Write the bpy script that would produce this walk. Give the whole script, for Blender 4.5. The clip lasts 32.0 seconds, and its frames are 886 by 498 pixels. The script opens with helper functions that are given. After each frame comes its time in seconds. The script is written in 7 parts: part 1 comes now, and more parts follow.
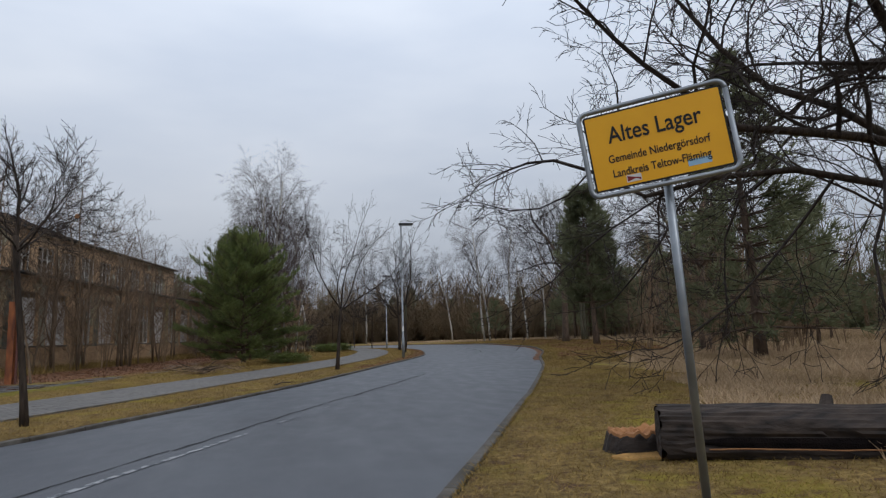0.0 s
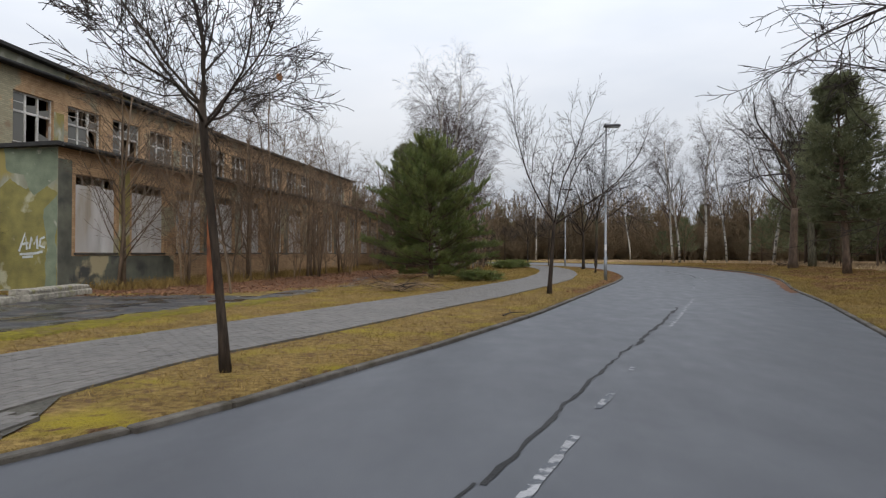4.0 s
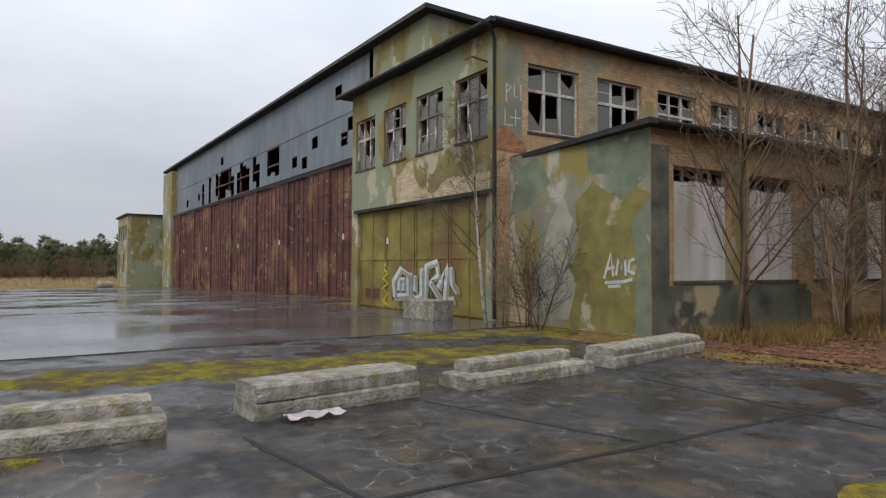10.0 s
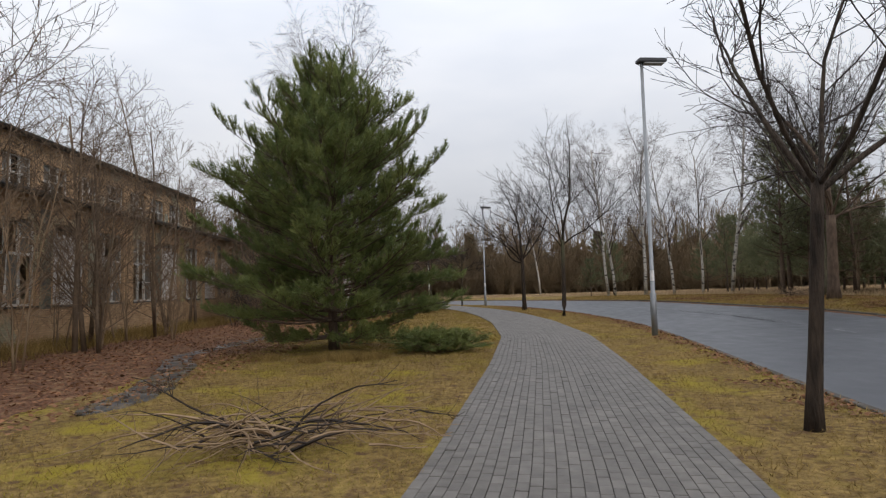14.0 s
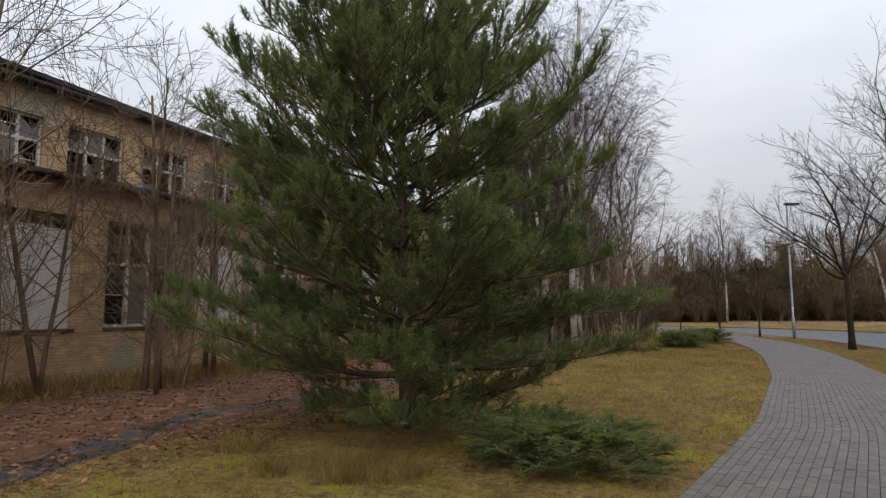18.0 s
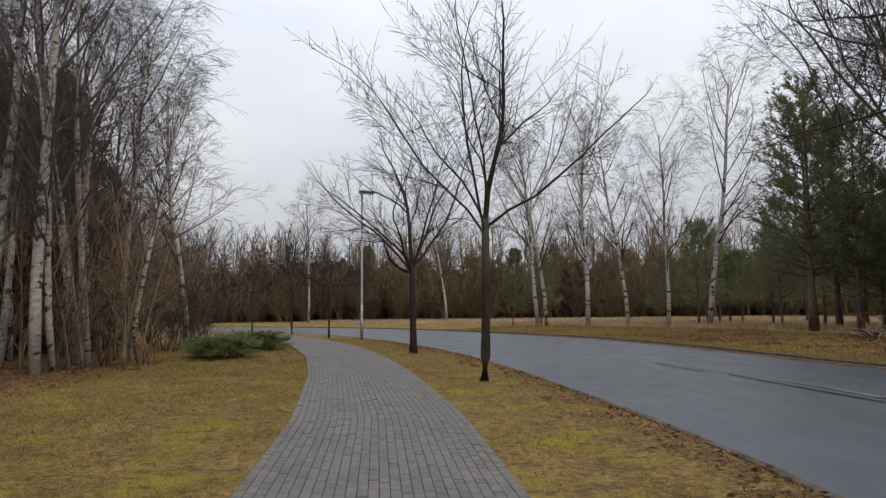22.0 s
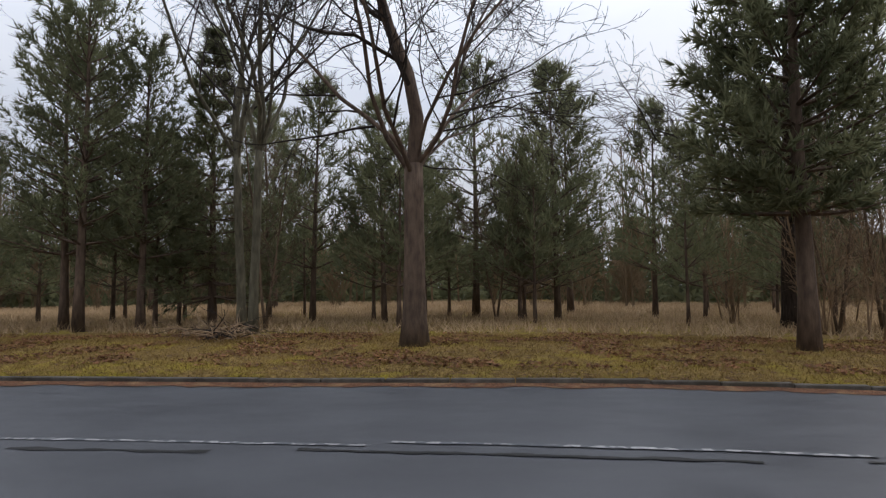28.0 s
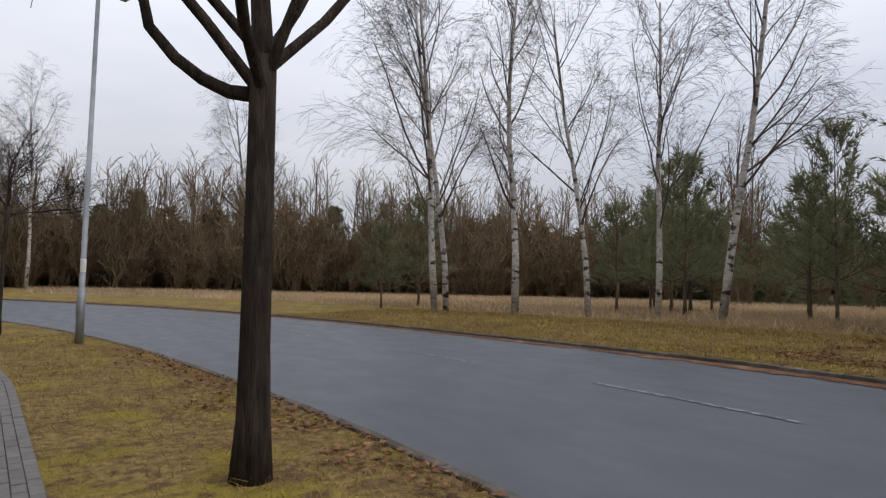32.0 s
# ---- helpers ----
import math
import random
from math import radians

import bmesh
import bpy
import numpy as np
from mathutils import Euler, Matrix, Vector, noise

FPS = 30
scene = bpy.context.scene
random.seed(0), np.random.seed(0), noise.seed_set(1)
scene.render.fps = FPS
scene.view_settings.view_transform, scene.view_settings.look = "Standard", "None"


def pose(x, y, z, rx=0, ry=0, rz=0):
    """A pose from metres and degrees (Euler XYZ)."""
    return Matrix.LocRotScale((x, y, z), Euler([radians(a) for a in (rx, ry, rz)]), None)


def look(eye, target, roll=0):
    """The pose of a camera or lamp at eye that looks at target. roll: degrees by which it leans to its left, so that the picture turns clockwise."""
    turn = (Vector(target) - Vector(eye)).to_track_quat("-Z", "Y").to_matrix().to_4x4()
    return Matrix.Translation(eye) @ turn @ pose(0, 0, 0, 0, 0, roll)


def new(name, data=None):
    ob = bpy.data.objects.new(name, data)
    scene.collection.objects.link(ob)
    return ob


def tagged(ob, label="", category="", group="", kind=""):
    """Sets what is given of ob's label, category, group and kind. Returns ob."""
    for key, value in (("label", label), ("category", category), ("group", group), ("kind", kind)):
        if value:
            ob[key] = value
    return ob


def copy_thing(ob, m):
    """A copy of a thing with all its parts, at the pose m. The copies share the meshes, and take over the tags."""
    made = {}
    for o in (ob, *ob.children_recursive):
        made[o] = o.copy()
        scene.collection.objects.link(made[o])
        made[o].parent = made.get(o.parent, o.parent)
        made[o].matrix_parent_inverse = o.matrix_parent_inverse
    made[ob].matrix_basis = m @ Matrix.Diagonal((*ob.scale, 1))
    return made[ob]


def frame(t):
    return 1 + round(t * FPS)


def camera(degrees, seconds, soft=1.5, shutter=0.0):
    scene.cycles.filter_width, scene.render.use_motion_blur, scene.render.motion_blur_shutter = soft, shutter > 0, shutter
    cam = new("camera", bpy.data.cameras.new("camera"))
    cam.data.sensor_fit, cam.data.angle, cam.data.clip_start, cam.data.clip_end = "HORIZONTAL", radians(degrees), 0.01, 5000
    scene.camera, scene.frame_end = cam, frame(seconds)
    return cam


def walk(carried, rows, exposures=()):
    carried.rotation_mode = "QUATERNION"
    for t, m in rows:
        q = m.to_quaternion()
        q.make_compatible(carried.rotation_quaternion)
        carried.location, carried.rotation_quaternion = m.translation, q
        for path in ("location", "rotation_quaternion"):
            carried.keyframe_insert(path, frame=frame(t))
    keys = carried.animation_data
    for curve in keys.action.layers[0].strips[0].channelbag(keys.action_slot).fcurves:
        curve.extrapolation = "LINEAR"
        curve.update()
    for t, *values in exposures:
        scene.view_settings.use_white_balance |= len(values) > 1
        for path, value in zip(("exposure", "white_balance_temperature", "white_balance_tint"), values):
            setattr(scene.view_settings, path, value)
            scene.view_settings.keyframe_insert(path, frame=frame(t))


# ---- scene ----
cam = camera(70.9, 32.0, soft=1.25)
PATH = [
    (0, (17.470, -24.254, 1.256), (17.764, -22.295, 1.530), -1.7),
    (0.5, (17.50, -23.865, 1.255), (17.615, -21.875, 1.415), -1.2),
    (1, (17.435, -23.46, 1.245), (17.259, -21.47, 1.334), -1.1),
    (1.5, (17.225, -22.80, 1.195), (16.751, -20.858, 1.230), -1.0),
    (2, (16.903, -22.017, 1.131), (16.142, -20.168, 1.148), -0.8),
    (2.5, (16.613, -21.422, 1.166), (15.728, -19.628, 1.162), -0.7),
    (3, (16.329, -20.921, 1.232), (15.731, -19.012, 1.244), -0.5),
    (3.5, (15.934, -20.459, 1.324), (15.745, -18.468, 1.333), 0.4),
    (5.5, (13.847, -18.564, 1.493), (13.272, -16.649, 1.542), -0.1),
    (6, (13.056, -18.079, 1.486), (12.269, -16.241, 1.544), 0.1),
    (6.5, (12.228, -17.569, 1.488), (11.303, -15.798, 1.556), 0.3),
    (7, (11.441, -17.068, 1.513), (10.374, -15.378, 1.583), 0.4),
    (7.5, (10.752, -16.487, 1.547), (9.355, -15.058, 1.610), 0.5),
    (8, (10.171, -15.748, 1.559), (8.501, -14.648, 1.615), 0.6),
    (8.5, (9.800, -14.931, 1.562), (8.038, -13.985, 1.610), 0.8),
    (9, (9.680, -14.052, 1.580), (7.871, -13.201, 1.632), 0.9),
    (10, (9.371, -12.401, 1.627), (7.722, -11.271, 1.687), 0.2),
    (10.5, (9.419, -11.343, 1.539), (8.042, -9.896, 1.627), 0.1),
    (11, (9.894, -10.366, 1.506), (8.971, -8.593, 1.582), -0.6),
    (11.5, (10.521, -9.343, 1.494), (10.016, -7.410, 1.570), -1.3),
    (12, (11.020, -8.328, 1.491), (10.835, -6.338, 1.572), -1.8),
    (12.5, (11.409, -7.394, 1.507), (11.369, -5.397, 1.604), -1.8),
    (13, (11.783, -6.431, 1.514), (11.836, -4.435, 1.620), -1.7),
    (13.5, (12.212, -5.355, 1.493), (12.403, -3.367, 1.606), -1.6),
    (15.5, (13.703, -0.735, 1.595), (13.936, 1.243, 1.774), -1.8),
    (16, (14.031, 0.468, 1.574), (13.874, 2.452, 1.775), -1.4),
    (16.5, (14.385, 1.509, 1.592), (13.760, 3.397, 1.800), -0.8),
    (17, (14.755, 2.320, 1.639), (13.975, 4.151, 1.834), -0.4),
    (17.5, (15.104, 2.986, 1.686), (14.297, 4.805, 1.885), -0.2),
    (18, (15.389, 3.668, 1.708), (14.673, 5.525, 1.907), -0.3),
    (18.5, (15.596, 4.457, 1.702), (15.066, 6.374, 1.918), -0.8),
    (19, (15.801, 5.380, 1.686), (15.482, 7.344, 1.888), -1.1),
    (19.5, (16.083, 6.430, 1.663), (15.920, 8.413, 1.860), -0.9),
    (20, (16.384, 7.533, 1.645), (16.319, 9.521, 1.846), -0.8),
    (20.5, (16.626, 8.602, 1.627), (16.644, 10.594, 1.815), -0.8),
    (21, (16.837, 9.668, 1.611), (17.023, 11.650, 1.799), -0.7),
    (21.5, (17.053, 10.780, 1.622), (17.387, 12.743, 1.810), -0.6),
    (22, (17.279, 11.910, 1.661), (17.773, 13.838, 1.848), -0.6),
    (22.5, (17.528, 13.035, 1.690), (18.166, 14.921, 1.872), -0.6),
    (23, (17.854, 14.036, 1.664), (18.659, 15.859, 1.843), -0.8),
    (23.5, (18.348, 15.001, 1.676), (19.431, 16.674, 1.85), -1.3),
    (24, (18.899, 15.812, 1.696), (20.312, 17.216, 1.873), -1.5),
    (24.5, (19.471, 16.644, 1.692), (21.11, 17.778, 1.858), -1.7),
    (25, (19.988, 17.503, 1.669), (21.777, 18.382, 1.824), -1.0),
    (25.5, (20.395, 18.309, 1.665), (22.288, 18.936, 1.808), -1.0),
    (26, (20.7, 19.076, 1.674), (22.68, 19.322, 1.798), -1.0),
    (26.5, (20.824, 19.846, 1.691), (22.817, 19.762, 1.800), -0.8),
    (28.5, (20.545, 22.84, 1.674), (22.522, 23.098, 1.822), -0.2),
    (29, (20.568, 23.705, 1.659), (22.477, 24.282, 1.814), 0.4),
    (29.3, (20.589, 24.269, 1.659), (22.438, 25.018, 1.806), 0.4),
    (29.5, (20.598, 24.667, 1.668), (22.401, 25.522, 1.812), 0.4),
    (29.7, (20.604, 25.072, 1.674), (22.359, 26.023, 1.806), 0.4),
    (30, (20.611, 25.677, 1.682), (22.278, 26.775, 1.807), 0.5),
    (30.5, (20.597, 26.702, 1.681), (22.147, 27.96, 1.794), 0.4),
    (31, (20.54, 27.7, 1.675), (21.996, 29.068, 1.781), 0.6),
    (31.5, (20.481, 28.686, 1.662), (21.797, 30.188, 1.768), 0.8),
    (32, (20.451, 29.712, 1.563), (21.546, 31.383, 1.666), 1.5),
]
walk(cam, [(t, look(e, g, r)) for t, e, g, r in PATH],
     [(0, -0.66, 6050, 10), (0.5, -0.5, 6100, 10), (1, -0.34, 6150, 10), (2, -0.3, 6250, 10), (3, -0.14, 6350, 10), (6, -0.26, 6500, 11), (9, -0.22, 6450, 11), (12, -0.24, 6550, 11), (17, -0.3, 6550, 12), (22, -0.32, 6550, 11), (25, -0.18, 6400, 11), (29, -0.3, 6400, 13), (32, -0.3, 6450, 13)])

# ---- sky, overcast daylight ----
SUN_ELEV, SUN_TURN = radians(40), radians(150)
world = bpy.data.worlds.new("overcast_sky")
scene.world = world
world.use_nodes = True
wn, wl = world.node_tree.nodes, world.node_tree.links
wn.clear()
w_out = wn.new("ShaderNodeOutputWorld")
w_bg = wn.new("ShaderNodeBackground")
w_sky = wn.new("ShaderNodeTexSky")
w_sky.sky_type, w_sky.sun_disc = "NISHITA", False
w_sky.sun_elevation, w_sky.sun_rotation = SUN_ELEV, SUN_TURN
w_sky.air_density, w_sky.dust_density = 1.0, 4.0
w_hsv = wn.new("ShaderNodeHueSaturation")
w_hsv.inputs["Saturation"].default_value = 0.3
w_hsv.inputs["Value"].default_value = 0.10
w_tc, w_map = wn.new("ShaderNodeTexCoord"), wn.new("ShaderNodeMapping")
w_map.inputs["Scale"].default_value = (1.0, 1.0, 3.2)
w_noise, w_ramp = wn.new("ShaderNodeTexNoise"), wn.new("ShaderNodeValToRGB")
w_noise.inputs["Scale"].default_value = 1.7
w_noise.inputs["Detail"].default_value = 5.0
w_ramp.color_ramp.elements[0].position, w_ramp.color_ramp.elements[1].position = 0.3, 0.72
w_ramp.color_ramp.elements[0].color = (0.60, 0.655, 0.745, 1)
w_ramp.color_ramp.elements[1].color = (0.84, 0.865, 0.905, 1)
w_mix = wn.new("ShaderNodeMix")
w_mix.data_type = "RGBA"
w_mix.inputs[0].default_value = 0.86
wl.new(w_tc.outputs["Generated"], w_map.inputs["Vector"])
wl.new(w_map.outputs[0], w_noise.inputs["Vector"])
wl.new(w_noise.outputs["Fac"], w_ramp.inputs["Fac"])
wl.new(w_sky.outputs[0], w_hsv.inputs["Color"])
wl.new(w_hsv.outputs[0], w_mix.inputs[6])
wl.new(w_ramp.outputs[0], w_mix.inputs[7])
# an overcast sky is about three times as bright overhead as at the horizon
w_sep, w_lum, w_mul = wn.new("ShaderNodeSeparateXYZ"), wn.new("ShaderNodeMapRange"), wn.new("ShaderNodeVectorMath")
w_lum.inputs["From Min"].default_value, w_lum.inputs["From Max"].default_value = 0.12, 0.75
w_lum.inputs["To Min"].default_value, w_lum.inputs["To Max"].default_value = 0.98, 2.5
w_mul.operation = "SCALE"
wl.new(w_tc.outputs["Generated"], w_sep.inputs[0])
wl.new(w_sep.outputs["Z"], w_lum.inputs["Value"])
wl.new(w_mix.outputs[2], w_mul.inputs[0])
wl.new(w_lum.outputs["Result"], w_mul.inputs["Scale"])
wl.new(w_mul.outputs[0], w_bg.inputs["Color"])
w_bg.inputs["Strength"].default_value = 1.0
wl.new(w_bg.outputs[0], w_out.inputs["Surface"])
sun = new("sun", bpy.data.lights.new("sun", "SUN"))
sun.data.energy, sun.data.angle, sun.data.color = 0.8, radians(25), (1.0, 0.96, 0.9)
sun.matrix_world = look((0, 0, 60), (math.sin(SUN_TURN) * -40, math.cos(SUN_TURN) * -40, 60 - 40 * math.tan(SUN_ELEV)))


# ---- materials ----
def mat(name, base, dark, scale=4.0, detail=6.0, rough=0.8, rough2=None, bump=0.3, bump_scale=60.0, big=0.35, stain=None, stain_scale=0.6,
        stain_lo=0.5, stain_hi=0.62, metal=0.0, vary=0.0, stretch=(1, 1, 1), spec=0.3, wet=None, wet_scale=0.35, bump_dist=0.02, island=0.0, brick=False, thin=0.0, stain2=None, stain2_scale=0.8, s2_lo=0.56, s2_hi=0.62, crack=None, crack_scale=2.0, crack_w=0.03):
    """Two colours mixed by noise, larger blotches, an optional stain colour, fine relief; vary: change from object to object;
    wet: roughness of wet patches."""
    m = bpy.data.materials.new(name)
    m.use_nodes = True
    n, l = m.node_tree.nodes, m.node_tree.links
    b = n["Principled BSDF"]
    tc, mp = n.new("ShaderNodeTexCoord"), n.new("ShaderNodeMapping")
    geo = n.new("ShaderNodeNewGeometry")
    mp.inputs["Scale"].default_value = stretch
    l.new(geo.outputs["Position"], mp.inputs["Vector"])

    def noise_at(s, d=detail):
        t = n.new("ShaderNodeTexNoise")
        t.inputs["Scale"].default_value, t.inputs["Detail"].default_value = s, d
        l.new(mp.outputs[0], t.inputs["Vector"])
        return t.outputs["Fac"]

    def ramp(v, lo, hi, c0, c1):
        r = n.new("ShaderNodeValToRGB")
        r.color_ramp.elements[0].position, r.color_ramp.elements[1].position = lo, hi
        r.color_ramp.elements[0].color, r.color_ramp.elements[1].color = (*c0, 1), (*c1, 1)
        l.new(v, r.inputs["Fac"])
        return r.outputs[0]

    def mixc(fac, a, c, mode="MIX"):
        x = n.new("ShaderNodeMix")
        x.data_type, x.blend_type = "RGBA", mode
        if isinstance(fac, float):
            x.inputs[0].default_value = fac
        else:
            l.new(fac, x.inputs[0])
        l.new(a, x.inputs[6])
        if isinstance(c, tuple):
            x.inputs[7].default_value = (*c, 1)
        else:
            l.new(c, x.inputs[7])
        return x.outputs[2]

    col = ramp(noise_at(scale), 0.32, 0.68, dark, base)
    g = 1 - big
    col = mixc(1.0, col, ramp(noise_at(scale * 0.13, 3.0), 0.3, 0.7, (g, g, g), (1, 1, 1)), "MULTIPLY")
    if stain:
        col = mixc(ramp(noise_at(stain_scale, 7.0), stain_lo, stain_hi, (0, 0, 0), (1, 1, 1)), col, stain)
    if brick:
        bt, bm_ = n.new("ShaderNodeTexBrick"), n.new("ShaderNodeMapping")
        bm_.inputs["Rotation"].default_value = (radians(-90), 0, 0)
        l.new(tc.outputs["Object"], bm_.inputs["Vector"])
        l.new(bm_.outputs[0], bt.inputs["Vector"])
        for key, val in (("Scale", 1.0), ("Mortar Size", 0.012), ("Brick Width", 0.25), ("Row Height", 0.077), ("Mortar Smooth", 0.3)):
            bt.inputs[key].default_value = val
        bt.inputs["Color1"].default_value, bt.inputs["Color2"].default_value, bt.inputs["Mortar"].default_value = (1, 0.97, 0.92, 1), (0.72, 0.66, 0.6, 1), (0.62, 0.62, 0.6, 1)
        col = mixc(0.85, col, bt.outputs["Color"], "MULTIPLY")
    if stain2:
        col = mixc(ramp(noise_at(stain2_scale * 1.37, 8.0), s2_lo, s2_hi, (0, 0, 0), (1, 1, 1)), col, stain2)
    if crack:
        vo, wob, add = n.new("ShaderNodeTexVoronoi"), n.new("ShaderNodeTexNoise"), n.new("ShaderNodeVectorMath")
        vo.feature = "DISTANCE_TO_EDGE"
        vo.inputs["Scale"].default_value = crack_scale
        wob.inputs["Scale"].default_value, wob.inputs["Detail"].default_value = crack_scale * 1.6, 5.0
        add.operation = "MULTIPLY_ADD"
        add.inputs[1].default_value = (0.5 / crack_scale,) * 3
        l.new(mp.outputs[0], wob.inputs["Vector"])
        l.new(wob.outputs["Color"], add.inputs[0])
        l.new(mp.outputs[0], add.inputs[2])
        l.new(add.outputs[0], vo.inputs["Vector"])
        lines = ramp(vo.outputs["Distance"], 0.0, crack_w, (1, 1, 1), (0, 0, 0))
        lines = mixc(1.0, lines, ramp(noise_at(0.7, 4.0), 0.42, 0.56, (0, 0, 0), (1, 1, 1)), "MULTIPLY")
        lines = mixc(1.0, lines, ramp(noise_at(7.0, 4.0), 0.4, 0.62, (0, 0, 0), (1, 1, 1)), "MULTIPLY")
        col = mixc(lines, col, crack)
    if vary or island:
        oi = n.new("ShaderNodeObjectInfo")
        v = vary or island
        src = geo.outputs["Random Per Island"] if island else oi.outputs["Random"]
        col = mixc(1.0, col, ramp(src, 0.0, 1.0, (1 - v,) * 3, (1, 1, 1)), "MULTIPLY")
    l.new(col, b.inputs["Base Color"])
    b.inputs["Metallic"].default_value = metal
    b.inputs["Specular IOR Level"].default_value = spec
    if wet is not None:
        rr = ramp(noise_at(wet_scale, 6.0), 0.42, 0.58, (wet,) * 3, (rough,) * 3)
        l.new(rr, b.inputs["Roughness"])
    elif rough2 is not None:
        l.new(ramp(noise_at(scale * 2), 0.3, 0.7, (rough2,) * 3, (rough,) * 3), b.inputs["Roughness"])
    else:
        b.inputs["Roughness"].default_value = rough
    if bump:
        bp = n.new("ShaderNodeBump")
        bp.inputs["Strength"].default_value, bp.inputs["Distance"].default_value = bump, bump_dist
        l.new(noise_at(bump_scale, 4.0), bp.inputs["Height"])
        l.new(bp.outputs[0], b.inputs["Normal"])
    if thin:
        tr, ms, out = n.new("ShaderNodeBsdfTranslucent"), n.new("ShaderNodeMixShader"), n["Material Output"]
        l.new(col, tr.inputs["Color"])
        ms.inputs[0].default_value = thin
        l.new(b.outputs[0], ms.inputs[1])
        l.new(tr.outputs[0], ms.inputs[2])
        l.new(ms.outputs[0], out.inputs["Surface"])
    return m


M_GRASS = mat("dry_grass_ground", (0.35, 0.24, 0.085), (0.135, 0.085, 0.034), 11, detail=9, stain=(0.26, 0.205, 0.028), stain_scale=0.9, stain_lo=0.5, stain_hi=0.68, rough=0.95, bump=1.0, bump_scale=30, spec=0.1, bump_dist=0.06, stain2=(0.12, 0.07, 0.038), stain2_scale=3.1, s2_lo=0.54, s2_hi=0.66)
M_MOSS = mat("moss", (0.27, 0.225, 0.027), (0.115, 0.096, 0.017), 9, detail=9, stain=(0.15, 0.105, 0.048), stain_scale=2.6, stain_lo=0.5, stain_hi=0.64, rough=0.95, bump=1.0, bump_scale=30, spec=0.1, bump_dist=0.06)
M_MOSSO = mat("olive_moss", (0.29, 0.25, 0.03), (0.12, 0.105, 0.02), 8, detail=9, stain=(0.10, 0.072, 0.042), stain_scale=2.2, stain_lo=0.46, stain_hi=0.58, rough=0.95, bump=1.0, bump_scale=25, spec=0.1, bump_dist=0.08)
M_LEAF = mat("leaf_litter", (0.25, 0.12, 0.062), (0.07, 0.036, 0.025), 24, detail=9, stain=(0.26, 0.165, 0.085), stain_scale=3.1, stain_lo=0.52, stain_hi=0.72, rough=0.9, bump=1.0, bump_scale=30, spec=0.15, bump_dist=0.05)
M_ROAD = mat("damp_asphalt", (0.070, 0.074, 0.083), (0.050, 0.053, 0.061), 1.4, rough=0.55, rough2=0.42, bump=0.25, bump_scale=160, big=0.22, spec=0.4, bump_dist=0.006, stretch=(1, .5, 1))
M_YARD = mat("wet_old_asphalt", (0.05, 0.045, 0.042), (0.014, 0.0128, 0.0125), 5.5, detail=10, rough=0.8, wet=0.13, wet_scale=0.8, bump=0.8, bump_scale=45, stain=(0.12, 0.107, 0.09), stain_scale=2.4, stain_lo=0.6, stain_hi=0.72, spec=0.4, bump_dist=0.006, stain2=(0.07, 0.05, 0.031), stain2_scale=1.1, s2_lo=0.53, s2_hi=0.66, crack=(0.19, 0.178, 0.15), crack_scale=3.2, crack_w=0.03)
M_APRON = mat("wet_concrete_slab", (0.13, 0.13, 0.13), (0.075, 0.075, 0.076), 0.8, rough=0.3, wet=0.06, wet_scale=0.22, bump=0.15, bump_scale=40, stain=(0.05, 0.045, 0.04), stain_scale=0.4, stain_lo=0.5, stain_hi=0.7, spec=0.5, bump_dist=0.006, vary=0.15, crack=(0.3, 0.29, 0.26), crack_scale=1.5, crack_w=0.02)
M_CRACK = mat("tar_joint", (0.022, 0.021, 0.02), (0.012, 0.012, 0.012), 6, rough=0.7, bump=0.5)
M_LINE = mat("worn_white_paint", (0.5, 0.5, 0.49), (0.24, 0.24, 0.25), 7, detail=9, rough=0.6, stain=(0.075, 0.08, 0.09), stain_scale=7, stain_lo=0.46, stain_hi=0.53)
M_PAVER = mat("grey_concrete_paver", (0.172, 0.156, 0.138), (0.112, 0.101, 0.09), 9, rough=0.7, rough2=0.55, bump=0.5, bump_scale=90, big=0.2, spec=0.3, island=0.25, bump_dist=0.006)
M_PAVER1 = mat("grey_concrete_paver_single", (0.172, 0.156, 0.138), (0.112, 0.101, 0.09), 9, rough=0.7, rough2=0.55, bump=0.5, bump_scale=90, big=0.2, spec=0.3, vary=0.25, bump_dist=0.006)
M_SAND = mat("joint_sand", (0.10, 0.09, 0.072), (0.06, 0.055, 0.042), 20, rough=0.95, bump=0.5)
M_KERB = mat("weathered_kerb_concrete", (0.155, 0.138, 0.115), (0.075, 0.063, 0.052), 5, rough=0.85, bump=0.6, bump_scale=50, stain=(0.06, 0.05, 0.035), stain_scale=1.5, vary=0.2)
M_BLOCK = mat("mossy_concrete", (0.46, 0.42, 0.345), (0.20, 0.18, 0.145), 9, detail=10, rough=0.92, bump=1.0, bump_scale=30, stain=(0.15, 0.135, 0.11), stain_scale=3.2, stain_lo=0.5, stain_hi=0.7, stain2=(0.20, 0.185, 0.09), stain2_scale=3.0, s2_lo=0.55, s2_hi=0.68, bump_dist=0.03)
M_PLASTER = mat("olive_camouflage_plaster", (0.30, 0.245, 0.10), (0.20, 0.16, 0.065), 1.6, rough=0.92, bump=0.5, bump_scale=18, stain=(0.23, 0.255, 0.165), stain_scale=0.42, stain_lo=0.5, stain_hi=0.54, big=0.3, stain2=(0.40, 0.36, 0.25), stain2_scale=0.7, s2_lo=0.6, s2_hi=0.63, stretch=(1, 1, 0.7))
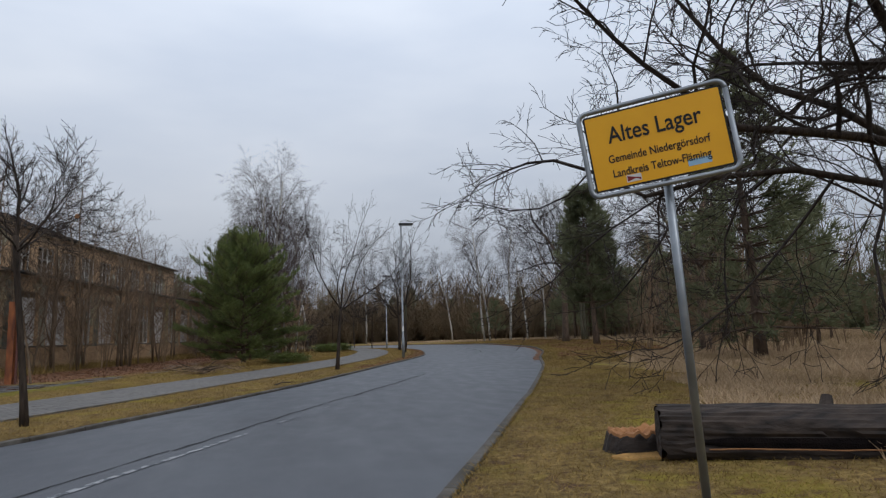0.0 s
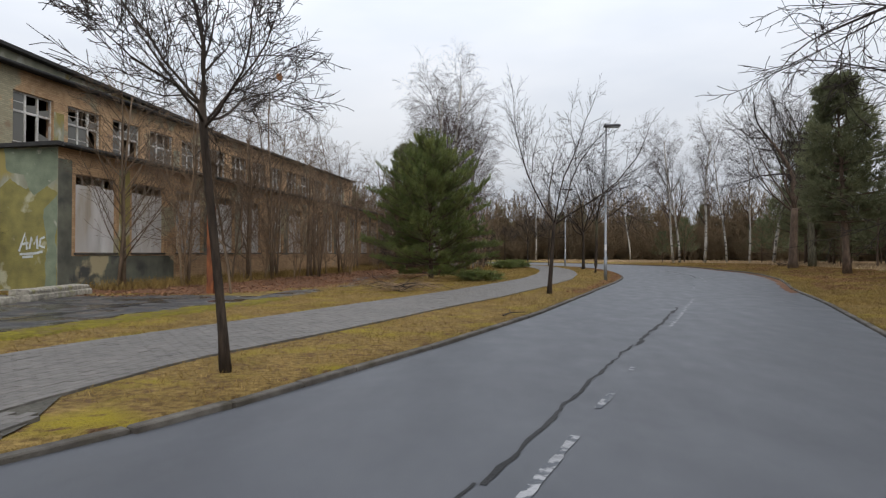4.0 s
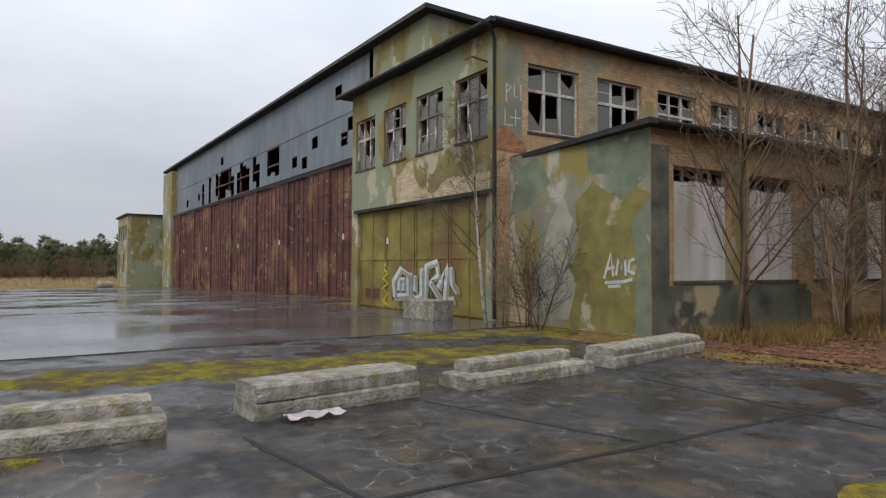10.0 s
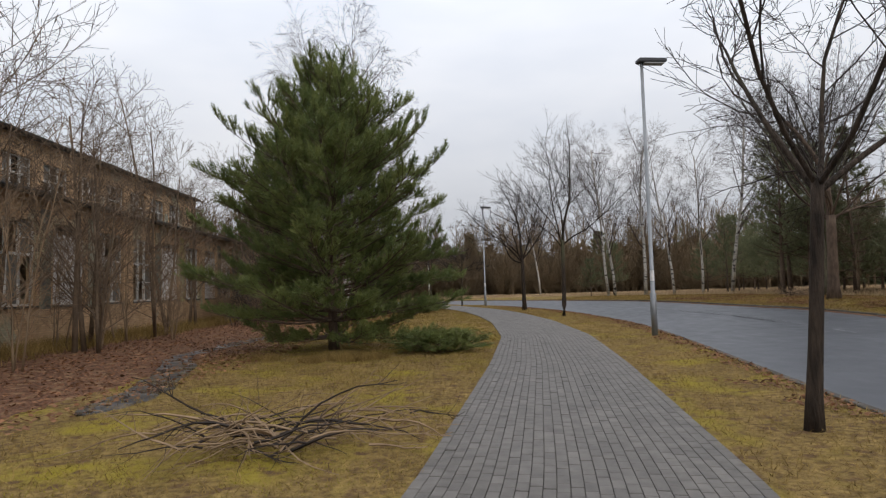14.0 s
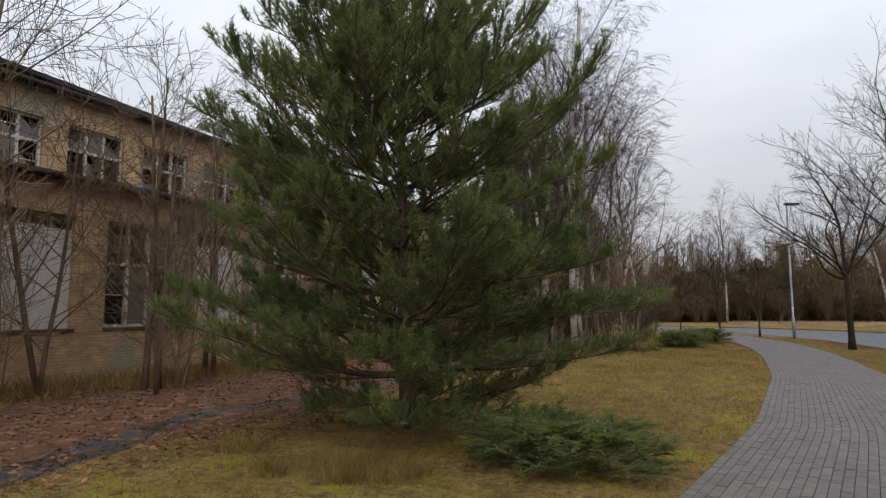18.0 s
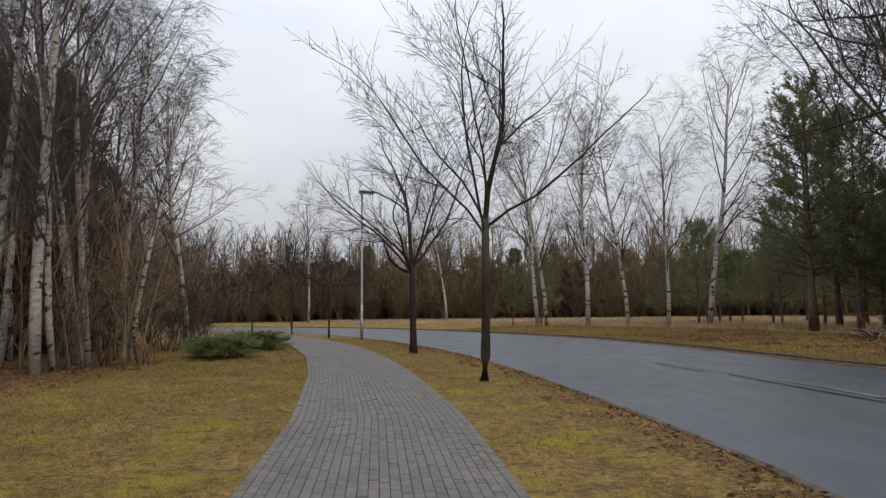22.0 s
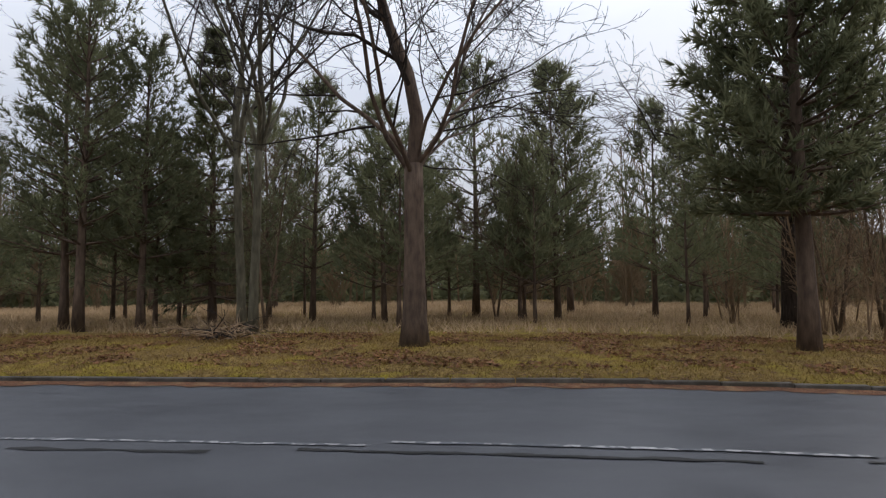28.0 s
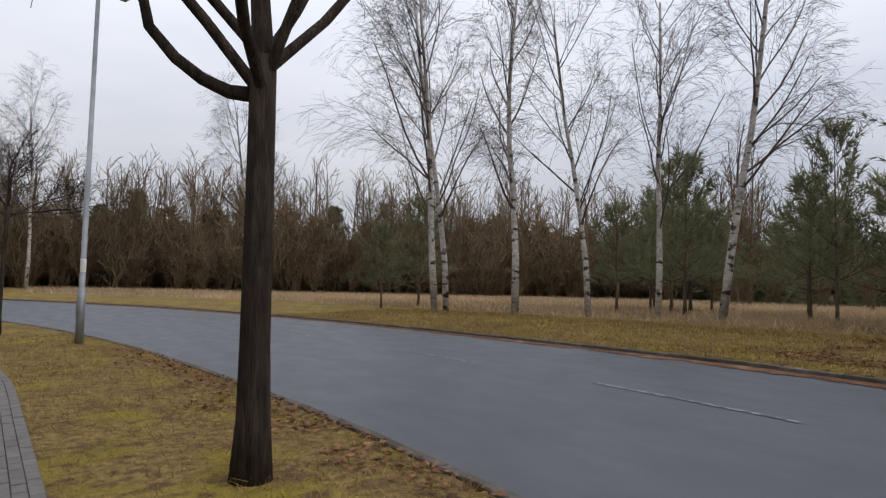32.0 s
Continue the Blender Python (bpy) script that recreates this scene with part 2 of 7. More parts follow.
M_PLASTER2 = mat("grey_green_plaster", (0.33, 0.325, 0.24), (0.21, 0.21, 0.15), 1.1, rough=0.92, bump=0.5, bump_scale=18, stain=(0.25, 0.205, 0.07), stain_scale=0.45, stain_lo=0.5, stain_hi=0.54, big=0.25, stain2=(0.39, 0.375, 0.30), stain2_scale=0.8, s2_lo=0.56, s2_hi=0.63, stretch=(1, 1, 0.6))
M_BRICK = mat("peeling_buff_brick", brick=True, base=(0.66, 0.45, 0.265), dark=(0.47, 0.30, 0.17), scale=3, rough=0.9, bump=0.6, bump_scale=30, stain=(0.36, 0.33, 0.23), stain_scale=0.5, stain_lo=0.56, stain_hi=0.6, big=0.3, stain2=(0.21, 0.125, 0.08), stain2_scale=0.6, s2_lo=0.62, s2_hi=0.7)
M_BRICKRED = mat("bare_red_brick", (0.50, 0.25, 0.13), (0.32, 0.16, 0.09), 4, brick=True, rough=0.9, bump=0.6, bump_scale=30, big=0.25)
M_OLIVE = mat("olive_wall_paint", (0.27, 0.235, 0.075), (0.17, 0.15, 0.055), 2.2, detail=9, rough=0.92, bump=0.5, bump_scale=18, big=0.3, stain=(0.34, 0.325, 0.22), stain_scale=1.3, stain_lo=0.58, stain_hi=0.66)
M_CAMOGREEN = mat("grey_green_wall_paint", (0.23, 0.265, 0.18), (0.15, 0.175, 0.12), 2.2, detail=9, rough=0.92, bump=0.5, bump_scale=18, big=0.3, stain=(0.35, 0.34, 0.27), stain_scale=1.5, stain_lo=0.6, stain_hi=0.66)
M_PALEPLASTER = mat("pale_bare_plaster", (0.45, 0.435, 0.37), (0.33, 0.315, 0.26), 2.0, detail=9, rough=0.92, bump=0.5, bump_scale=18, big=0.3, stain=(0.27, 0.25, 0.15), stain_scale=1.2, stain_lo=0.55, stain_hi=0.66)
M_PLASTERG = mat("dark_green_base_render", (0.19, 0.19, 0.14), (0.085, 0.085, 0.07), 1.3, rough=0.85, bump=0.4, bump_scale=15, stain=(0.36, 0.30, 0.18), stain_scale=0.7, stain_lo=0.57, stain_hi=0.61, stain2=(0.06, 0.06, 0.055), stain2_scale=0.8, s2_lo=0.54, s2_hi=0.66)
M_LIGHTBRICK = mat("bare_cream_brick", (0.66, 0.54, 0.36), (0.50, 0.40, 0.26), 4, brick=True, rough=0.9, bump=0.5, bump_scale=30, big=0.2)
M_RUST = mat("red_brown_rusted_steel", (0.175, 0.066, 0.047), (0.085, 0.04, 0.036), 1.5, rough=0.75, bump=0.35, bump_scale=20, stain=(0.23, 0.125, 0.06), stain_scale=0.45, stain_lo=0.52, stain_hi=0.68, big=0.45, spec=0.3, stain2=(0.27, 0.20, 0.165), stain2_scale=1.8, s2_lo=0.62, s2_hi=0.68)
M_DOOR = mat("olive_painted_steel_door", (0.29, 0.235, 0.06), (0.17, 0.135, 0.04), 1.5, rough=0.7, bump=0.3, bump_scale=18, stain=(0.17, 0.10, 0.04), stain_scale=0.7, stain_lo=0.5, stain_hi=0.66, big=0.35)
M_POSTRUST = mat("bright_rusted_post", (0.34, 0.115, 0.04), (0.11, 0.036, 0.02), 7, rough=0.8, bump=0.5, bump_scale=40, stretch=(1, 1, 0.3))
M_SHEET = mat("blue_grey_corrugated_sheet", (0.235, 0.275, 0.30), (0.17, 0.20, 0.225), 1.2, rough=0.6, bump=0.2, bump_scale=20, stain=(0.15, 0.11, 0.08), stain_scale=0.5, stain_lo=0.62, stain_hi=0.75, big=0.3, island=0.2, stretch=(1, 1, 0.3))
M_ROOF = mat("black_roofing_felt", (0.04, 0.038, 0.036), (0.022, 0.021, 0.02), 3, rough=0.8, bump=0.4)
M_FRAME = mat("flaking_white_window_frame", (0.62, 0.60, 0.56), (0.42, 0.395, 0.355), 6, rough=0.8, bump=0.4, bump_scale=50, stain=(0.30, 0.21, 0.14), stain_scale=2.4, stain_lo=0.58, stain_hi=0.68)
M_FRAMEB = mat("brown_window_frame", (0.27, 0.21, 0.16), (0.16, 0.115, 0.085), 6, rough=0.8, bump=0.4, stain=(0.48, 0.45, 0.40), stain_scale=1.6, stain_lo=0.5, stain_hi=0.6)
M_BOARD = mat("grey_boarding", (0.76, 0.73, 0.70), (0.55, 0.52, 0.485), 2, rough=0.9, bump=0.3, bump_scale=40, stain=(0.38, 0.33, 0.26), stain_scale=1.0, stain_lo=0.54, stain_hi=0.7, stretch=(1, 1, 0.25), vary=0.12)
# mottled mid-brown for all inner walls and floors
M_DARKIN = mat("brown_interior", (0.24, 0.20, 0.16), (0.13, 0.11, 0.09), 1.0, rough=0.95, bump=0.2)
M_ZINC = mat("galvanised_steel", (0.36, 0.38, 0.40), (0.27, 0.29, 0.31), 8, rough=0.45, rough2=0.3, metal=0.7, bump=0.1)
M_LAMPGREY = mat("grey_lamp_steel", (0.33, 0.34, 0.35), (0.25, 0.26, 0.27), 5, rough=0.5, metal=0.4, bump=0.1)
M_LAMPDARK = mat("dark_lamp_head", (0.07, 0.07, 0.075), (0.05, 0.05, 0.055), 5, rough=0.5, bump=0.1)
M_DIFF = mat("clouded_diffuser", (0.45, 0.46, 0.46), (0.35, 0.36, 0.36), 5, rough=0.35, bump=0.0)
M_YELLOW = mat("sign_yellow", (0.80, 0.40, 0.006), (0.72, 0.35, 0.005), 3, rough=0.4, bump=0.05, big=0.12, spec=0.4)
M_BLACK = mat("sign_black", (0.02, 0.02, 0.02), (0.012, 0.012, 0.012), 8, rough=0.5, bump=0.05)
M_BLUEST = mat("pale_blue_sticker", (0.35, 0.55, 0.72), (0.3, 0.48, 0.65), 8, rough=0.4, bump=0.0)
M_WHITEST = mat("white_sticker", (0.75, 0.72, 0.70), (0.6, 0.57, 0.55), 8, rough=0.4, bump=0.0)
M_REDST = mat("dark_red_sticker", (0.25, 0.03, 0.03), (0.18, 0.02, 0.02), 8, rough=0.4, bump=0.0)
M_SPRAYW = mat("white_spray_paint", (0.62, 0.64, 0.62), (0.45, 0.47, 0.44), 5, rough=0.6, bump=0.1)
M_SPRAYY = mat("yellow_spray_paint", (0.65, 0.60, 0.03), (0.55, 0.48, 0.03), 5, rough=0.6, bump=0.1)
M_SPRAYG = mat("grey_spray_paint", (0.30, 0.32, 0.28), (0.22, 0.24, 0.2), 5, rough=0.6, bump=0.1)
M_BARK = mat("dark_damp_bark", (0.078, 0.057, 0.042), (0.026, 0.02, 0.016), 16, detail=9, rough=0.9, bump=1.0, bump_scale=45, stretch=(1, 1, 0.2), spec=0.15, stain=(0.075, 0.07, 0.042), stain_scale=1.2, stain_lo=0.6, stain_hi=0.74, bump_dist=0.04)
M_TWIG = mat("dark_twig", (0.055, 0.043, 0.035), (0.03, 0.023, 0.02), 5, rough=0.9, bump=0.0, spec=0.2)
M_TWIGB = mat("purple_brown_birch_twig", (0.13, 0.10, 0.088), (0.075, 0.058, 0.052), 3, rough=0.9, bump=0.0, spec=0.2)
M_TWIGG = mat("pale_brown_sapling", (0.34, 0.235, 0.145), (0.20, 0.135, 0.082), 3, rough=0.9, bump=0.0, spec=0.2)
M_ASH = mat("grey_green_bark", (0.17, 0.155, 0.105), (0.085, 0.075, 0.052), 12, rough=0.9, bump=0.8, bump_scale=35, stretch=(1, 1, 0.25), spec=0.2)
M_WALLBARK = mat("brown_sapling_bark", (0.20, 0.14, 0.092), (0.10, 0.07, 0.047), 10, rough=0.9, bump=0.6, bump_scale=35, stretch=(1, 1, 0.25), spec=0.2)
M_WOOD = mat("far_brown_brushwood", (0.36, 0.265, 0.165), (0.22, 0.16, 0.10), 0.5, rough=0.95, bump=0.0, spec=0.1, thin=0.5)
M_BIRCH = mat("white_birch_bark", (0.58, 0.54, 0.49), (0.33, 0.295, 0.25), 5, rough=0.8, bump=0.5, bump_scale=25, stain=(0.04, 0.034, 0.03), stain_scale=2.6, stain_lo=0.55, stain_hi=0.63, stretch=(1.2, 1.2, 1.8), big=0.4)
M_PINEBARK = mat("pine_bark", (0.17, 0.12, 0.085), (0.08, 0.055, 0.042), 10, rough=0.9, bump=1.0, bump_scale=30, stretch=(1, 1, 0.3), spec=0.2)
M_NEEDLE = mat("pine_needles", (0.31, 0.345, 0.105), (0.15, 0.20, 0.065), 1.4, rough=0.55, bump=0.0, big=0.25, spec=0.4, island=0.4, thin=0.5)
M_NEEDLED = mat("dark_pine_needles", (0.30, 0.305, 0.165), (0.165, 0.18, 0.10), 0.6, rough=0.75, bump=0.0, big=0.3, spec=0.25, island=0.3, thin=0.6)
M_STRAW = mat("dry_grass_blades", (0.49, 0.335, 0.12), (0.25, 0.165, 0.055), 2.2, rough=0.9, bump=0.0, spec=0.1, island=0.5, thin=0.25)
M_MOSSB = mat("moss_blades", (0.36, 0.30, 0.03), (0.20, 0.165, 0.022), 1.2, rough=0.9, bump=0.0, spec=0.1, island=0.35, thin=0.2)
M_STRAWP = mat("pale_field_grass", (0.70, 0.51, 0.32), (0.48, 0.34, 0.20), 0.25, rough=0.9, bump=0.0, spec=0.1, island=0.35, thin=0.3)
M_DRYLEAF = mat("dead_leaves", (0.46, 0.23, 0.115), (0.21, 0.095, 0.05), 3, rough=0.8, bump=0.0, spec=0.25, island=0.65, thin=0.2)
M_LOG = mat("wet_dark_log_bark", (0.06, 0.043, 0.033), (0.016, 0.012, 0.010), 14, rough=0.8, bump=1.0, bump_scale=16, stretch=(0.25, 1, 1), spec=0.3)
M_ROT = mat("black_rotted_wood", (0.012, 0.009, 0.008), (0.006, 0.005, 0.005), 9, rough=0.95, bump=0.8, spec=0.05)
M_CUT = mat("fresh_sawn_wood", (0.45, 0.22, 0.09), (0.30, 0.13, 0.05), 10, rough=0.85, bump=0.4)
M_SAWDUST = mat("sawdust", (0.55, 0.30, 0.085), (0.34, 0.19, 0.055), 12, rough=0.95, bump=0.6)
M_RAG = mat("pale_litter", (0.62, 0.56, 0.55), (0.45, 0.38, 0.38), 12, rough=0.8, bump=0.4)
M_GLASS = bpy.data.materials.new("dirty_glass")
M_GLASS.use_nodes = True
gb = M_GLASS.node_tree.nodes["Principled BSDF"]
gb.inputs["Base Color"].default_value = (0.13, 0.125, 0.11, 1)
gb.inputs["Roughness"].default_value = 0.22
gb.inputs["Specular IOR Level"].default_value = 0.5


# ---- building blocks ----
class Geo:
    """Gathers vertices and faces for one mesh."""

    def __init__(self):
        self.v, self.f = [], []

    def box(self, x0, y0, z0, x1, y1, z1, bevel=0.0):
        if bevel:
            c = bevel
            o = len(self.v)
            for z, s in ((z0, c), (z0 + c, 0), (z1 - c, 0), (z1, c)):
                self.v += [(x0 + s, y0 + s, z), (x1 - s, y0 + s, z), (x1 - s, y1 - s, z), (x0 + s, y1 - s, z)]
            for k in range(3):
                for i in range(4):
                    j = (i + 1) % 4
                    self.f.append((o + 4 * k + i, o + 4 * k + j, o + 4 * k + 4 + j, o + 4 * k + 4 + i))
            self.f += [(o + 3, o + 2, o + 1, o), (o + 12, o + 13, o + 14, o + 15)]
            return self
        o = len(self.v)
        self.v += [(x0, y0, z0), (x1, y0, z0), (x1, y1, z0), (x0, y1, z0), (x0, y0, z1), (x1, y0, z1), (x1, y1, z1), (x0, y1, z1)]
        self.f += [(o + 3, o + 2, o + 1, o), (o + 4, o + 5, o + 6, o + 7), (o, o + 1, o + 5, o + 4), (o + 1, o + 2, o + 6, o + 5), (o + 2, o + 3, o + 7, o + 6), (o + 3, o, o + 4, o + 7)]
        return self

    def tube(self, pts, radii, n=6, cap=True):
        o = len(self.v)
        up = Vector((0, 0, 1))
        for i, p in enumerate(pts):
            p = Vector(p)
            d = Vector(pts[min(i + 1, len(pts) - 1)]) - Vector(pts[max(i - 1, 0)])
            if d.length < 1e-9:
                d = up
            d.normalize()
            a = d.cross(up)
            if a.length < 0.05:
                a = d.cross(Vector((1, 0, 0)))
            a.normalize()
            b = d.cross(a)
            r = radii[i]
            for k in range(n):
                t = 2 * math.pi * k / n
                q = p + a * (r * math.cos(t)) + b * (r * math.sin(t))
                self.v.append((q.x, q.y, q.z))
        for i in range(len(pts) - 1):
            for k in range(n):
                j = (k + 1) % n
                self.f.append((o + i * n + k, o + i * n + j, o + (i + 1) * n + j, o + (i + 1) * n + k))
        if cap:
            self.f.append(tuple(o + k for k in reversed(range(n))))
            e = o + (len(pts) - 1) * n
            self.f.append(tuple(e + k for k in range(n)))
        return self

    def sheet(self, grid):
        """A surface from rows of points of equal length."""
        o, w = len(self.v), len(grid[0])
        for row in grid:
            self.v += row
        for i in range(len(grid) - 1):
            for k in range(w - 1):
                self.f.append((o + i * w + k, o + i * w + k + 1, o + (i + 1) * w + k + 1, o + (i + 1) * w + k))
        return self

    def poly(self, pts):
        o = len(self.v)
        self.v += pts
        self.f.append(tuple(range(o, o + len(pts))))
        return self

    def mesh(self, name, material, smooth=False):
        me = bpy.data.meshes.new(name)
        me.from_pydata(self.v, [], self.f)
        me.materials.append(material)
        if smooth:
            me.shade_smooth()
        me.update()
        return me


def part(name, geo, material, parent, label="", m=None, smooth=False):
    me = geo.mesh(name, material, smooth) if isinstance(geo, Geo) else geo
    ob = new(name, me)
    if parent is not None:
        ob.parent = parent
    if m is not None:
        ob.matrix_basis = m
    return tagged(ob, label)


def thing(name, label, category, m=None, group="", kind="", data=None):
    ob = new(name, data)
    if m is not None:
        ob.matrix_basis = m
    return tagged(ob, label, category, group, kind)


def fast_mesh(name, verts, nside, material):
    """A mesh from an array of shape (faces, nside, 3)."""
    verts = np.ascontiguousarray(verts, np.float32)
    nf = len(verts)
    me = bpy.data.meshes.new(name)
    me.vertices.add(nf * nside)
    me.vertices.foreach_set("co", verts.reshape(-1))
    me.loops.add(nf * nside)
    me.loops.foreach_set("vertex_index", np.arange(nf * nside, dtype=np.int32))
    me.polygons.add(nf)
    me.polygons.foreach_set("loop_start", np.arange(0, nf * nside, nside, dtype=np.int32))
    me.materials.append(material)
    me.update(calc_edges=True)
    return me


# ---- plan: the road, the path and the ground ----
def curve(pts):
    ys, xs = [p[1] for p in pts], [p[0] for p in pts]
    fine = np.linspace(ys[0], ys[-1], 4800)
    x = np.interp(fine, ys, xs)
    k = np.exp(-np.linspace(-2, 2, 161) ** 2)
    pad = np.concatenate([x[0] + (x[1] - x[0]) * np.arange(-80, 0), x, x[-1] + (x[-1] - x[-2]) * np.arange(1, 81)])
    return fine, np.convolve(pad, k / k.sum(), "valid")


ROAD_Y, ROAD_X = curve([(-22, -120), (-8, -78), (4.5, -46), (10, -31.5), (12.4, -26), (13.75, -22), (15.1, -17.8), (15.9, -15.5), (17.2, -11.6), (19.0, -6.5), (21.5, 0.8),
                        (24.35, 11), (25.8, 17), (26.35, 21), (26.8, 26), (27.15, 31), (27.05, 36), (26.65, 40), (25.95, 45), (24.6, 50.5), (22.1, 57), (17.6, 65), (11, 72.5), (0, 80), (-18, 88), (-50, 97), (-120, 108)])
PATH_Y, PATH_X = curve([(9.75, -19), (9.85, -15), (10.2, -12), (11.25, -9), (12.7, -4), (14.1, 0.2), (16.05, 7.5), (17.6, 14), (18.7, 21.5), (19.2, 28), (19.35, 34), (19.0, 40),
                        (18.0, 47), (16.2, 53), (12.7, 60), (7, 67), (-2, 74), (-20, 83)])


def offset(ys, xs, d):
    dx, dy = np.gradient(xs), np.gradient(ys)
    n = np.hypot(dx, dy)
    return ys - d * dx / n, xs + d * dy / n


RHALF, PHALF = 3.55, 1.3
RL_Y, RL_X = offset(ROAD_Y, ROAD_X, -RHALF)
RR_Y, RR_X = offset(ROAD_Y, ROAD_X, RHALF)
RL_X = RL_X + np.interp(RL_Y, [-22, -16.5, -14.5, -10, -5, 1, 5], [0, 0.05, 0.45, 0.6, 0.5, 0.1, 0])
RR_X = RR_X - np.interp(RR_Y, [-60, -30, -23, -20.5, -17, -11, -6], [0, 0.2, 0.36, 0.36, 0.2, 0.0, 0.0])
RR_X = RR_X + np.interp(RR_Y, [6, 12, 18, 25], [0, 0.45, 0.4, 0])
PL_Y, PL_X = offset(PATH_Y, PATH_X, -PHALF)
PR_Y, PR_X = offset(PATH_Y, PATH_X, PHALF)


def road_l(y): return float(np.interp(y, RL_Y, RL_X))
def road_r(y): return float(np.interp(y, RR_Y, RR_X))
def road_c(y): return float(np.interp(y, ROAD_Y, ROAD_X))
def path_l(y): return float(np.interp(y, PL_Y, PL_X))
def path_r(y): return float(np.interp(y, PR_Y, PR_X))


def yard_edge(y):
    return float(np.interp(y, [-40, -22, -17, -13, -11.5, -10.2, -6.9, -5, -2.2, -0.9], [2, 5.5, 6.6, 7.0, 6.7, 7.1, 7.4, 7.8, 8.4, 7.6])) + 0.18 * noise.noise((y * 0.9, 3.1, 0))


ROADZ, CROWN = -0.065, 0.05


def bank(y):
    """How far the outer edge of the road stands above the inner one, round the bend."""
    return float(np.interp(y, [-4, 4, 14, 20, 36, 46, 60, 80], [0, 0.04, 0.2, 0.29, 0.31, 0.22, 0.14, 0]))


def road_z(off, y):
    """Height of the asphalt at a distance from the centre line."""
    return ROADZ + CROWN * (1 - min(1.0, (off / RHALF) ** 2)) + bank(y) * (off + RHALF) / (2 * RHALF)


def ground_z(x, y):
    z = 0.0
    if x > road_r(y) + 0.5:
        z += (0.12 + 0.2 * bank(y)) * min(1.0, (x - road_r(y) - 0.5) / 4.0)
    if x > road_r(y):
        z += 1.1 * bank(y)
    if x < -14:
        z -= min(1.1, 0.0155 * (-14 - x))
    return z + 0.012 * noise.noise((x * 0.35, y * 0.35, 0))


def build_ground():
    g = Geo()
    ys = list(np.concatenate([np.linspace(-900, -130, 10), np.linspace(-120, -40, 33), np.arange(-38, 60, 0.6), np.arange(60, 112, 1.2), np.linspace(120, 1500, 12)]))
    for y in ys:
        rl, rr = road_l(y), road_r(y)
        row = []
        xs = [-1500, -500, -200] + list(np.linspace(-110, min(-6, rl - 30), 14))
        lo = xs[-1]
        for k in range(1, 22):
            xs.append(lo + (rl - 0.19 - lo) * k / 21)
        for x in xs:
            row.append((x, y, ground_z(x, y) - 0.008))
        row += [(rl - 0.13, y, -0.3), (rr + 0.13, y, -0.3)]
        for d in (0.19, 0.8, 1.6, 2.6, 4, 6, 8.5, 11.5, 15, 20, 28, 40, 60, 100, 200, 500, 1500):
            row.append((rr + d, y, ground_z(rr + d, y) - 0.008))
        g.v += row
    w = len(row)
    for i in range(len(ys) - 1):
        for k in range(w - 1):
            g.f.append((i * w + k, i * w + k + 1, (i + 1) * w + k + 1, (i + 1) * w + k))
    ob = part("ground", g, M_GRASS, None, smooth=True)
    tagged(ob, "winter grass ground, straw yellow with moss patches", "ground", kind="structure")


build_ground()


def strip(name, y0, y1, step, left, right, z, material, cols=6, crown=0.0, banked=False):
    g = Geo()
    grid = []
    y = y0
    while y <= y1 + 1e-6:
        a, b = left(y), right(y)
        grid.append([(a + (b - a) * k / cols, y, z + crown * (1 - (2 * k / cols - 1) ** 2) + (bank(y) * k / cols if banked else 0.0)) for k in range(cols + 1)])
        y += step
    g.sheet(grid)
    return part(name, g, material, None, smooth=True)


tagged(strip("road", -120, 106, 0.6, road_l, road_r, ROADZ, M_ROAD, 8, CROWN, True), "damp grey asphalt road curving through woodland", "road", kind="structure")


def along(y0, y1, step, fy, fx):
    """Points at even steps along a plan curve, with their heading."""
    seg = (fy > y0) & (fy < y1)
    ys, xs = fy[seg], fx[seg]
    s = np.concatenate([[0], np.cumsum(np.hypot(np.diff(xs), np.diff(ys)))])
    at_s = np.arange(0, s[-1], step)
    px, py = np.interp(at_s, s, xs), np.interp(at_s, s, ys)
    return [(px[i], py[i], math.degrees(math.atan2(py[i + 1] - py[i], px[i + 1] - px[i]))) for i in range(len(px) - 1)]


def wander(pts, half, z, rough=0.5, step=0.15):
    """A thin ragged band along a line of plan points."""
    P = np.array(pts, float)
    s = np.concatenate([[0], np.cumsum(np.hypot(*np.diff(P, axis=0).T))])
    t = np.linspace(0, s[-1], max(4, int(s[-1] / step)))
    X, Y = np.interp(t, s, P[:, 0]), np.interp(t, s, P[:, 1])
    A = np.arctan2(np.gradient(Y), np.gradient(X)) + math.pi / 2
    A = np.convolve(np.pad(np.unwrap(A), 4, "edge"), np.ones(9) / 9, "valid")
    g = Geo()
    grid = []
    for x, y, a, q_ in zip(X, Y, A, t):
        w = [half * min(1.0, 0.12 + min(q_, s[-1] - q_) / (1.4 * half)) * (1 + rough * (noise.noise((x * 1.3, y * 1.3, q)) + 0.6 * noise.noise((x * 4.3, y * 4.3, q)))) for q in (3, 9)]
        zz = z + (max(0.0, ground_z(x, y)) if x > yard_edge(y) else 0.0)
        c, d = math.cos(a), math.sin(a)
        grid.append([(x + c * o, y + d * o, zz + dz) for o, dz in ((w[0], -0.045), (w[0] * 0.8, 0.0), (0, 0.004), (-w[1] * 0.8, 0.0), (-w[1], -0.045))])
    return g.sheet(grid)


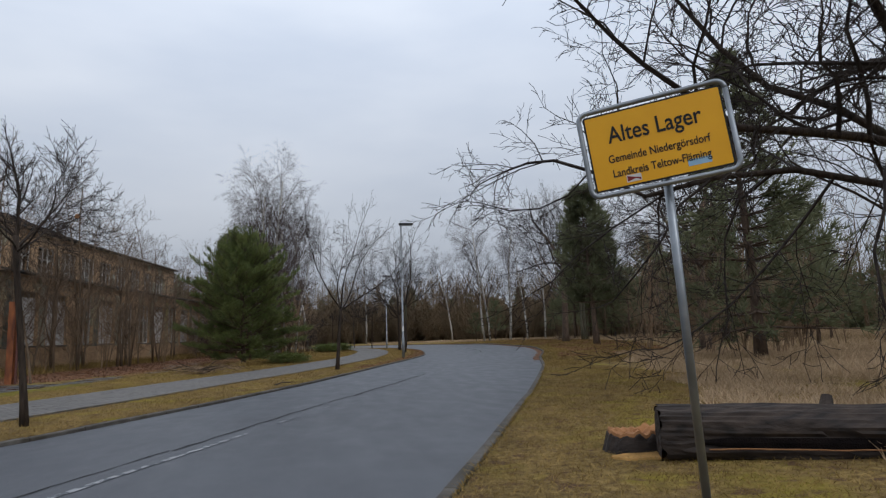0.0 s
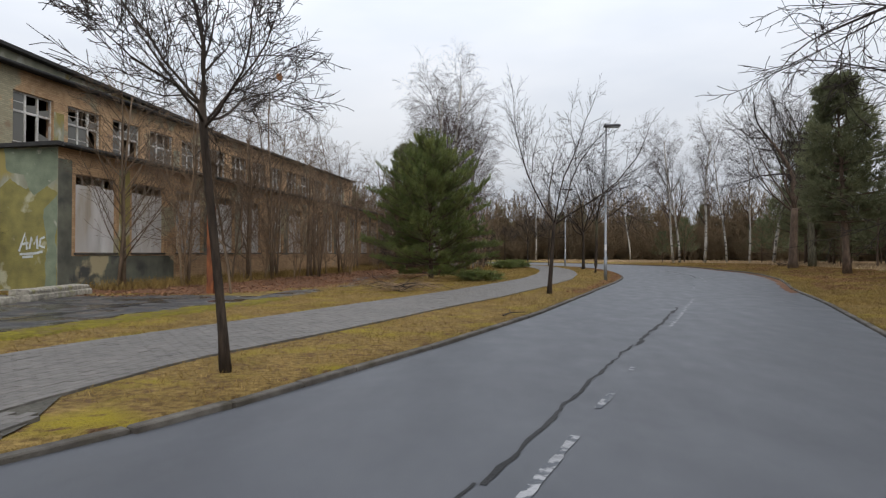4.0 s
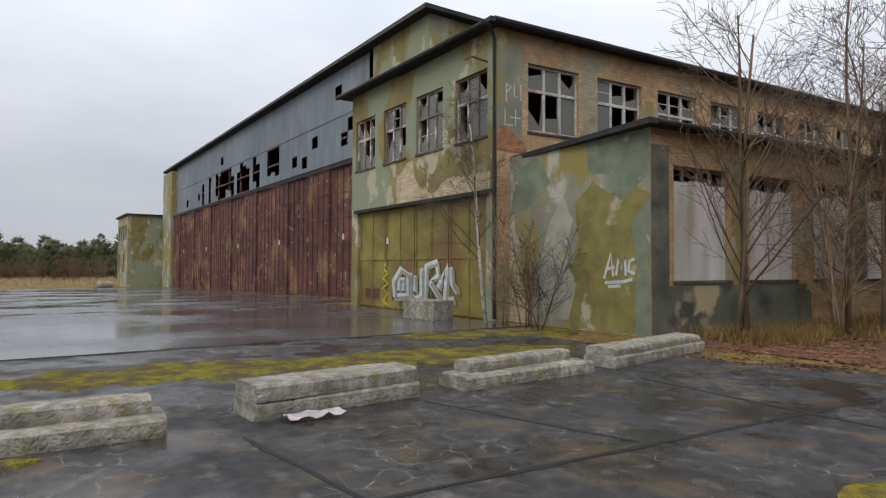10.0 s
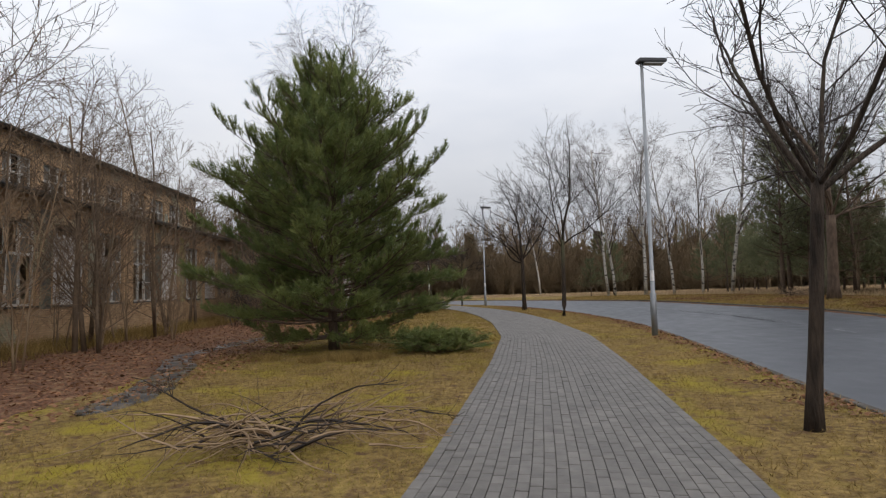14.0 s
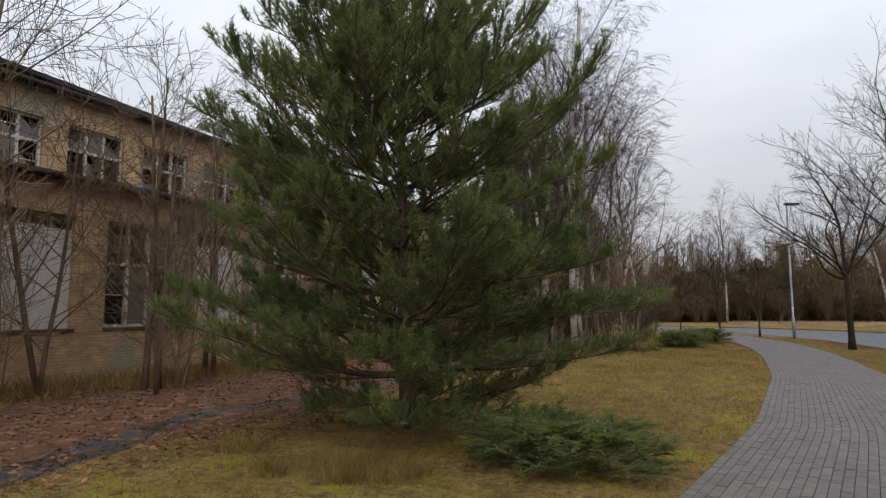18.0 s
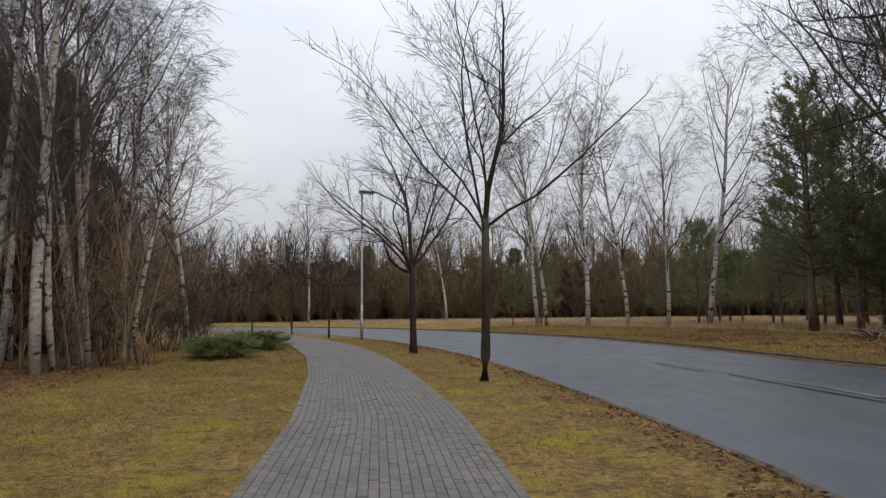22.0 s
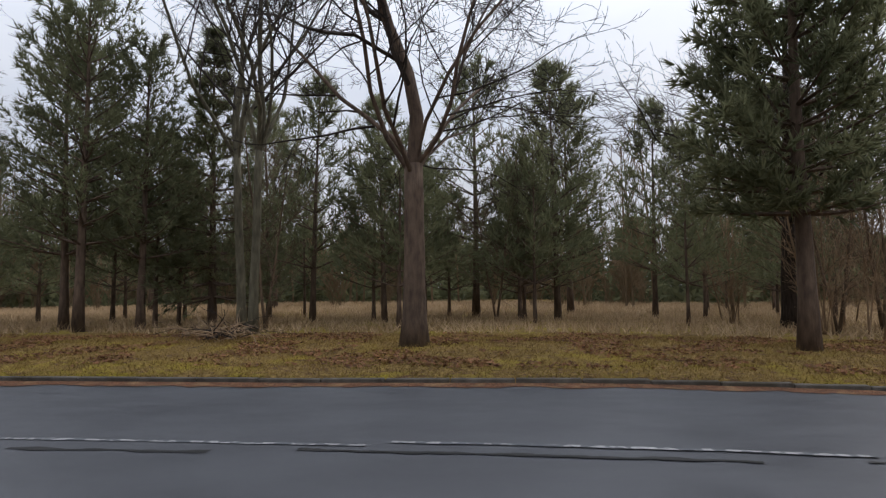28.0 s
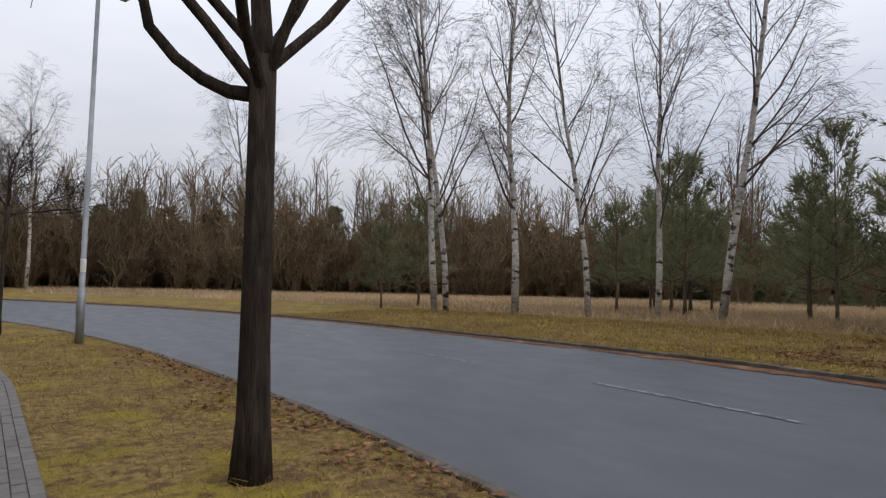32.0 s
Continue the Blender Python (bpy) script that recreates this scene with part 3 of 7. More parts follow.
# road markings and the tarred seam beside them
def ribbon(y0, y1, off, half, z, rough_edge=0.0, step=0.12):
    g = Geo()
    grid = []
    fy, fx = offset(ROAD_Y, ROAD_X, off)
    for x, y, a in along(y0, y1, step, fy, fx):
        r = radians(a + 90)
        if rough_edge > 1:
            sway = 0.05 * noise.noise((y * 0.9, off, 2)) + 0.03 * noise.noise((y * 4.1, off, 2))
            x, y = x + math.cos(r) * sway, y + math.sin(r) * sway
        w1 = half * (1 + rough_edge * (noise.noise((y * 2.1, off, 1)) + 0.4 * noise.noise((y * 9.1, off, 1))))
        w2 = half * (1 + rough_edge * (noise.noise((y * 2.3, off, 7)) + 0.4 * noise.noise((y * 9.7, off, 7))))
        zz = road_z(off, y) + z
        grid.append([(x + math.cos(r) * w1, y + math.sin(r) * w1, zz), (x - math.cos(r) * w2, y - math.sin(r) * w2, zz)])
    return g.sheet(grid)


for y0, y1 in ((-33, -25.5), (-24.5, -15.0), (-14.2, -13.3), (-12.3, -11.9), (-7.5, 0.8), (5, 8.5), (10.5, 14.6), (14.75, 18.2), (18.3, 22.9), (23.0, 27.2), (28.2, 31.2), (33.2, 36.2), (38.5, 41.5), (44, 47), (50, 53)):
    tagged(part("road_marking", ribbon(y0, y1, (0.55 if y0 < 18 else 0.42 if y0 < 22 else 0.28) if y0 > 9 else 0.0, 0.038, 0.006, 0.6, 0.07), M_LINE, None), "worn white centre line on the asphalt", "road marking", kind="structure")
for y0, y1, off, h in ((-30, -16, -0.36, 0.010), (-16.2, -10, -0.3, 0.018), (-10.2, -3, -0.24, 0.032), (15.0, 18.6, 0.25, 0.036), (19.4, 23.8, 0.1, 0.036), (24.5, 26.8, -0.04, 0.04)):
    tagged(part("road_seam", ribbon(y0, y1, off, h, 0.004, 1.5, 0.07), M_CRACK, None), "cracked dark seam in the asphalt", "road seam", kind="structure")

for pts in ([(12.5, -17.5), (13.0, -17.72), (13.55, -17.7), (14.1, -17.62), (14.75, -17.75), (15.2, -17.2)], [(11.9, -16.6), (12.6, -17.0), (13.1, -17.7)]):
    tagged(part("road_crack", wander(pts, 0.009, -0.024, 0.9, 0.06), M_CRACK, None), "thin dark crack across the lane", "crack", kind="structure")

# kerbs
kerb_geo = Geo().box(-0.49, -0.06, -0.3, 0.49, 0.06, 0.015, 0.012)
kerb_mesh = kerb_geo.mesh("kerb_stone", M_KERB)
for side, fy, fx in (("left", RL_Y, RL_X - 0.065), ("right", RR_Y, RR_X + 0.065)):
    kerb = thing("kerb_" + side, "row of low weathered concrete kerb stones along the road", "kerb", kind="structure")
    for i, (x, y, a) in enumerate(along(-40, 70, 1.0, fy, fx)):
        drop = (-0.032 if -19.5 < y < -15.6 else -0.022) if side == "left" else -0.028 + 1.1 * bank(y)
        k = new("kerb_stone", kerb_mesh)
        k.parent = kerb
        k.matrix_basis = pose(x, y, drop + 0.012 * noise.noise((i * 0.7, 0, 5)), 0, 0, a)
gutter = Geo()
gutter.sheet([[(road_r(y) - w * (1 + 0.6 * noise.noise((y * 1.7, w, 3)) + 0.3 * noise.noise((y * 7.0, w, 5))), y, ROADZ + bank(y) + h) for w, h in ((-0.01, 0.02), (0.1, 0.016), (0.3, 0.004))] for y in np.arange(4, 66, 0.12)])
tagged(part("gutter_litter", gutter, M_LEAF, None), "brown leaf litter packed along the kerb", "leaf litter", kind="stuff")


# paved footpath: a sandy bed and rows of concrete pavers
def bed_l(y): return float(np.interp(y, [-18.3, -17.6, -16.6, -15.2, -14, -12.5], [11.0, 9.3, 8.1, 8.25, path_l(-14), path_l(-12.5)])) if y < -12.5 else path_l(y)
def bed_r(y): return float(np.interp(y, [-18.3, -16.3, -15.4, -14.4], [road_l(-18.3) - 0.13, road_l(-16.3) - 0.13, 11.7, path_r(-14.4)])) if y < -14.4 else path_r(y)


pave = strip("pavement", -18.3, 78, 0.3, bed_l, bed_r, 0.006, M_SAND, 6)
tagged(pave, "grey paved footpath winding beside the road", "pavement", kind="structure")
PW, PL = 0.1, 0.2
paver_geo = Geo()
for s, z in ((0.0025, -0.02), (0.0025, 0.018), (0.006, 0.021)):
    a, b = PL / 2 - s, PW / 2 - s
    paver_geo.v += [(-a, -b, z), (a, -b, z), (a, b, z), (-a, b, z)]
for k in (0, 4):
    paver_geo.f += [(k + i, k + (i + 1) % 4, k + 4 + (i + 1) % 4, k + 4 + i) for i in range(4)]
paver_geo.f.append((8, 9, 10, 11))
paver_mesh = paver_geo.mesh("paver", M_PAVER1)
rest = []
base_v = np.array(paver_geo.v)
faces = np.array([f for f in paver_geo.f])
rng = np.random.default_rng(4)
singles = 0
for row in range(-13, 13):
    fy, fx = offset(PATH_Y, PATH_X, -(row + 0.5) * PW)
    for i, (x, y, a) in enumerate(along(-15.2, 56, PL, fy, fx)):
        sh = 0.5 * PL if row % 2 else 0.0
        r = radians(a)
        x, y = x + sh * math.cos(r), y + sh * math.sin(r)
        dz = 0.0016 * rng.standard_normal()
        if abs(y + 1.0) < 1.4 and singles < 300:
            p = new("paver", paver_mesh)
            p.parent = pave
            p.matrix_basis = pose(x, y, 0.006 + dz, rng.uniform(-0.6, 0.6), rng.uniform(-0.4, 0.4), a)
            singles += 1
            continue
        c, s = math.cos(r), math.sin(r)
        q = base_v
        rest.append(np.stack([x + c * q[:, 0] - s * q[:, 1], y + s * q[:, 0] + c * q[:, 1], 0.006 + dz + q[:, 2]], 1))
# the fan of pavers where the path meets the road
for i in range(18):
    for j in range(46):
        x, y = 8.0 + 0.1 * j, -18.3 + PL * i
        if bed_l(y) + 0.1 < x < bed_r(y) - 0.05 and y < -15.25:
            q = base_v[:, [1, 0, 2]]
            rest.append(np.stack([x + q[:, 0], y + q[:, 1] + (j % 2) * PL * 0.5, 0.006 + 0.0016 * rng.standard_normal() + q[:, 2]], 1))
rest = np.stack(rest)
me = bpy.data.meshes.new("paver_field")
nv = rest.shape[1]
allf = (faces[None] + (np.arange(len(rest)) * nv)[:, None, None]).reshape(-1, 4)
me.from_pydata(rest.reshape(-1, 3).tolist(), [], allf.tolist())
me.materials.append(M_PAVER)
field = part("paver_field", me, None, pave)
tagged(field, "", "", kind="stuff")

# ---- yard and apron in front of the hangar ----
g = Geo()
grid = []
for y in np.arange(-46, -0.8, 0.4):
    e = yard_edge(y)
    if y > -2.4:
        w0 = 3.2 + 0.7 * (y + 2.4)
    else:
        w0 = -16.0
    grid.append([(w0 + (e - w0) * k / 16, y, 0.012 + 0.004 * noise.noise((k, y, 2))) for k in range(17)])
g.sheet(grid)
tagged(part("yard", g, M_YARD, None, smooth=True), "wet cracked dark asphalt yard with stains", "yard", kind="structure")
apron = thing("apron", "wet grey concrete slabs of the old hangar apron", "apron", kind="structure")
for i in range(14):
    for j in range(9):
        x1, y0 = -3.6 - 5.0 * i, -46 + 5.4 * j + 0.4
        x0, y1 = x1 - 4.96, y0 + 5.36
        gx = Geo()
        z = lambda a, b: (0.0 if a > -14 else -min(1.1, 0.0155 * (-14 - a))) + 0.035
        if y1 > 3.9:
            y1 = 3.9
        if x1 > -15.2 and y1 > -0.6:
            y1 = -0.6
        if y1 - y0 < 0.4:
            continue
        o = 0.004 * noise.noise((i * 3.1, j * 1.7, 0))
        gx.v += [(x0, y0, z(x0, 0) + o), (x1, y0, z(x1, 0) + o), (x1, y1, z(x1, 0) + o), (x0, y1, z(x0, 0) + o)]
        gx.v += [(a, b, c - 0.15) for a, b, c in gx.v]
        gx.f += [(0, 1, 2, 3), (0, 4, 5, 1), (1, 5, 6, 2), (2, 6, 7, 3), (3, 7, 4, 0)]
        part("slab", gx, M_APRON, apron)


for pts, half in (([(8.15, -1.6), (8.25, 0.4), (8.35, 2.6)], 0.66), ([(8.75, 4.4), (8.95, 6.3), (8.5, 9.2), (7.65, 12.2), (8.3, 15.0), (8.8, 18.5)], 0.42)):
    tagged(part("yard_patch", wander(pts, half, 0.010, 0.35), M_YARD, None), "wet asphalt strip between grass and leaves", "asphalt", kind="structure")
for pts in ([(-0.6, -14.9), (7.1, -15.2)], [(3.4, -10.6), (7.0, -10.2)], [(3.4, -4.8), (7.6, -5.2)], [(5.7, -24), (5.4, -15.2), (5.5, -10.4), (5.9, -5.0), (6.2, -1.6)], [(3.0, -8.3), (5.6, -7.6)]):
    tagged(part("expansion_joint", wander(pts, 0.035, 0.017, 0.9), M_CRACK, None), "dark tarred joint in the yard", "joint", kind="structure")
for pts, half in (([(-1.2, -22), (-0.9, -16.2), (-0.6, -13.4)], 0.95), ([(-1.0, -12.9), (-0.85, -10.8), (-0.45, -8.2), (-0.1, -5.6), (0.2, -3.0)], 0.95), ([(-3.2, -5.2), (-2.4, -2.2), (-1.6, -0.8)], 0.7), ([(3.2, -20), (3.3, -14.4)], 0.28), ([(3.3, -14.2), (3.2, -12.2)], 0.16)):
    tagged(part("moss_strip", wander(pts, half, 0.035, 0.7, 0.1), M_MOSSO, None, smooth=True), "yellow-green moss growing over the concrete", "moss", kind="stuff")
edge_pts = [(yard_edge(y) + 0.36, y) for y in np.arange(-22, -1.6, 0.25)]
tagged(part("moss_strip", wander(edge_pts, 0.5, 0.021, 0.45, 0.07), M_MOSS, None, smooth=True), "yellow-green moss strip along the yard edge", "moss", kind="stuff")

# concrete barriers: a broad footing beam with a second beam lying on it
def barrier(x, y, length, turn, label, over=0.0, back=0.0, top=0.2, lean=0.0):
    """over: how much shorter the upper beam is; back: how far it sits behind the lower one's face; lean: its turn."""
    th = thing("concrete_barrier", label, "barrier", pose(x, y, 0.01, 0, 0, turn), "barriers across the yard")
    for k, (z0, z1, half, l) in enumerate(((0.0, 0.185, 0.3, length), (0.189, 0.189 + top, 0.3 - back, length - over))):
        g = Geo()
        grid = []
        n = max(24, int(l * 22))
        prof = [(-half, z0), (-half - 0.008, z0 + 0.06), (-half - 0.004, z1 - 0.03), (-half + 0.03, z1), (0.0, z1 + 0.004), (half - 0.03, z1), (half + 0.004, z1 - 0.03), (half + 0.008, z0 + 0.06), (half, z0)]
        for i in range(n + 1):
            u = -l / 2 + l * i / n
            end = min(i, n - i)
            shrink = 1.0 if end else 0.97
            row = []
            for v, w in prof:
                edge = abs(w - z1) < 0.035
                chip = (max(0.0, noise.noise((u * 2.3, x + k * 7.0, v)) - 0.28) * 0.09 + max(0.0, noise.noise((u * 12.0, y, v * 3)) - 0.3) * 0.03) * edge
                row.append((u, v * shrink - math.copysign(chip * 0.8, v) - back * k * 0.9 + 0.005 * noise.noise((u * 6, v * 9, x + k)), w - chip + 0.006 * noise.noise((u * 5, v * 7, y + k)) * (w > z0 + 0.02)))
            grid.append(row)
        g.sheet(grid)
        g.f.append(tuple(range(len(prof))))
        e = n * len(prof)
        g.f.append(tuple(e + i for i in reversed(range(len(prof)))))
        part("lower_beam" if k == 0 else "upper_beam", g, M_BLOCK, th, "", None if k == 0 else pose(0, 0, 0, 0, 0, lean))
    return th


barrier(2.72, -16.6, 4.4, 270, "two stacked concrete beams crusted with moss", 0.1, 0.03, 0.16)
barrier(2.62, -12.3, 2.25, 267, "broad concrete beam with a narrower one set back on it", 0.22, 0.12, 0.16)
barrier(2.5, -9.28, 2.15, 274, "two stacked concrete beams with litter at the foot", 0.05, 0.01, 0.18, 1.0)
barrier(2.45, -6.25, 2.6, 273, "pale concrete beam with a narrower one pushed back on it", 0.5, 0.14, 0.15, 1.5)
barrier(2.1, -2.85, 3.3, 279, "low concrete beams lying by the building corner", 0.1, 0.03, 0.13)
blk = thing("concrete_block", "grey concrete block in front of the door", "block", pose(-7.0, -1.75, 0.01, 0, 0, 6))
part("block", Geo().box(-0.75, -0.4, 0, 0.75, 0.4, 0.62, 0.03), M_BLOCK, blk)
rag = thing("litter", "crumpled pale plastic litter by the barrier", "litter", pose(3.05, -9.75, 0.02))
g = Geo()
g.sheet([[(0.06 * i - 0.1, 0.07 * j - 0.3, 0.05 + 0.06 * noise.noise((i * 0.9, j * 0.9, 4))) for j in range(10)] for i in range(5)])
part("sheet", g, M_RAG, rag)

# ---- hangar with its two-storey annex and lean-to ----
TURN = radians(4.4)
SU = Vector((math.sin(TURN), math.cos(TURN), 0))
SIDE_LEN = 47.0


def wall_frame(x, y, u):
    """Local frame: x along the wall, y into the building, z up."""
    v = Vector((-u.y, u.x, 0))
    return Matrix(((u.x, v.x, 0, x), (u.y, v.y, 0, y), (0, 0, 1, 0), (0, 0, 0, 1)))


def wall_geo(length, z0, z1, thick, holes):
    """A wall in one piece with rectangular holes (u0, u1, a, b)."""
    us = sorted({0.0, length, *[h[0] for h in holes], *[h[1] for h in holes]})
    zs = sorted({z0, z1, *[h[2] for h in holes], *[h[3] for h in holes]})
    us, zs = [u for u in us if 0 <= u <= length], [z for z in zs if z0 <= z <= z1]
    g = Geo()
    nz, nu = len(zs), len(us)
    for y in (0.0, thick):
        g.v += [(u, y, z) for u in us for z in zs]
    half = nu * nz
    solid = lambda i, k: 0 <= i < nu - 1 and 0 <= k < nz - 1 and not any(h[0] <= us[i] < h[1] and h[2] <= zs[k] < h[3] for h in holes)
    for i in range(nu - 1):
        for k in range(nz - 1):
            if not solid(i, k):
                continue
            a, b, c, d = i * nz + k, (i + 1) * nz + k, (i + 1) * nz + k + 1, i * nz + k + 1
            g.f += [(a, b, c, d), (half + d, half + c, half + b, half + a)]
            for (p, q), (di, dk) in (((a, d), (-1, 0)), ((b, c), (1, 0)), ((a, b), (0, -1)), ((d, c), (0, 1))):
                if not solid(i + di, k + dk):
                    g.f.append((p, q, half + q, half + p))
    return g


rw = random.Random(11)


def window(fm, u0, u1, a, b, depth, material, cols=3, transom=0.66, parent=None, glass=0.45, label="", sill=True):
    """A many-paned frame in a wall opening, with some panes left."""
    w = thing("window", label, "window", fm @ Matrix.Translation((u0, depth, a)), kind="") if parent is None else None
    if parent is not None:
        w = new("window")
        w.parent = parent
        w.matrix_basis = Matrix.Translation((u0, depth, a))
    W, H, t = u1 - u0, b - a, 0.075
    g = Geo()
    g.box(0, 0, 0, t, 0.09, H).box(W - t, 0, 0, W, 0.09, H).box(t, 0, 0, W - t, 0.09, t).box(t, 0, H - t, W - t, 0.09, H)
    cw = (W - 2 * t) / cols
    for k in range(1, cols):
        g.box(t + k * cw - 0.05, 0.004, t, t + k * cw + 0.05, 0.086, H - t)
    g.box(t, -0.01, H * transom - 0.045, W - t, 0.095, H * transom + 0.045)
    for k in range(cols):
        for lo, hi in ((t, H * transom - 0.045), (H * transom + 0.045, H - t)):
            x0, x1 = t + k * cw + 0.05 * (k > 0), t + (k + 1) * cw - 0.05 * (k < cols - 1)
            if rw.random() < 0.35:
                zz = lo + (hi - lo) * 0.5
                g.box(x0, 0.03, zz - 0.015, x1, 0.06, zz + 0.015)
    part("window_frame", g, material, w)
    for k in range(cols):
        for lo, hi in ((t, H * transom - 0.045), (H * transom + 0.045, H - t)):
            if rw.random() > glass:
                continue
            x0, x1 = t + k * cw + 0.05 * (k > 0), t + (k + 1) * cw - 0.05 * (k < cols - 1)
            gp = Geo()
            if rw.random() < 0.5:
                gp.box(x0, 0.042, lo, x1, 0.047, hi)
            else:
                c = [(x0, lo), (x1, lo), (x1, lo + (hi - lo) * rw.uniform(0.3, 1)), (x0 + (x1 - x0) * rw.random(), lo + (hi - lo) * rw.uniform(0.1, 0.6)), (x0, lo + (hi - lo) * rw.uniform(0.4, 1))]
                n = len(c)
                gp.v += [(x, 0.042, z) for x, z in c] + [(x, 0.047, z) for x, z in c]
                gp.f += [tuple(range(n)), tuple(reversed(range(n, 2 * n)))] + [(i, n + i, n + (i + 1) % n, (i + 1) % n) for i in range(n)]
            part("pane", gp, M_GLASS, w)
    if sill:
        part("window_sill", Geo().box(-0.04, -depth - 0.05, -0.07, W + 0.04, 0.0, -0.005), M_KERB, w)
    return w


def boarded(parent, u0, u1, a, b, depth):
    """A window closed with pale boards, with a strip of dark vents left open at the head."""
    w = new("window")
    w.parent = parent
    w.matrix_basis = Matrix.Translation((u0, depth, a))
    W, H = u1 - u0, b - a
    n = rw.choice((2, 3, 3))
    x = 0.0
    for k in range(n):
        bw = W / n - 0.008
        top = H - rw.uniform(0.3, 0.42)
        part("board", Geo().box(x, rw.uniform(0, 0.02), 0, x + bw, 0.045, top), M_BOARD, w)
        x += W / n
    fr = Geo().box(0, 0.05, H - 0.07, W, 0.13, H).box(0, 0.05, 0, 0.06, 0.13, H - 0.07).box(W - 0.06, 0.05, 0, W, 0.13, H - 0.07)
    for k in range(1, 4):
        fr.box(W * k / 4 - 0.03, 0.055, H - 0.45, W * k / 4 + 0.03, 0.125, H - 0.07)
    part("window_frame", fr, M_FRAMEB, w)
    part("window_sill", Geo().box(-0.06, -depth - 0.06, -0.08, W + 0.06, 0.0, -0.005), M_KERB, w)


hangar = thing("hangar", "derelict hangar with olive plaster, rusted sliding doors and blue-grey cladding", "building")

# upper storey side wall with its windows
AX = -5.15
side_up = wall_frame(AX, -0.5, SU)
up_holes, lo_holes = [], []
k = 0
u = 1.2
while u + 2.1 < SIDE_LEN - 0.8:
    up_holes.append((u, u + 2.1, 5.9, 8.05))
    u += 2.93
u = 0.8
while u + 2.1 < SIDE_LEN - 1.0:
    lo_holes.append((u, u + 2.1, 1.33, 4.15))
    u += 3.0
wall_up = part("wall_side_upper", wall_geo(SIDE_LEN, 0, 8.95, 0.38, up_holes), M_BRICK, hangar, "buff brick wall with scraps of camouflage plaster", side_up)
for i, h in enumerate(up_holes):
    window(side_up, *h, 0.12, M_FRAME, 3, 0.62, wall_up, 0.75)
    if i % 3 == 1:
        part("window_reveal", Geo().box(h[1] + 0.02, -0.008, 5.9, h[1] + 0.6, 0.0, 7.2 + 0.5 * rw.random()), M_PLASTER2, wall_up)
part("bare_brick_patch", Geo().poly([(0.02, -0.016, 5.2), (1.15, -0.016, 5.2), (1.05, -0.016, 5.55), (0.75, -0.016, 5.62), (0.5, -0.016, 5.9), (0.12, -0.016, 5.95), (0.02, -0.016, 5.8)]), M_BRICKRED, wall_up, "bare reddish brick at the corner")
part("plaster_corner", Geo().box(-0.006, -0.012, 5.3, 0.95, -0.002, 8.85), M_PLASTER2, wall_up, "flaking grey-green corner plaster")

# lean-to: side wall, front wall, roof
side_lo = wall_frame(0, 0, SU)
wall_lo = part("wall_side_lower", wall_geo(SIDE_LEN - 0.5, 1.2, 5.0, 0.36, lo_holes), M_BRICK, hangar, "brick wall with boarded windows and flaking paint", side_lo)
part("wall_base", Geo().box(0, -0.02, -0.3, 6.6, 0.36, 1.199), M_PLASTERG, hangar, "dark green stained plinth", side_lo)
part("wall_base", Geo().box(6.601, -0.017, -0.3, SIDE_LEN - 0.5, 0.36, 1.199), M_BRICK, hangar, "bare brick plinth", side_lo)
for i, h in enumerate(lo_holes):
    if i in (5, 7, 8, 10):
        window(side_lo, *h, 0.12, M_FRAME, 3, 0.6, wall_lo, 0.3)
    else:
        boarded(wall_lo, *h, 0.1)
    part("pilaster", Geo().box(h[1] + 0.15, -0.03, 1.2, h[1] + 0.75, -0.001, 4.6), (M_PLASTER2, M_BRICK, M_PLASTERG)[i % 3], wall_lo)
part("corner_plaster", Geo().box(-0.004, -0.014, 1.2, 0.62, -0.002, 4.6), M_PLASTERG, wall_lo)
front_lo = wall_frame(-5.4, 0.0, Vector((1, 0, 0)))
wl_front = part("wall_front_lower", wall_geo(5.4, -0.3, 5.0, 0.36, []), M_PLASTER2, hangar, "grey-green and olive camouflage plaster, sprayed tag", front_lo)
def paint_field(parent, name, outline, material, label, seed, y=-0.004):
    """A field of old camouflage paint with a wandering edge, on a wall's face."""
    P = [Vector((a, b)) for a, b in outline]
    pts = []
    for i, p in enumerate(P):
        q = P[(i + 1) % len(P)]
        n = max(2, int((q - p).length / 0.12))
        for k in range(n):
            w = p.lerp(q, k / n)
            d = 0.09 * noise.noise((w.x * 1.6, w.y * 1.6, seed)) + 0.05 * noise.noise((w.x * 6, w.y * 6, seed))
            pts.append((min(5.39, max(0.01, w.x + d)), y, max(0.0, w.y + d)))
    part(name, Geo().poly(pts), material, parent, label)


paint_field(wl_front, "paint_field", [(2.75, 0.0), (2.6, 1.4), (3.1, 2.4), (2.9, 3.3), (3.6, 3.9), (4.2, 3.5), (4.6, 3.9), (5.38, 3.4), (5.38, 0.0)], M_OLIVE, "olive camouflage paint", 1)
paint_field(wl_front, "paint_field", [(3.3, 4.95), (3.5, 4.2), (4.1, 4.0), (4.5, 3.3), (5.38, 3.9), (5.38, 4.95)], M_CAMOGREEN, "green camouflage paint", 2, -0.007)
paint_field(wl_front, "paint_field", [(4.95, 0.0), (5.0, 1.6), (4.85, 2.8), (5.38, 3.3), (5.38, 0.0)], M_CAMOGREEN, "green camouflage paint", 3, -0.0075)
paint_field(wl_front, "paint_field", [(1.7, 0.3), (1.55, 1.6), (2.0, 2.9), (2.5, 3.6), (2.9, 2.9), (2.6, 2.0), (3.0, 1.2), (2.7, 0.2)], M_PALEPLASTER, "pale bare plaster", 4, -0.009)
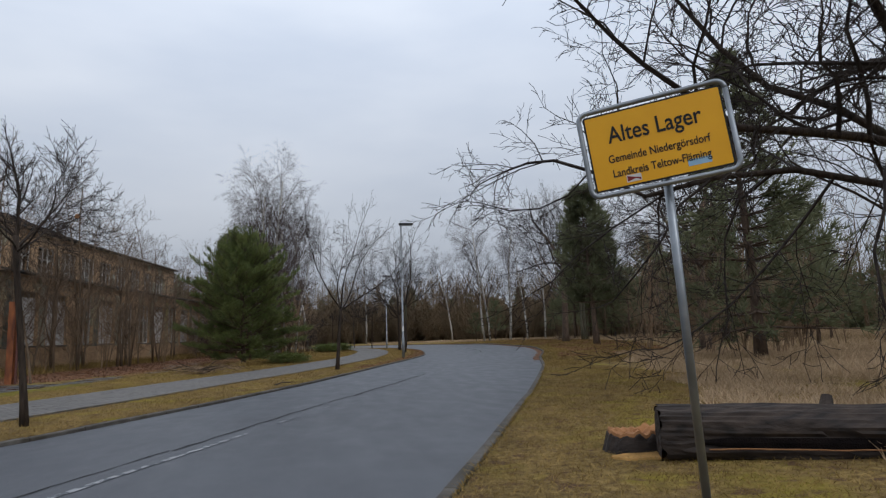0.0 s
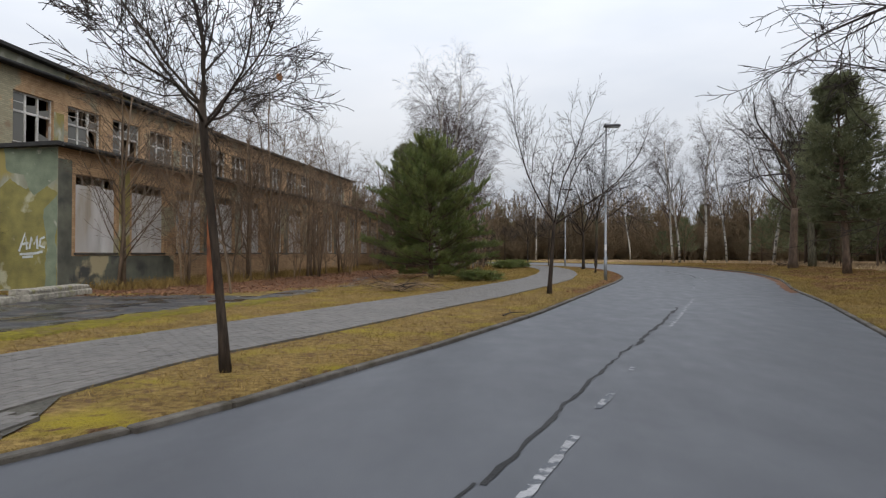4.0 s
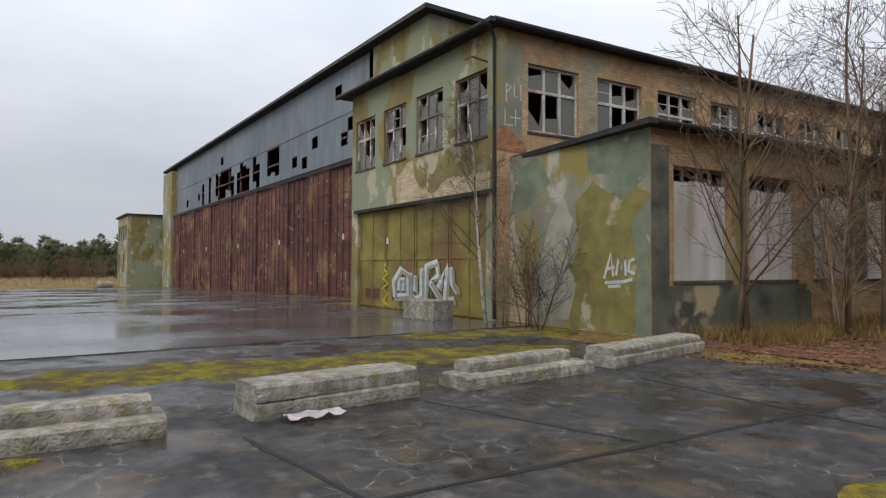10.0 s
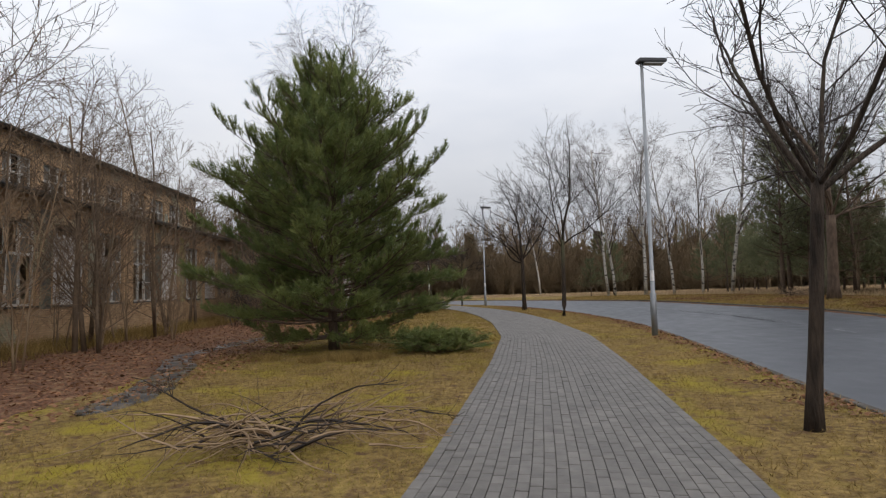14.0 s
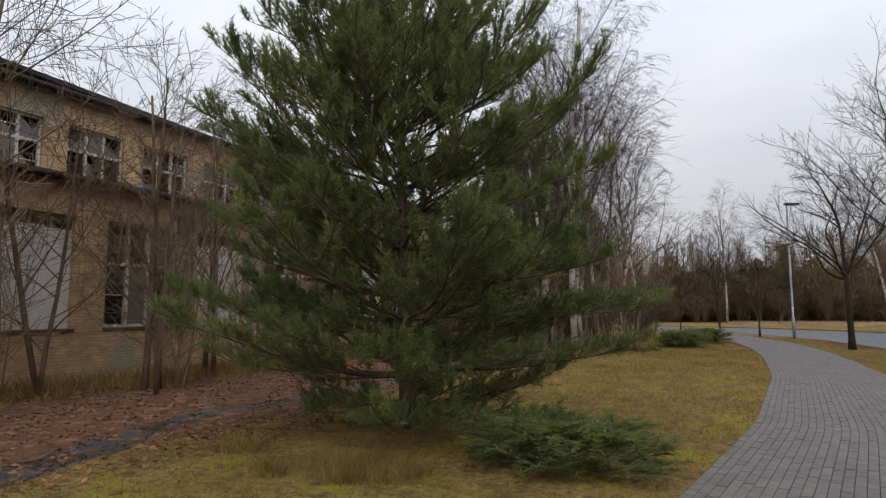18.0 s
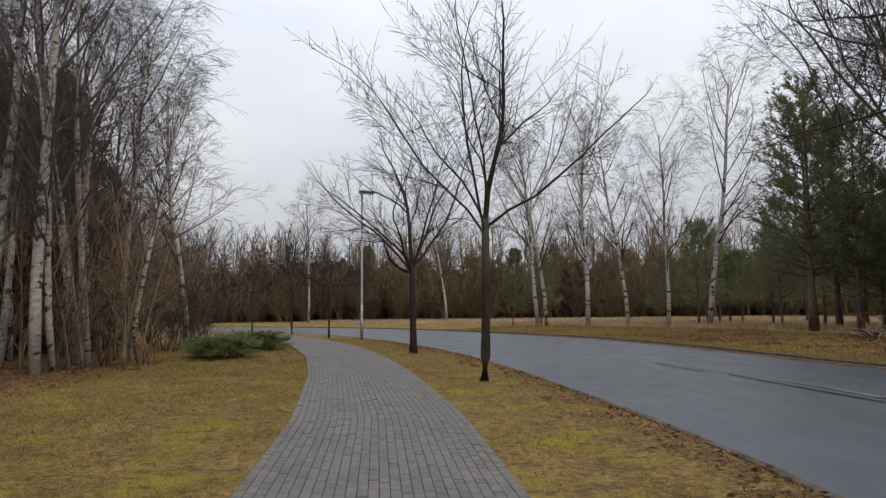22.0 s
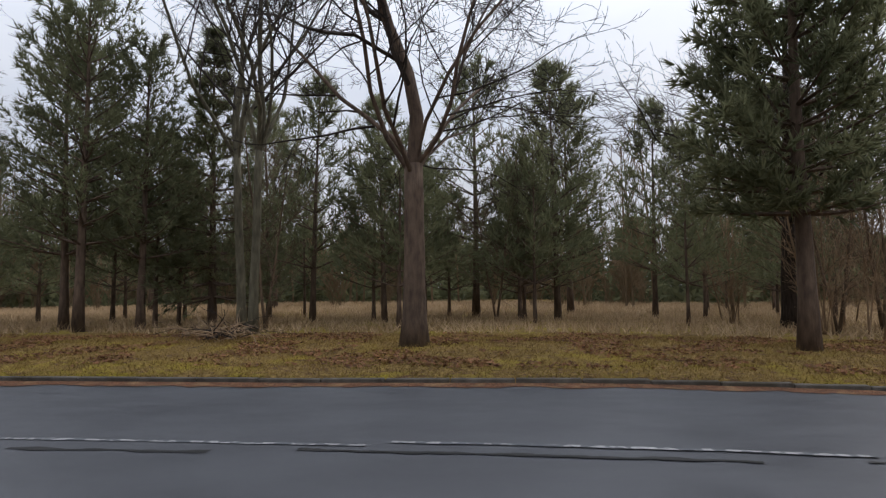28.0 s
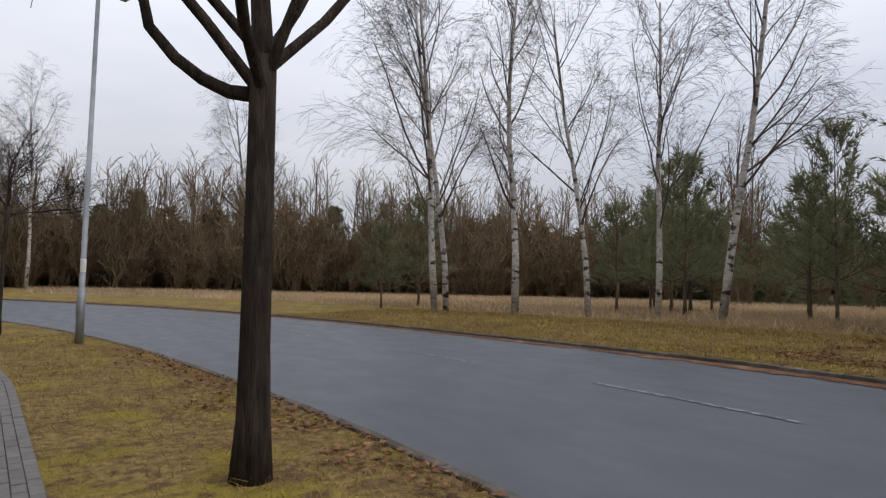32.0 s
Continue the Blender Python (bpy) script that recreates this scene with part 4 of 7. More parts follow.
paint_field(wl_front, "paint_field", [(0.3, 3.2), (0.5, 4.6), (1.6, 4.8), (2.0, 4.0), (1.2, 3.4)], M_CAMOGREEN, "green camouflage paint", 5)
paint_field(wl_front, "paint_field", [(0.02, 0.0), (0.02, 1.9), (0.5, 2.3), (0.75, 1.2), (1.15, 0.5), (1.3, 0.0)], M_LIGHTBRICK, "bare brick where plaster has fallen", 6, -0.008)
part("roof_lower", Geo().box(-0.35, -0.4, 5.0, SIDE_LEN - 0.4, 5.6, 5.14), M_ROOF, hangar, "black felt roof edge", side_lo @ Matrix.Rotation(radians(-1.2), 4, "X"))
part("gutter_lower", Geo().tube([(-0.3, -0.46, 5.02), (SIDE_LEN - 0.5, -0.46, 5.02)], [0.07, 0.07], 8), M_ROOF, hangar, "", side_lo)

# annex front with four windows and the green double doors
front_up = wall_frame(-14.95, -0.5, Vector((1, 0, 0)))
fw_holes = [(0.35 + 2.43 * k, 2.05 + 2.43 * k, 5.72, 7.82) for k in range(4)]
FL = 14.95 + AX
wg = wall_geo(FL, -0.3, 8.95, 0.38, fw_holes + [(0.55, 9.3, -0.3, 3.95)])
wall_front = part("wall_front_upper", wg, M_PLASTER, hangar, "olive camouflage plaster falling from cream brick", front_up)
for h in fw_holes:
    window(front_up, *h, 0.1, M_FRAMEB, 3, 0.6, wall_front, 0.92)
part("lintel_ledge", Geo().box(0.4, -0.12, 3.9, FL, -0.001, 4.02), M_ROOF, wall_front)
g = Geo()
patch = [(3.95, 4.05), (3.74, 4.55), (3.85, 5.05), (4.2, 5.2), (4.55, 5.5), (5.0, 5.55), (5.05, 5.05), (5.25, 4.75), (5.6, 4.45), (6.2, 4.22), (6.55, 4.25), (6.95, 4.55), (7.5, 4.66), (8.3, 4.56), (9.5, 4.6), (9.5, 4.05)]
g.poly([(x, -0.008, z) for x, z in patch])
part("bare_brick_patch", g, M_LIGHTBRICK, wall_front, "bare cream brick where plaster has fallen")
dw = (9.3 - 0.55) / 4
for k in range(4):
    d = new("door_leaf")
    d.parent = wall_front
    d.matrix_basis = Matrix.Translation((0.55 + k * dw, 0.16, 0.02))
    part("leaf", Geo().box(0.012, 0, 0, dw - 0.012, 0.06, 3.9), M_DOOR, d)
    for a, b in ((0.05, 0.12), (1.9, 2.05), (3.75, 3.85)):
        part("rail", Geo().box(0.03, -0.03, a, dw - 0.03, 0.0, b), M_DOOR, d)
    for x in (0.03, dw / 2 - 0.04, dw - 0.11):
        part("stile", Geo().box(x, -0.036, 0.02, x + 0.08, -0.004, 3.88), M_DOOR, d)
    if k < 3:
        for i in range(7):
            part("louvre", Geo().box(0.5, -0.02, 0.35 + 0.06 * i, dw - 0.5, 0.0, 0.385 + 0.06 * i), M_RUST, d)
part("notice", Geo().box(2.85, 0.112, 2.55, 3.0, 0.12, 2.8), M_WHITEST, wall_front)
part("roof_annex", Geo().box(-0.45, -0.42, 8.95, SIDE_LEN + 0.3, 10.2, 9.1), M_ROOF, hangar, "black felt roof edge", side_up @ Matrix.Rotation(radians(-0.6), 4, "X"))
part("gutter_upper", Geo().tube([(-0.4, -0.47, 8.98), (SIDE_LEN, -0.47, 8.98)], [0.08, 0.08], 8), M_ROOF, hangar, "", side_up)
part("gutter_front", Geo().tube([(-15.5, -0.98, 8.98), (-5.2, -0.98, 8.98)], [0.08, 0.08], 8), M_ROOF, hangar)
part("roof_annex_front", Geo().box(-15.5, -0.92, 8.96, -4.9, 1.5, 9.11), M_ROOF, hangar)
part("downpipe", Geo().tube([(-5.0, -0.95, 8.9), (-5.12, -0.62, 8.6), (-5.14, -0.6, 5.4), (-5.14, -0.6, 0.1)], [0.055] * 4, 8), M_ROOF, hangar, "dark zinc downpipe")
part("bracket", Geo().tube([(-5.6, -0.5, 8.0), (-5.6, -1.1, 8.05)], [0.03, 0.03], 6).tube([(-5.6, -1.1, 8.05), (-5.9, -1.15, 8.02)], [0.025, 0.025], 6), M_RUST, hangar)
# inner walls, floors and the far ends
annex_back = wall_frame(-14.9, -0.1, SU)
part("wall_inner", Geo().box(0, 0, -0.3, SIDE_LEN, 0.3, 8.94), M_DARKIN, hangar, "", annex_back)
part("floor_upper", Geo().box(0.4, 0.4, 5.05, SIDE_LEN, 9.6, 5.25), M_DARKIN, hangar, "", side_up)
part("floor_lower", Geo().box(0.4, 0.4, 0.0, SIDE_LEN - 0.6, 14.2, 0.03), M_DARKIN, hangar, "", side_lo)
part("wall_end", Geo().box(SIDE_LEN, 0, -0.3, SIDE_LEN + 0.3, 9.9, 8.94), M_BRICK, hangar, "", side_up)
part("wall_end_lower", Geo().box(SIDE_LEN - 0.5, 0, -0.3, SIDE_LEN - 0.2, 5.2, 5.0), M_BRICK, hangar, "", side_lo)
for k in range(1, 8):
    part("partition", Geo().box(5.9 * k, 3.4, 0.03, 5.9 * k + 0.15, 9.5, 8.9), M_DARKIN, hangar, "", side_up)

# main hall
HX, HY, HZ = -15.8, 4.0, 14.05
FARX = -79.0
hall_z = lambda x: -min(1.1, 0.0155 * max(0, -14 - x))
g = Geo().box(-21.6, HY, -0.4, HX, HY + 0.4, HZ)
part("wall_hall_front", g, M_PLASTER, hangar, "olive camouflage plaster wall of the hall")
part("wall_hall_pier", Geo().box(FARX, HY - 0.6, -1.5, FARX + 5.4, HY + 0.4, 13.6), M_PLASTER2, hangar, "olive plaster pier")
g = Geo()
hall_u = Vector((math.sin(TURN), math.cos(TURN), 0))
fr = wall_frame(HX, HY, hall_u)
g.v += [(0, 0, 0), (48, 0, 0), (48, 0, 12.3), (0, 0, HZ), (0, 0.4, 0), (48, 0.4, 0), (48, 0.4, 12.3), (0, 0.4, HZ)]
g.f += [(0, 1, 2, 3), (7, 6, 5, 4), (3, 2, 6, 7), (0, 3, 7, 4), (1, 5, 6, 2)]
part("wall_hall_side", g, M_PLASTER2, hangar, "grey plaster side wall above the annex roof", fr)
g = Geo()
g.v += [(HX + 0.5, HY - 0.55, HZ + 0.02), (FARX - 0.4, HY - 0.55, HZ - 0.1), (FARX - 0.4, HY + 48, 12.2), (HX + 4.2, HY + 48, 12.3)]
g.v += [(x, y, z + 0.22) for x, y, z in g.v]
g.f += [(0, 1, 2, 3), (7, 6, 5, 4), (0, 4, 5, 1), (1, 5, 6, 2), (2, 6, 7, 3), (3, 7, 4, 0)]
part("roof_hall", g, M_ROOF, hangar, "dark felt hall roof with pale verge")
part("verge_board", Geo().box(FARX - 0.4, HY - 0.6, HZ - 0.02, HX + 0.5, HY - 0.56, HZ + 0.16), M_KERB, hangar)
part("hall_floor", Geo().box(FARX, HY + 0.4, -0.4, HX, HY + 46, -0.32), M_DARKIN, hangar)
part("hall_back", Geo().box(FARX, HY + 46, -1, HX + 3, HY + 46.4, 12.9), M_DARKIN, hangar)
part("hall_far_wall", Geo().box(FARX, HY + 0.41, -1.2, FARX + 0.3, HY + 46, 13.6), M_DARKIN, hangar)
for k in range(5):
    part("truss", Geo().box(-70 + 12 * k, HY + 1.0, 10.3, -69.7 + 12 * k, HY + 44, 10.6), M_RUST, hangar)
# ladder hoop on the side wall
part("roof_ladder", Geo().tube([(HX + 0.3, 5.0, 13.2), (HX + 0.32, 5.7, 13.2), (HX + 0.32, 5.7, 12.5), (HX + 0.3, 5.0, 12.5)], [0.03] * 4, 6), M_RUST, hangar, "rusty ladder hoop")

# cladding: corrugated sheets with some missing, in two tiers
clad = part("cladding", Geo().box(FARX + 5.4, HY + 0.12, 8.0, -21.6, HY + 0.2, 8.25), M_RUST, hangar, "blue-grey corrugated sheet cladding with holes")
rb = random.Random(5)
sw = 0.92
n_sheet = int((-21.6 - (FARX + 5.4)) / sw)
PUNCHED = ((-29.8, 10.0), (-33.5, 9.2), (-26.5, 12.6), (-24.1, 10.3), (-25.2, 9.5), (-31.4, 8.9), (-62.0, 9.3), (-52.7, 12.0), (-68.0, 9.0))
for i in range(n_sheet):
    x = FARX + 5.4 + i * sw
    f = i / n_sheet
    for tier, (z0, z1) in enumerate(((8.2, 10.95), (11.0, 13.95))):
        r = rb.random()
        if tier == 0 and 0.24 < f < 0.7 and r < 0.72:
            if r < 0.25:
                z0 = z1 - rb.uniform(0.3, 0.9)
            elif r < 0.45:
                z1 = z0 + rb.uniform(0.3, 0.9)
            else:
                continue
        gap = [z for hx, z in PUNCHED if x <= hx < x + sw and z0 < z < z1]
        gs = Geo()
        prof = []
        for q in range(9):
            prof.append((x + sw * q / 8 + 0.002, HY + 0.02 + (0.025 if q % 2 else 0.0)))
        for lo, hi in ([(z0, z1)] if not gap else [(z0, gap[0] - 0.4), (gap[0] + 0.4, z1)]):
            gs.sheet([[(a, b, lo) for a, b in prof], [(a, b, hi) for a, b in prof]])
        part("sheet", gs, M_SHEET, clad)
for z in (8.25, 9.6, 10.95, 12.4):
    part("girt", Geo().box(FARX + 5.4, HY + 0.08, z - 0.06, -21.6, HY + 0.2, z + 0.06), M_RUST, clad)
for i in range(14):
    x = FARX + 5.6 + i * 3.7
    part("stanchion", Geo().box(x, HY + 0.2, 8.0, x + 0.14, HY + 0.34, 13.9), M_RUST, clad)
part("door_rail", Geo().box(FARX + 5.0, HY - 0.35, 7.75, -15.9, HY - 0.01, 8.0), M_ROOF, hangar, "dark sliding-door rail")
# sliding steel doors, panelled
n_leaf = 16
lw = (-16.0 - (FARX + 5.4)) / n_leaf
for i in range(n_leaf):
    x = FARX + 5.4 + i * lw
    zb = hall_z(x) + 0.04
    leaf = new("sliding_door")
    leaf.parent = hangar
    leaf.matrix_basis = Matrix.Translation((x, HY - (0.16 if i % 2 else 0.26), 0))
    part("plate", Geo().box(0.02, 0, zb, lw - 0.02, 0.06, 7.8), M_RUST, leaf)
    for q in range(5):
        xx = 0.03 + (lw - 0.14) * q / 4
        part("rib", Geo().box(xx, -0.05, zb + 0.02, xx + 0.09, 0.0, 7.78), M_RUST, leaf)
    for z in (0.05, 1.55, 3.1, 4.65, 6.2, 7.65):
        part("rail", Geo().box(0.04, -0.044, z, lw - 0.04, 0.0, z + 0.09), M_RUST, leaf)
    if i % 3 == 1:
        part("notice", Geo().box(lw / 2, -0.06, 3.3, lw / 2 + 0.25, -0.045, 3.65), M_WHITEST, leaf)

# low plastered annex beyond the doors and a far shed
far = thing("outbuilding", "two-storey olive plaster annex beyond the hangar doors", "building", pose(-89.3, -0.6, -1.1, 0, 0, 0))
part("wall", wall_geo(9.3, 0, 9.4, 0.4, [(0.8 + 2.1 * k, 2.1 + 2.1 * k, 6.2, 8.2) for k in range(4)] + [(0.8 + 2.1 * k, 2.1 + 2.1 * k, 2.0, 4.4) for k in (0, 2)]), M_PLASTER2, far)
part("wall_side", Geo().box(8.9, 0.41, 0, 9.3, 30, 9.4), M_PLASTER, far)
part("wall_back", Geo().box(0, 0.41, 0, 0.4, 30, 9.4), M_PLASTER, far)
part("roof", Geo().box(-0.3, -0.3, 9.4, 9.6, 30, 9.6), M_ROOF, far)
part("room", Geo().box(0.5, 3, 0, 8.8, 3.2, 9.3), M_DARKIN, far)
part("lean_to", Geo().box(-4.5, 2.0, 0, -0.35, 20, 5.2), M_PLASTER2, far)
part("rubble", Geo().box(8.0, -3.4, 0, 12.0, -1.8, 0.9, 0.3), M_BLOCK, far)
shed = thing("shed", "long low brick shed far across the apron", "building", pose(-118, 40, -1.1, 0, 0, -12))
part("wall", Geo().box(0, 0, 0, 24, 9, 7), M_BRICK, shed)
part("roof", Geo().box(-0.4, -0.4, 7.0, 24.4, 9.4, 7.3), M_ROOF, shed)


# graffiti as painted strokes
def strokes(lines, half, material, parent, name, y=-0.012, label=""):
    for ln in lines:
        g = Geo()
        n = len(ln)
        for i, (a, b) in enumerate(ln):
            (c, d), (e, f) = ln[max(i - 1, 0)], ln[min(i + 1, n - 1)]
            L = math.hypot(e - c, f - d) or 1e-3
            nx, nz = -(f - d) / L * half, (e - c) / L * half
            g.v += [(a + nx, y, b + nz), (a - nx, y, b - nz)]
            if i:
                g.f.append((2 * i - 2, 2 * i - 1, 2 * i + 1, 2 * i))
        part(name, g, material, parent, label)
        y -= 0.0006


strokes([[(3.97, 1.36), (4.2, 2.0), (4.27, 1.42)], [(4.02, 1.6), (4.32, 1.66)], [(4.36, 1.45), (4.44, 1.86), (4.53, 1.6), (4.64, 1.9), (4.66, 1.45)], [(4.93, 1.86), (4.78, 1.8), (4.74, 1.56), (4.94, 1.5)],
         [(4.0, 1.26), (4.6, 1.3), (4.86, 1.36)], [(4.1, 1.16), (4.5, 1.19)]], 0.04, M_SPRAYW, wl_front, "graffiti_tag", label="white sprayed tag")
strokes([[(0.35, 7.3), (0.35, 6.7)], [(0.35, 7.25), (0.55, 7.2), (0.35, 7.0)], [(0.65, 7.3), (0.65, 6.9), (0.8, 6.9)], [(0.9, 7.3), (0.9, 6.8)], [(0.3, 6.5), (0.3, 6.0), (0.6, 6.0)], [(0.7, 6.5), (0.7, 6.0)], [(0.5, 6.25), (0.9, 6.25)]], 0.02, M_SPRAYW, wall_up, "graffiti_tag", -0.016)
gx, gz = 3.3, 0.33
big = [[(0.2, 0.2), (0.1, 0.9), (0.6, 1.45), (1.1, 1.2), (1.1, 0.3), (0.2, 0.2)], [(0.5, 0.5), (0.5, 1.0), (0.8, 1.0), (0.8, 0.5)], [(1.3, 1.3), (1.25, 0.4), (1.6, 0.15), (2.0, 0.4), (2.0, 1.5)], [(1.55, 1.2), (1.6, 0.5)],
       [(2.2, 0.2), (2.3, 1.6), (2.9, 1.75), (3.0, 1.2), (2.5, 0.95), (3.3, 0.1)], [(3.0, 0.7), (3.5, 1.6), (3.4, 0.3), (3.9, 0.25)], [(3.7, 1.55), (3.8, 0.9), (4.1, 0.6)]]
strokes([[(gx + 1.06 * a, gz + 0.85 * b) for a, b in ln] for ln in big], 0.13, M_SPRAYW, wall_front, "graffiti_stroke", 0.118, "white and grey sprayed graffiti lettering")
strokes([[(gx + 1.06 * a + 0.14, gz + 0.85 * b - 0.08) for a, b in ln] for ln in big], 0.09, M_SPRAYG, wall_front, "graffiti_shadow", 0.112)
strokes([[(2.6, 0.3), (2.95, 0.6), (2.55, 0.8), (3.0, 1.0), (2.6, 1.2), (2.95, 1.4), (2.7, 1.55)], [(2.75, 1.68), (2.8, 1.8)], [(2.55, 0.3), (3.05, 0.15)]], 0.05, M_SPRAYY, wall_front, "graffiti_tag", 0.11, "yellow sprayed tag")

# rusty steel post on the yard edge
post = thing("steel_post", "tall rusted steel gate post with a leaning strut", "post", pose(5.75, -0.45, 0))
g = Geo().box(-0.11, -0.012, -0.2, 0.11, 0.0, 2.86).box(-0.11, 0.16, -0.2, 0.11, 0.172, 2.86).box(-0.006, 0, -0.2, 0.006, 0.16, 2.86)
part("web", g, M_POSTRUST, post)
part("stay", Geo().box(0.17, 0.04, -0.2, 0.23, 0.1, 1.92, 0.008), M_RUST, post, "dark rusted flat stay")
part("strut", Geo().tube([(0.62, 0.25, -0.1), (0.52, 0.2, 0.9), (0.4, 0.14, 1.6), (0.2, 0.07, 1.85)], [0.045, 0.042, 0.036, 0.03], 6), M_WALLBARK, post, "dead crooked stem leaning on the post")

# street lamps
lamp = thing("street_lamp", "grey steel street lamp with a flat dark head", "street lamp", pose(20.5, 12.9, 0), "street lamps along the path")
part("pole", Geo().tube([(0, 0, -0.1), (0, 0, 1.2), (0, 0, 1.22), (0, 0, 7.95)], [0.085, 0.085, 0.06, 0.045], 12), M_LAMPGREY, lamp, smooth=True)
part("service_door", Geo().box(-0.09, -0.035, 0.6, -0.083, 0.035, 0.95), M_LAMPGREY, lamp)
head = part("lamp_head", Geo().box(-0.12, -0.15, 7.93, 0.72, 0.15, 8.06, 0.03), M_LAMPDARK, lamp)
part("diffuser", Geo().box(0.05, -0.12, 7.9, 0.66, 0.12, 7.93), M_DIFF, head)
part("sticker", Geo().tube([(0, 0, 1.55), (0, 0, 1.85)], [0.062, 0.061], 10), M_WHITEST, lamp)
copy_thing(lamp, pose(21.35, 45.5, 0, 0, 0, 20))
copy_thing(lamp, pose(2, 85.5, 0, 0, 0, 70))

# town sign on its leaning pole
sx = Vector((0.878, -0.464, 0.118)).normalized()
sy = Vector((-0.143, -0.016, 0.983))
sy = (sy - sx * sx.dot(sy)).normalized()
sz = sx.cross(sy)
sm = Matrix(((sx.x, sy.x, sz.x, 19.567), (sx.y, sy.y, sz.y, -20.359), (sx.z, sy.z, sz.z, 2.543), (0, 0, 0, 1)))
sign = thing("town_sign", "yellow town-entry sign with black lettering on a leaning galvanised pole", "sign", sm)


def rounded(w, h, r, n=6):
    pts = []
    for cx, cy, a0 in ((w / 2 - r, h / 2 - r, 0), (-w / 2 + r, h / 2 - r, 90), (-w / 2 + r, -h / 2 + r, 180), (w / 2 - r, -h / 2 + r, 270)):
        for k in range(n + 1):
            a = radians(a0 + 90 * k / n)
            pts.append((cx + r * math.cos(a), cy + r * math.sin(a)))
    return pts


def plate(w, h, r, z0, z1):
    g = Geo()
    p = rounded(w, h, r)
    n = len(p)
    g.v += [(x, y, z0) for x, y in p] + [(x, y, z1) for x, y in p]
    g.f += [tuple(reversed(range(n))), tuple(range(n, 2 * n))] + [(i, (i + 1) % n, n + (i + 1) % n, n + i) for i in range(n)]
    return g


part("tube_frame", Geo().tube([(x, y, 0) for x, y in rounded(0.98, 0.61, 0.06)] + [(0.49, 0.246, 0)], [0.018] * 29, 8), M_ZINC, sign, smooth=True)
part("border", plate(0.92, 0.55, 0.012, -0.004, 0.004), M_BLACK, sign)
part("panel", plate(0.895, 0.525, 0.01, 0.0045, 0.0065), M_YELLOW, sign)


def text(body, size, x, y, material, parent, name, squeeze=1.0):
    cu = bpy.data.curves.new(name, "FONT")
    cu.body, cu.size, cu.align_x, cu.extrude, cu.offset = body, size, "CENTER", 0.0008, size * 0.012
    cu.materials.append(material)
    ob = new(name, cu)
    ob.parent = parent
    ob.matrix_basis = pose(x, y, 0.0085) @ Matrix.Diagonal((squeeze, 1, 1, 1))
    return ob


text("Altes Lager", 0.165, 0.0, 0.055, M_BLACK, sign, "place_name", 0.82)
text("Gemeinde Niedergörsdorf", 0.078, 0.0, -0.085, M_BLACK, sign, "municipality", 0.80)
text("Landkreis Teltow-Fläming", 0.078, 0.0, -0.19, M_BLACK, sign, "district", 0.80)
part("sticker", Geo().box(0.17, -0.225, 0.0068, 0.32, -0.18, 0.0078), M_BLUEST, sign, "pale blue sticker")
st = part("sticker", Geo().box(-0.24, -0.245, 0.0068, -0.14, -0.195, 0.0078), M_WHITEST, sign, "white and dark red sticker")
part("sticker_print", Geo().poly([(-0.235, -0.2, 0.0082), (-0.235, -0.24, 0.0082), (-0.18, -0.225, 0.0082), (-0.145, -0.24, 0.0082), (-0.145, -0.225, 0.0082)]), M_REDST, st)
pole_top = sm.inverted() @ Vector((19.60, -20.37, 2.75))
pole_low = sm.inverted() @ Vector((19.92, -20.03, -0.15))
part("pole", Geo().tube([tuple(pole_top - Vector((0, 0, 0.035))), tuple(pole_low)], [0.03, 0.03], 12), M_ZINC, sign, "dented galvanised pole", smooth=True)
for y in (0.2, -0.2):
    part("clamp", Geo().box(-0.06, y - 0.015, -0.02, 0.06, y + 0.015, -0.006), M_ZINC, sign)


# ---- bare trees ----
def bent(rng, p, d, length, n, wobble, lift):
    pts = [p.copy()]
    d = d.normalized()
    for _ in range(n):
        d = (d + Vector((rng.uniform(-1, 1), rng.uniform(-1, 1), rng.uniform(-1, 1))) * wobble + Vector((0, 0, lift))).normalized()
        p = p + d * (length / n)
        pts.append(p.copy())
    return pts, d


def side_dir(rng, d, angle):
    a = d.cross(Vector((rng.uniform(-1, 1), rng.uniform(-1, 1), rng.uniform(-1, 1))))
    if a.length < 1e-4:
        a = Vector((1, 0, 0))
    return (Matrix.Rotation(angle, 3, a.normalized()) @ d).normalized()


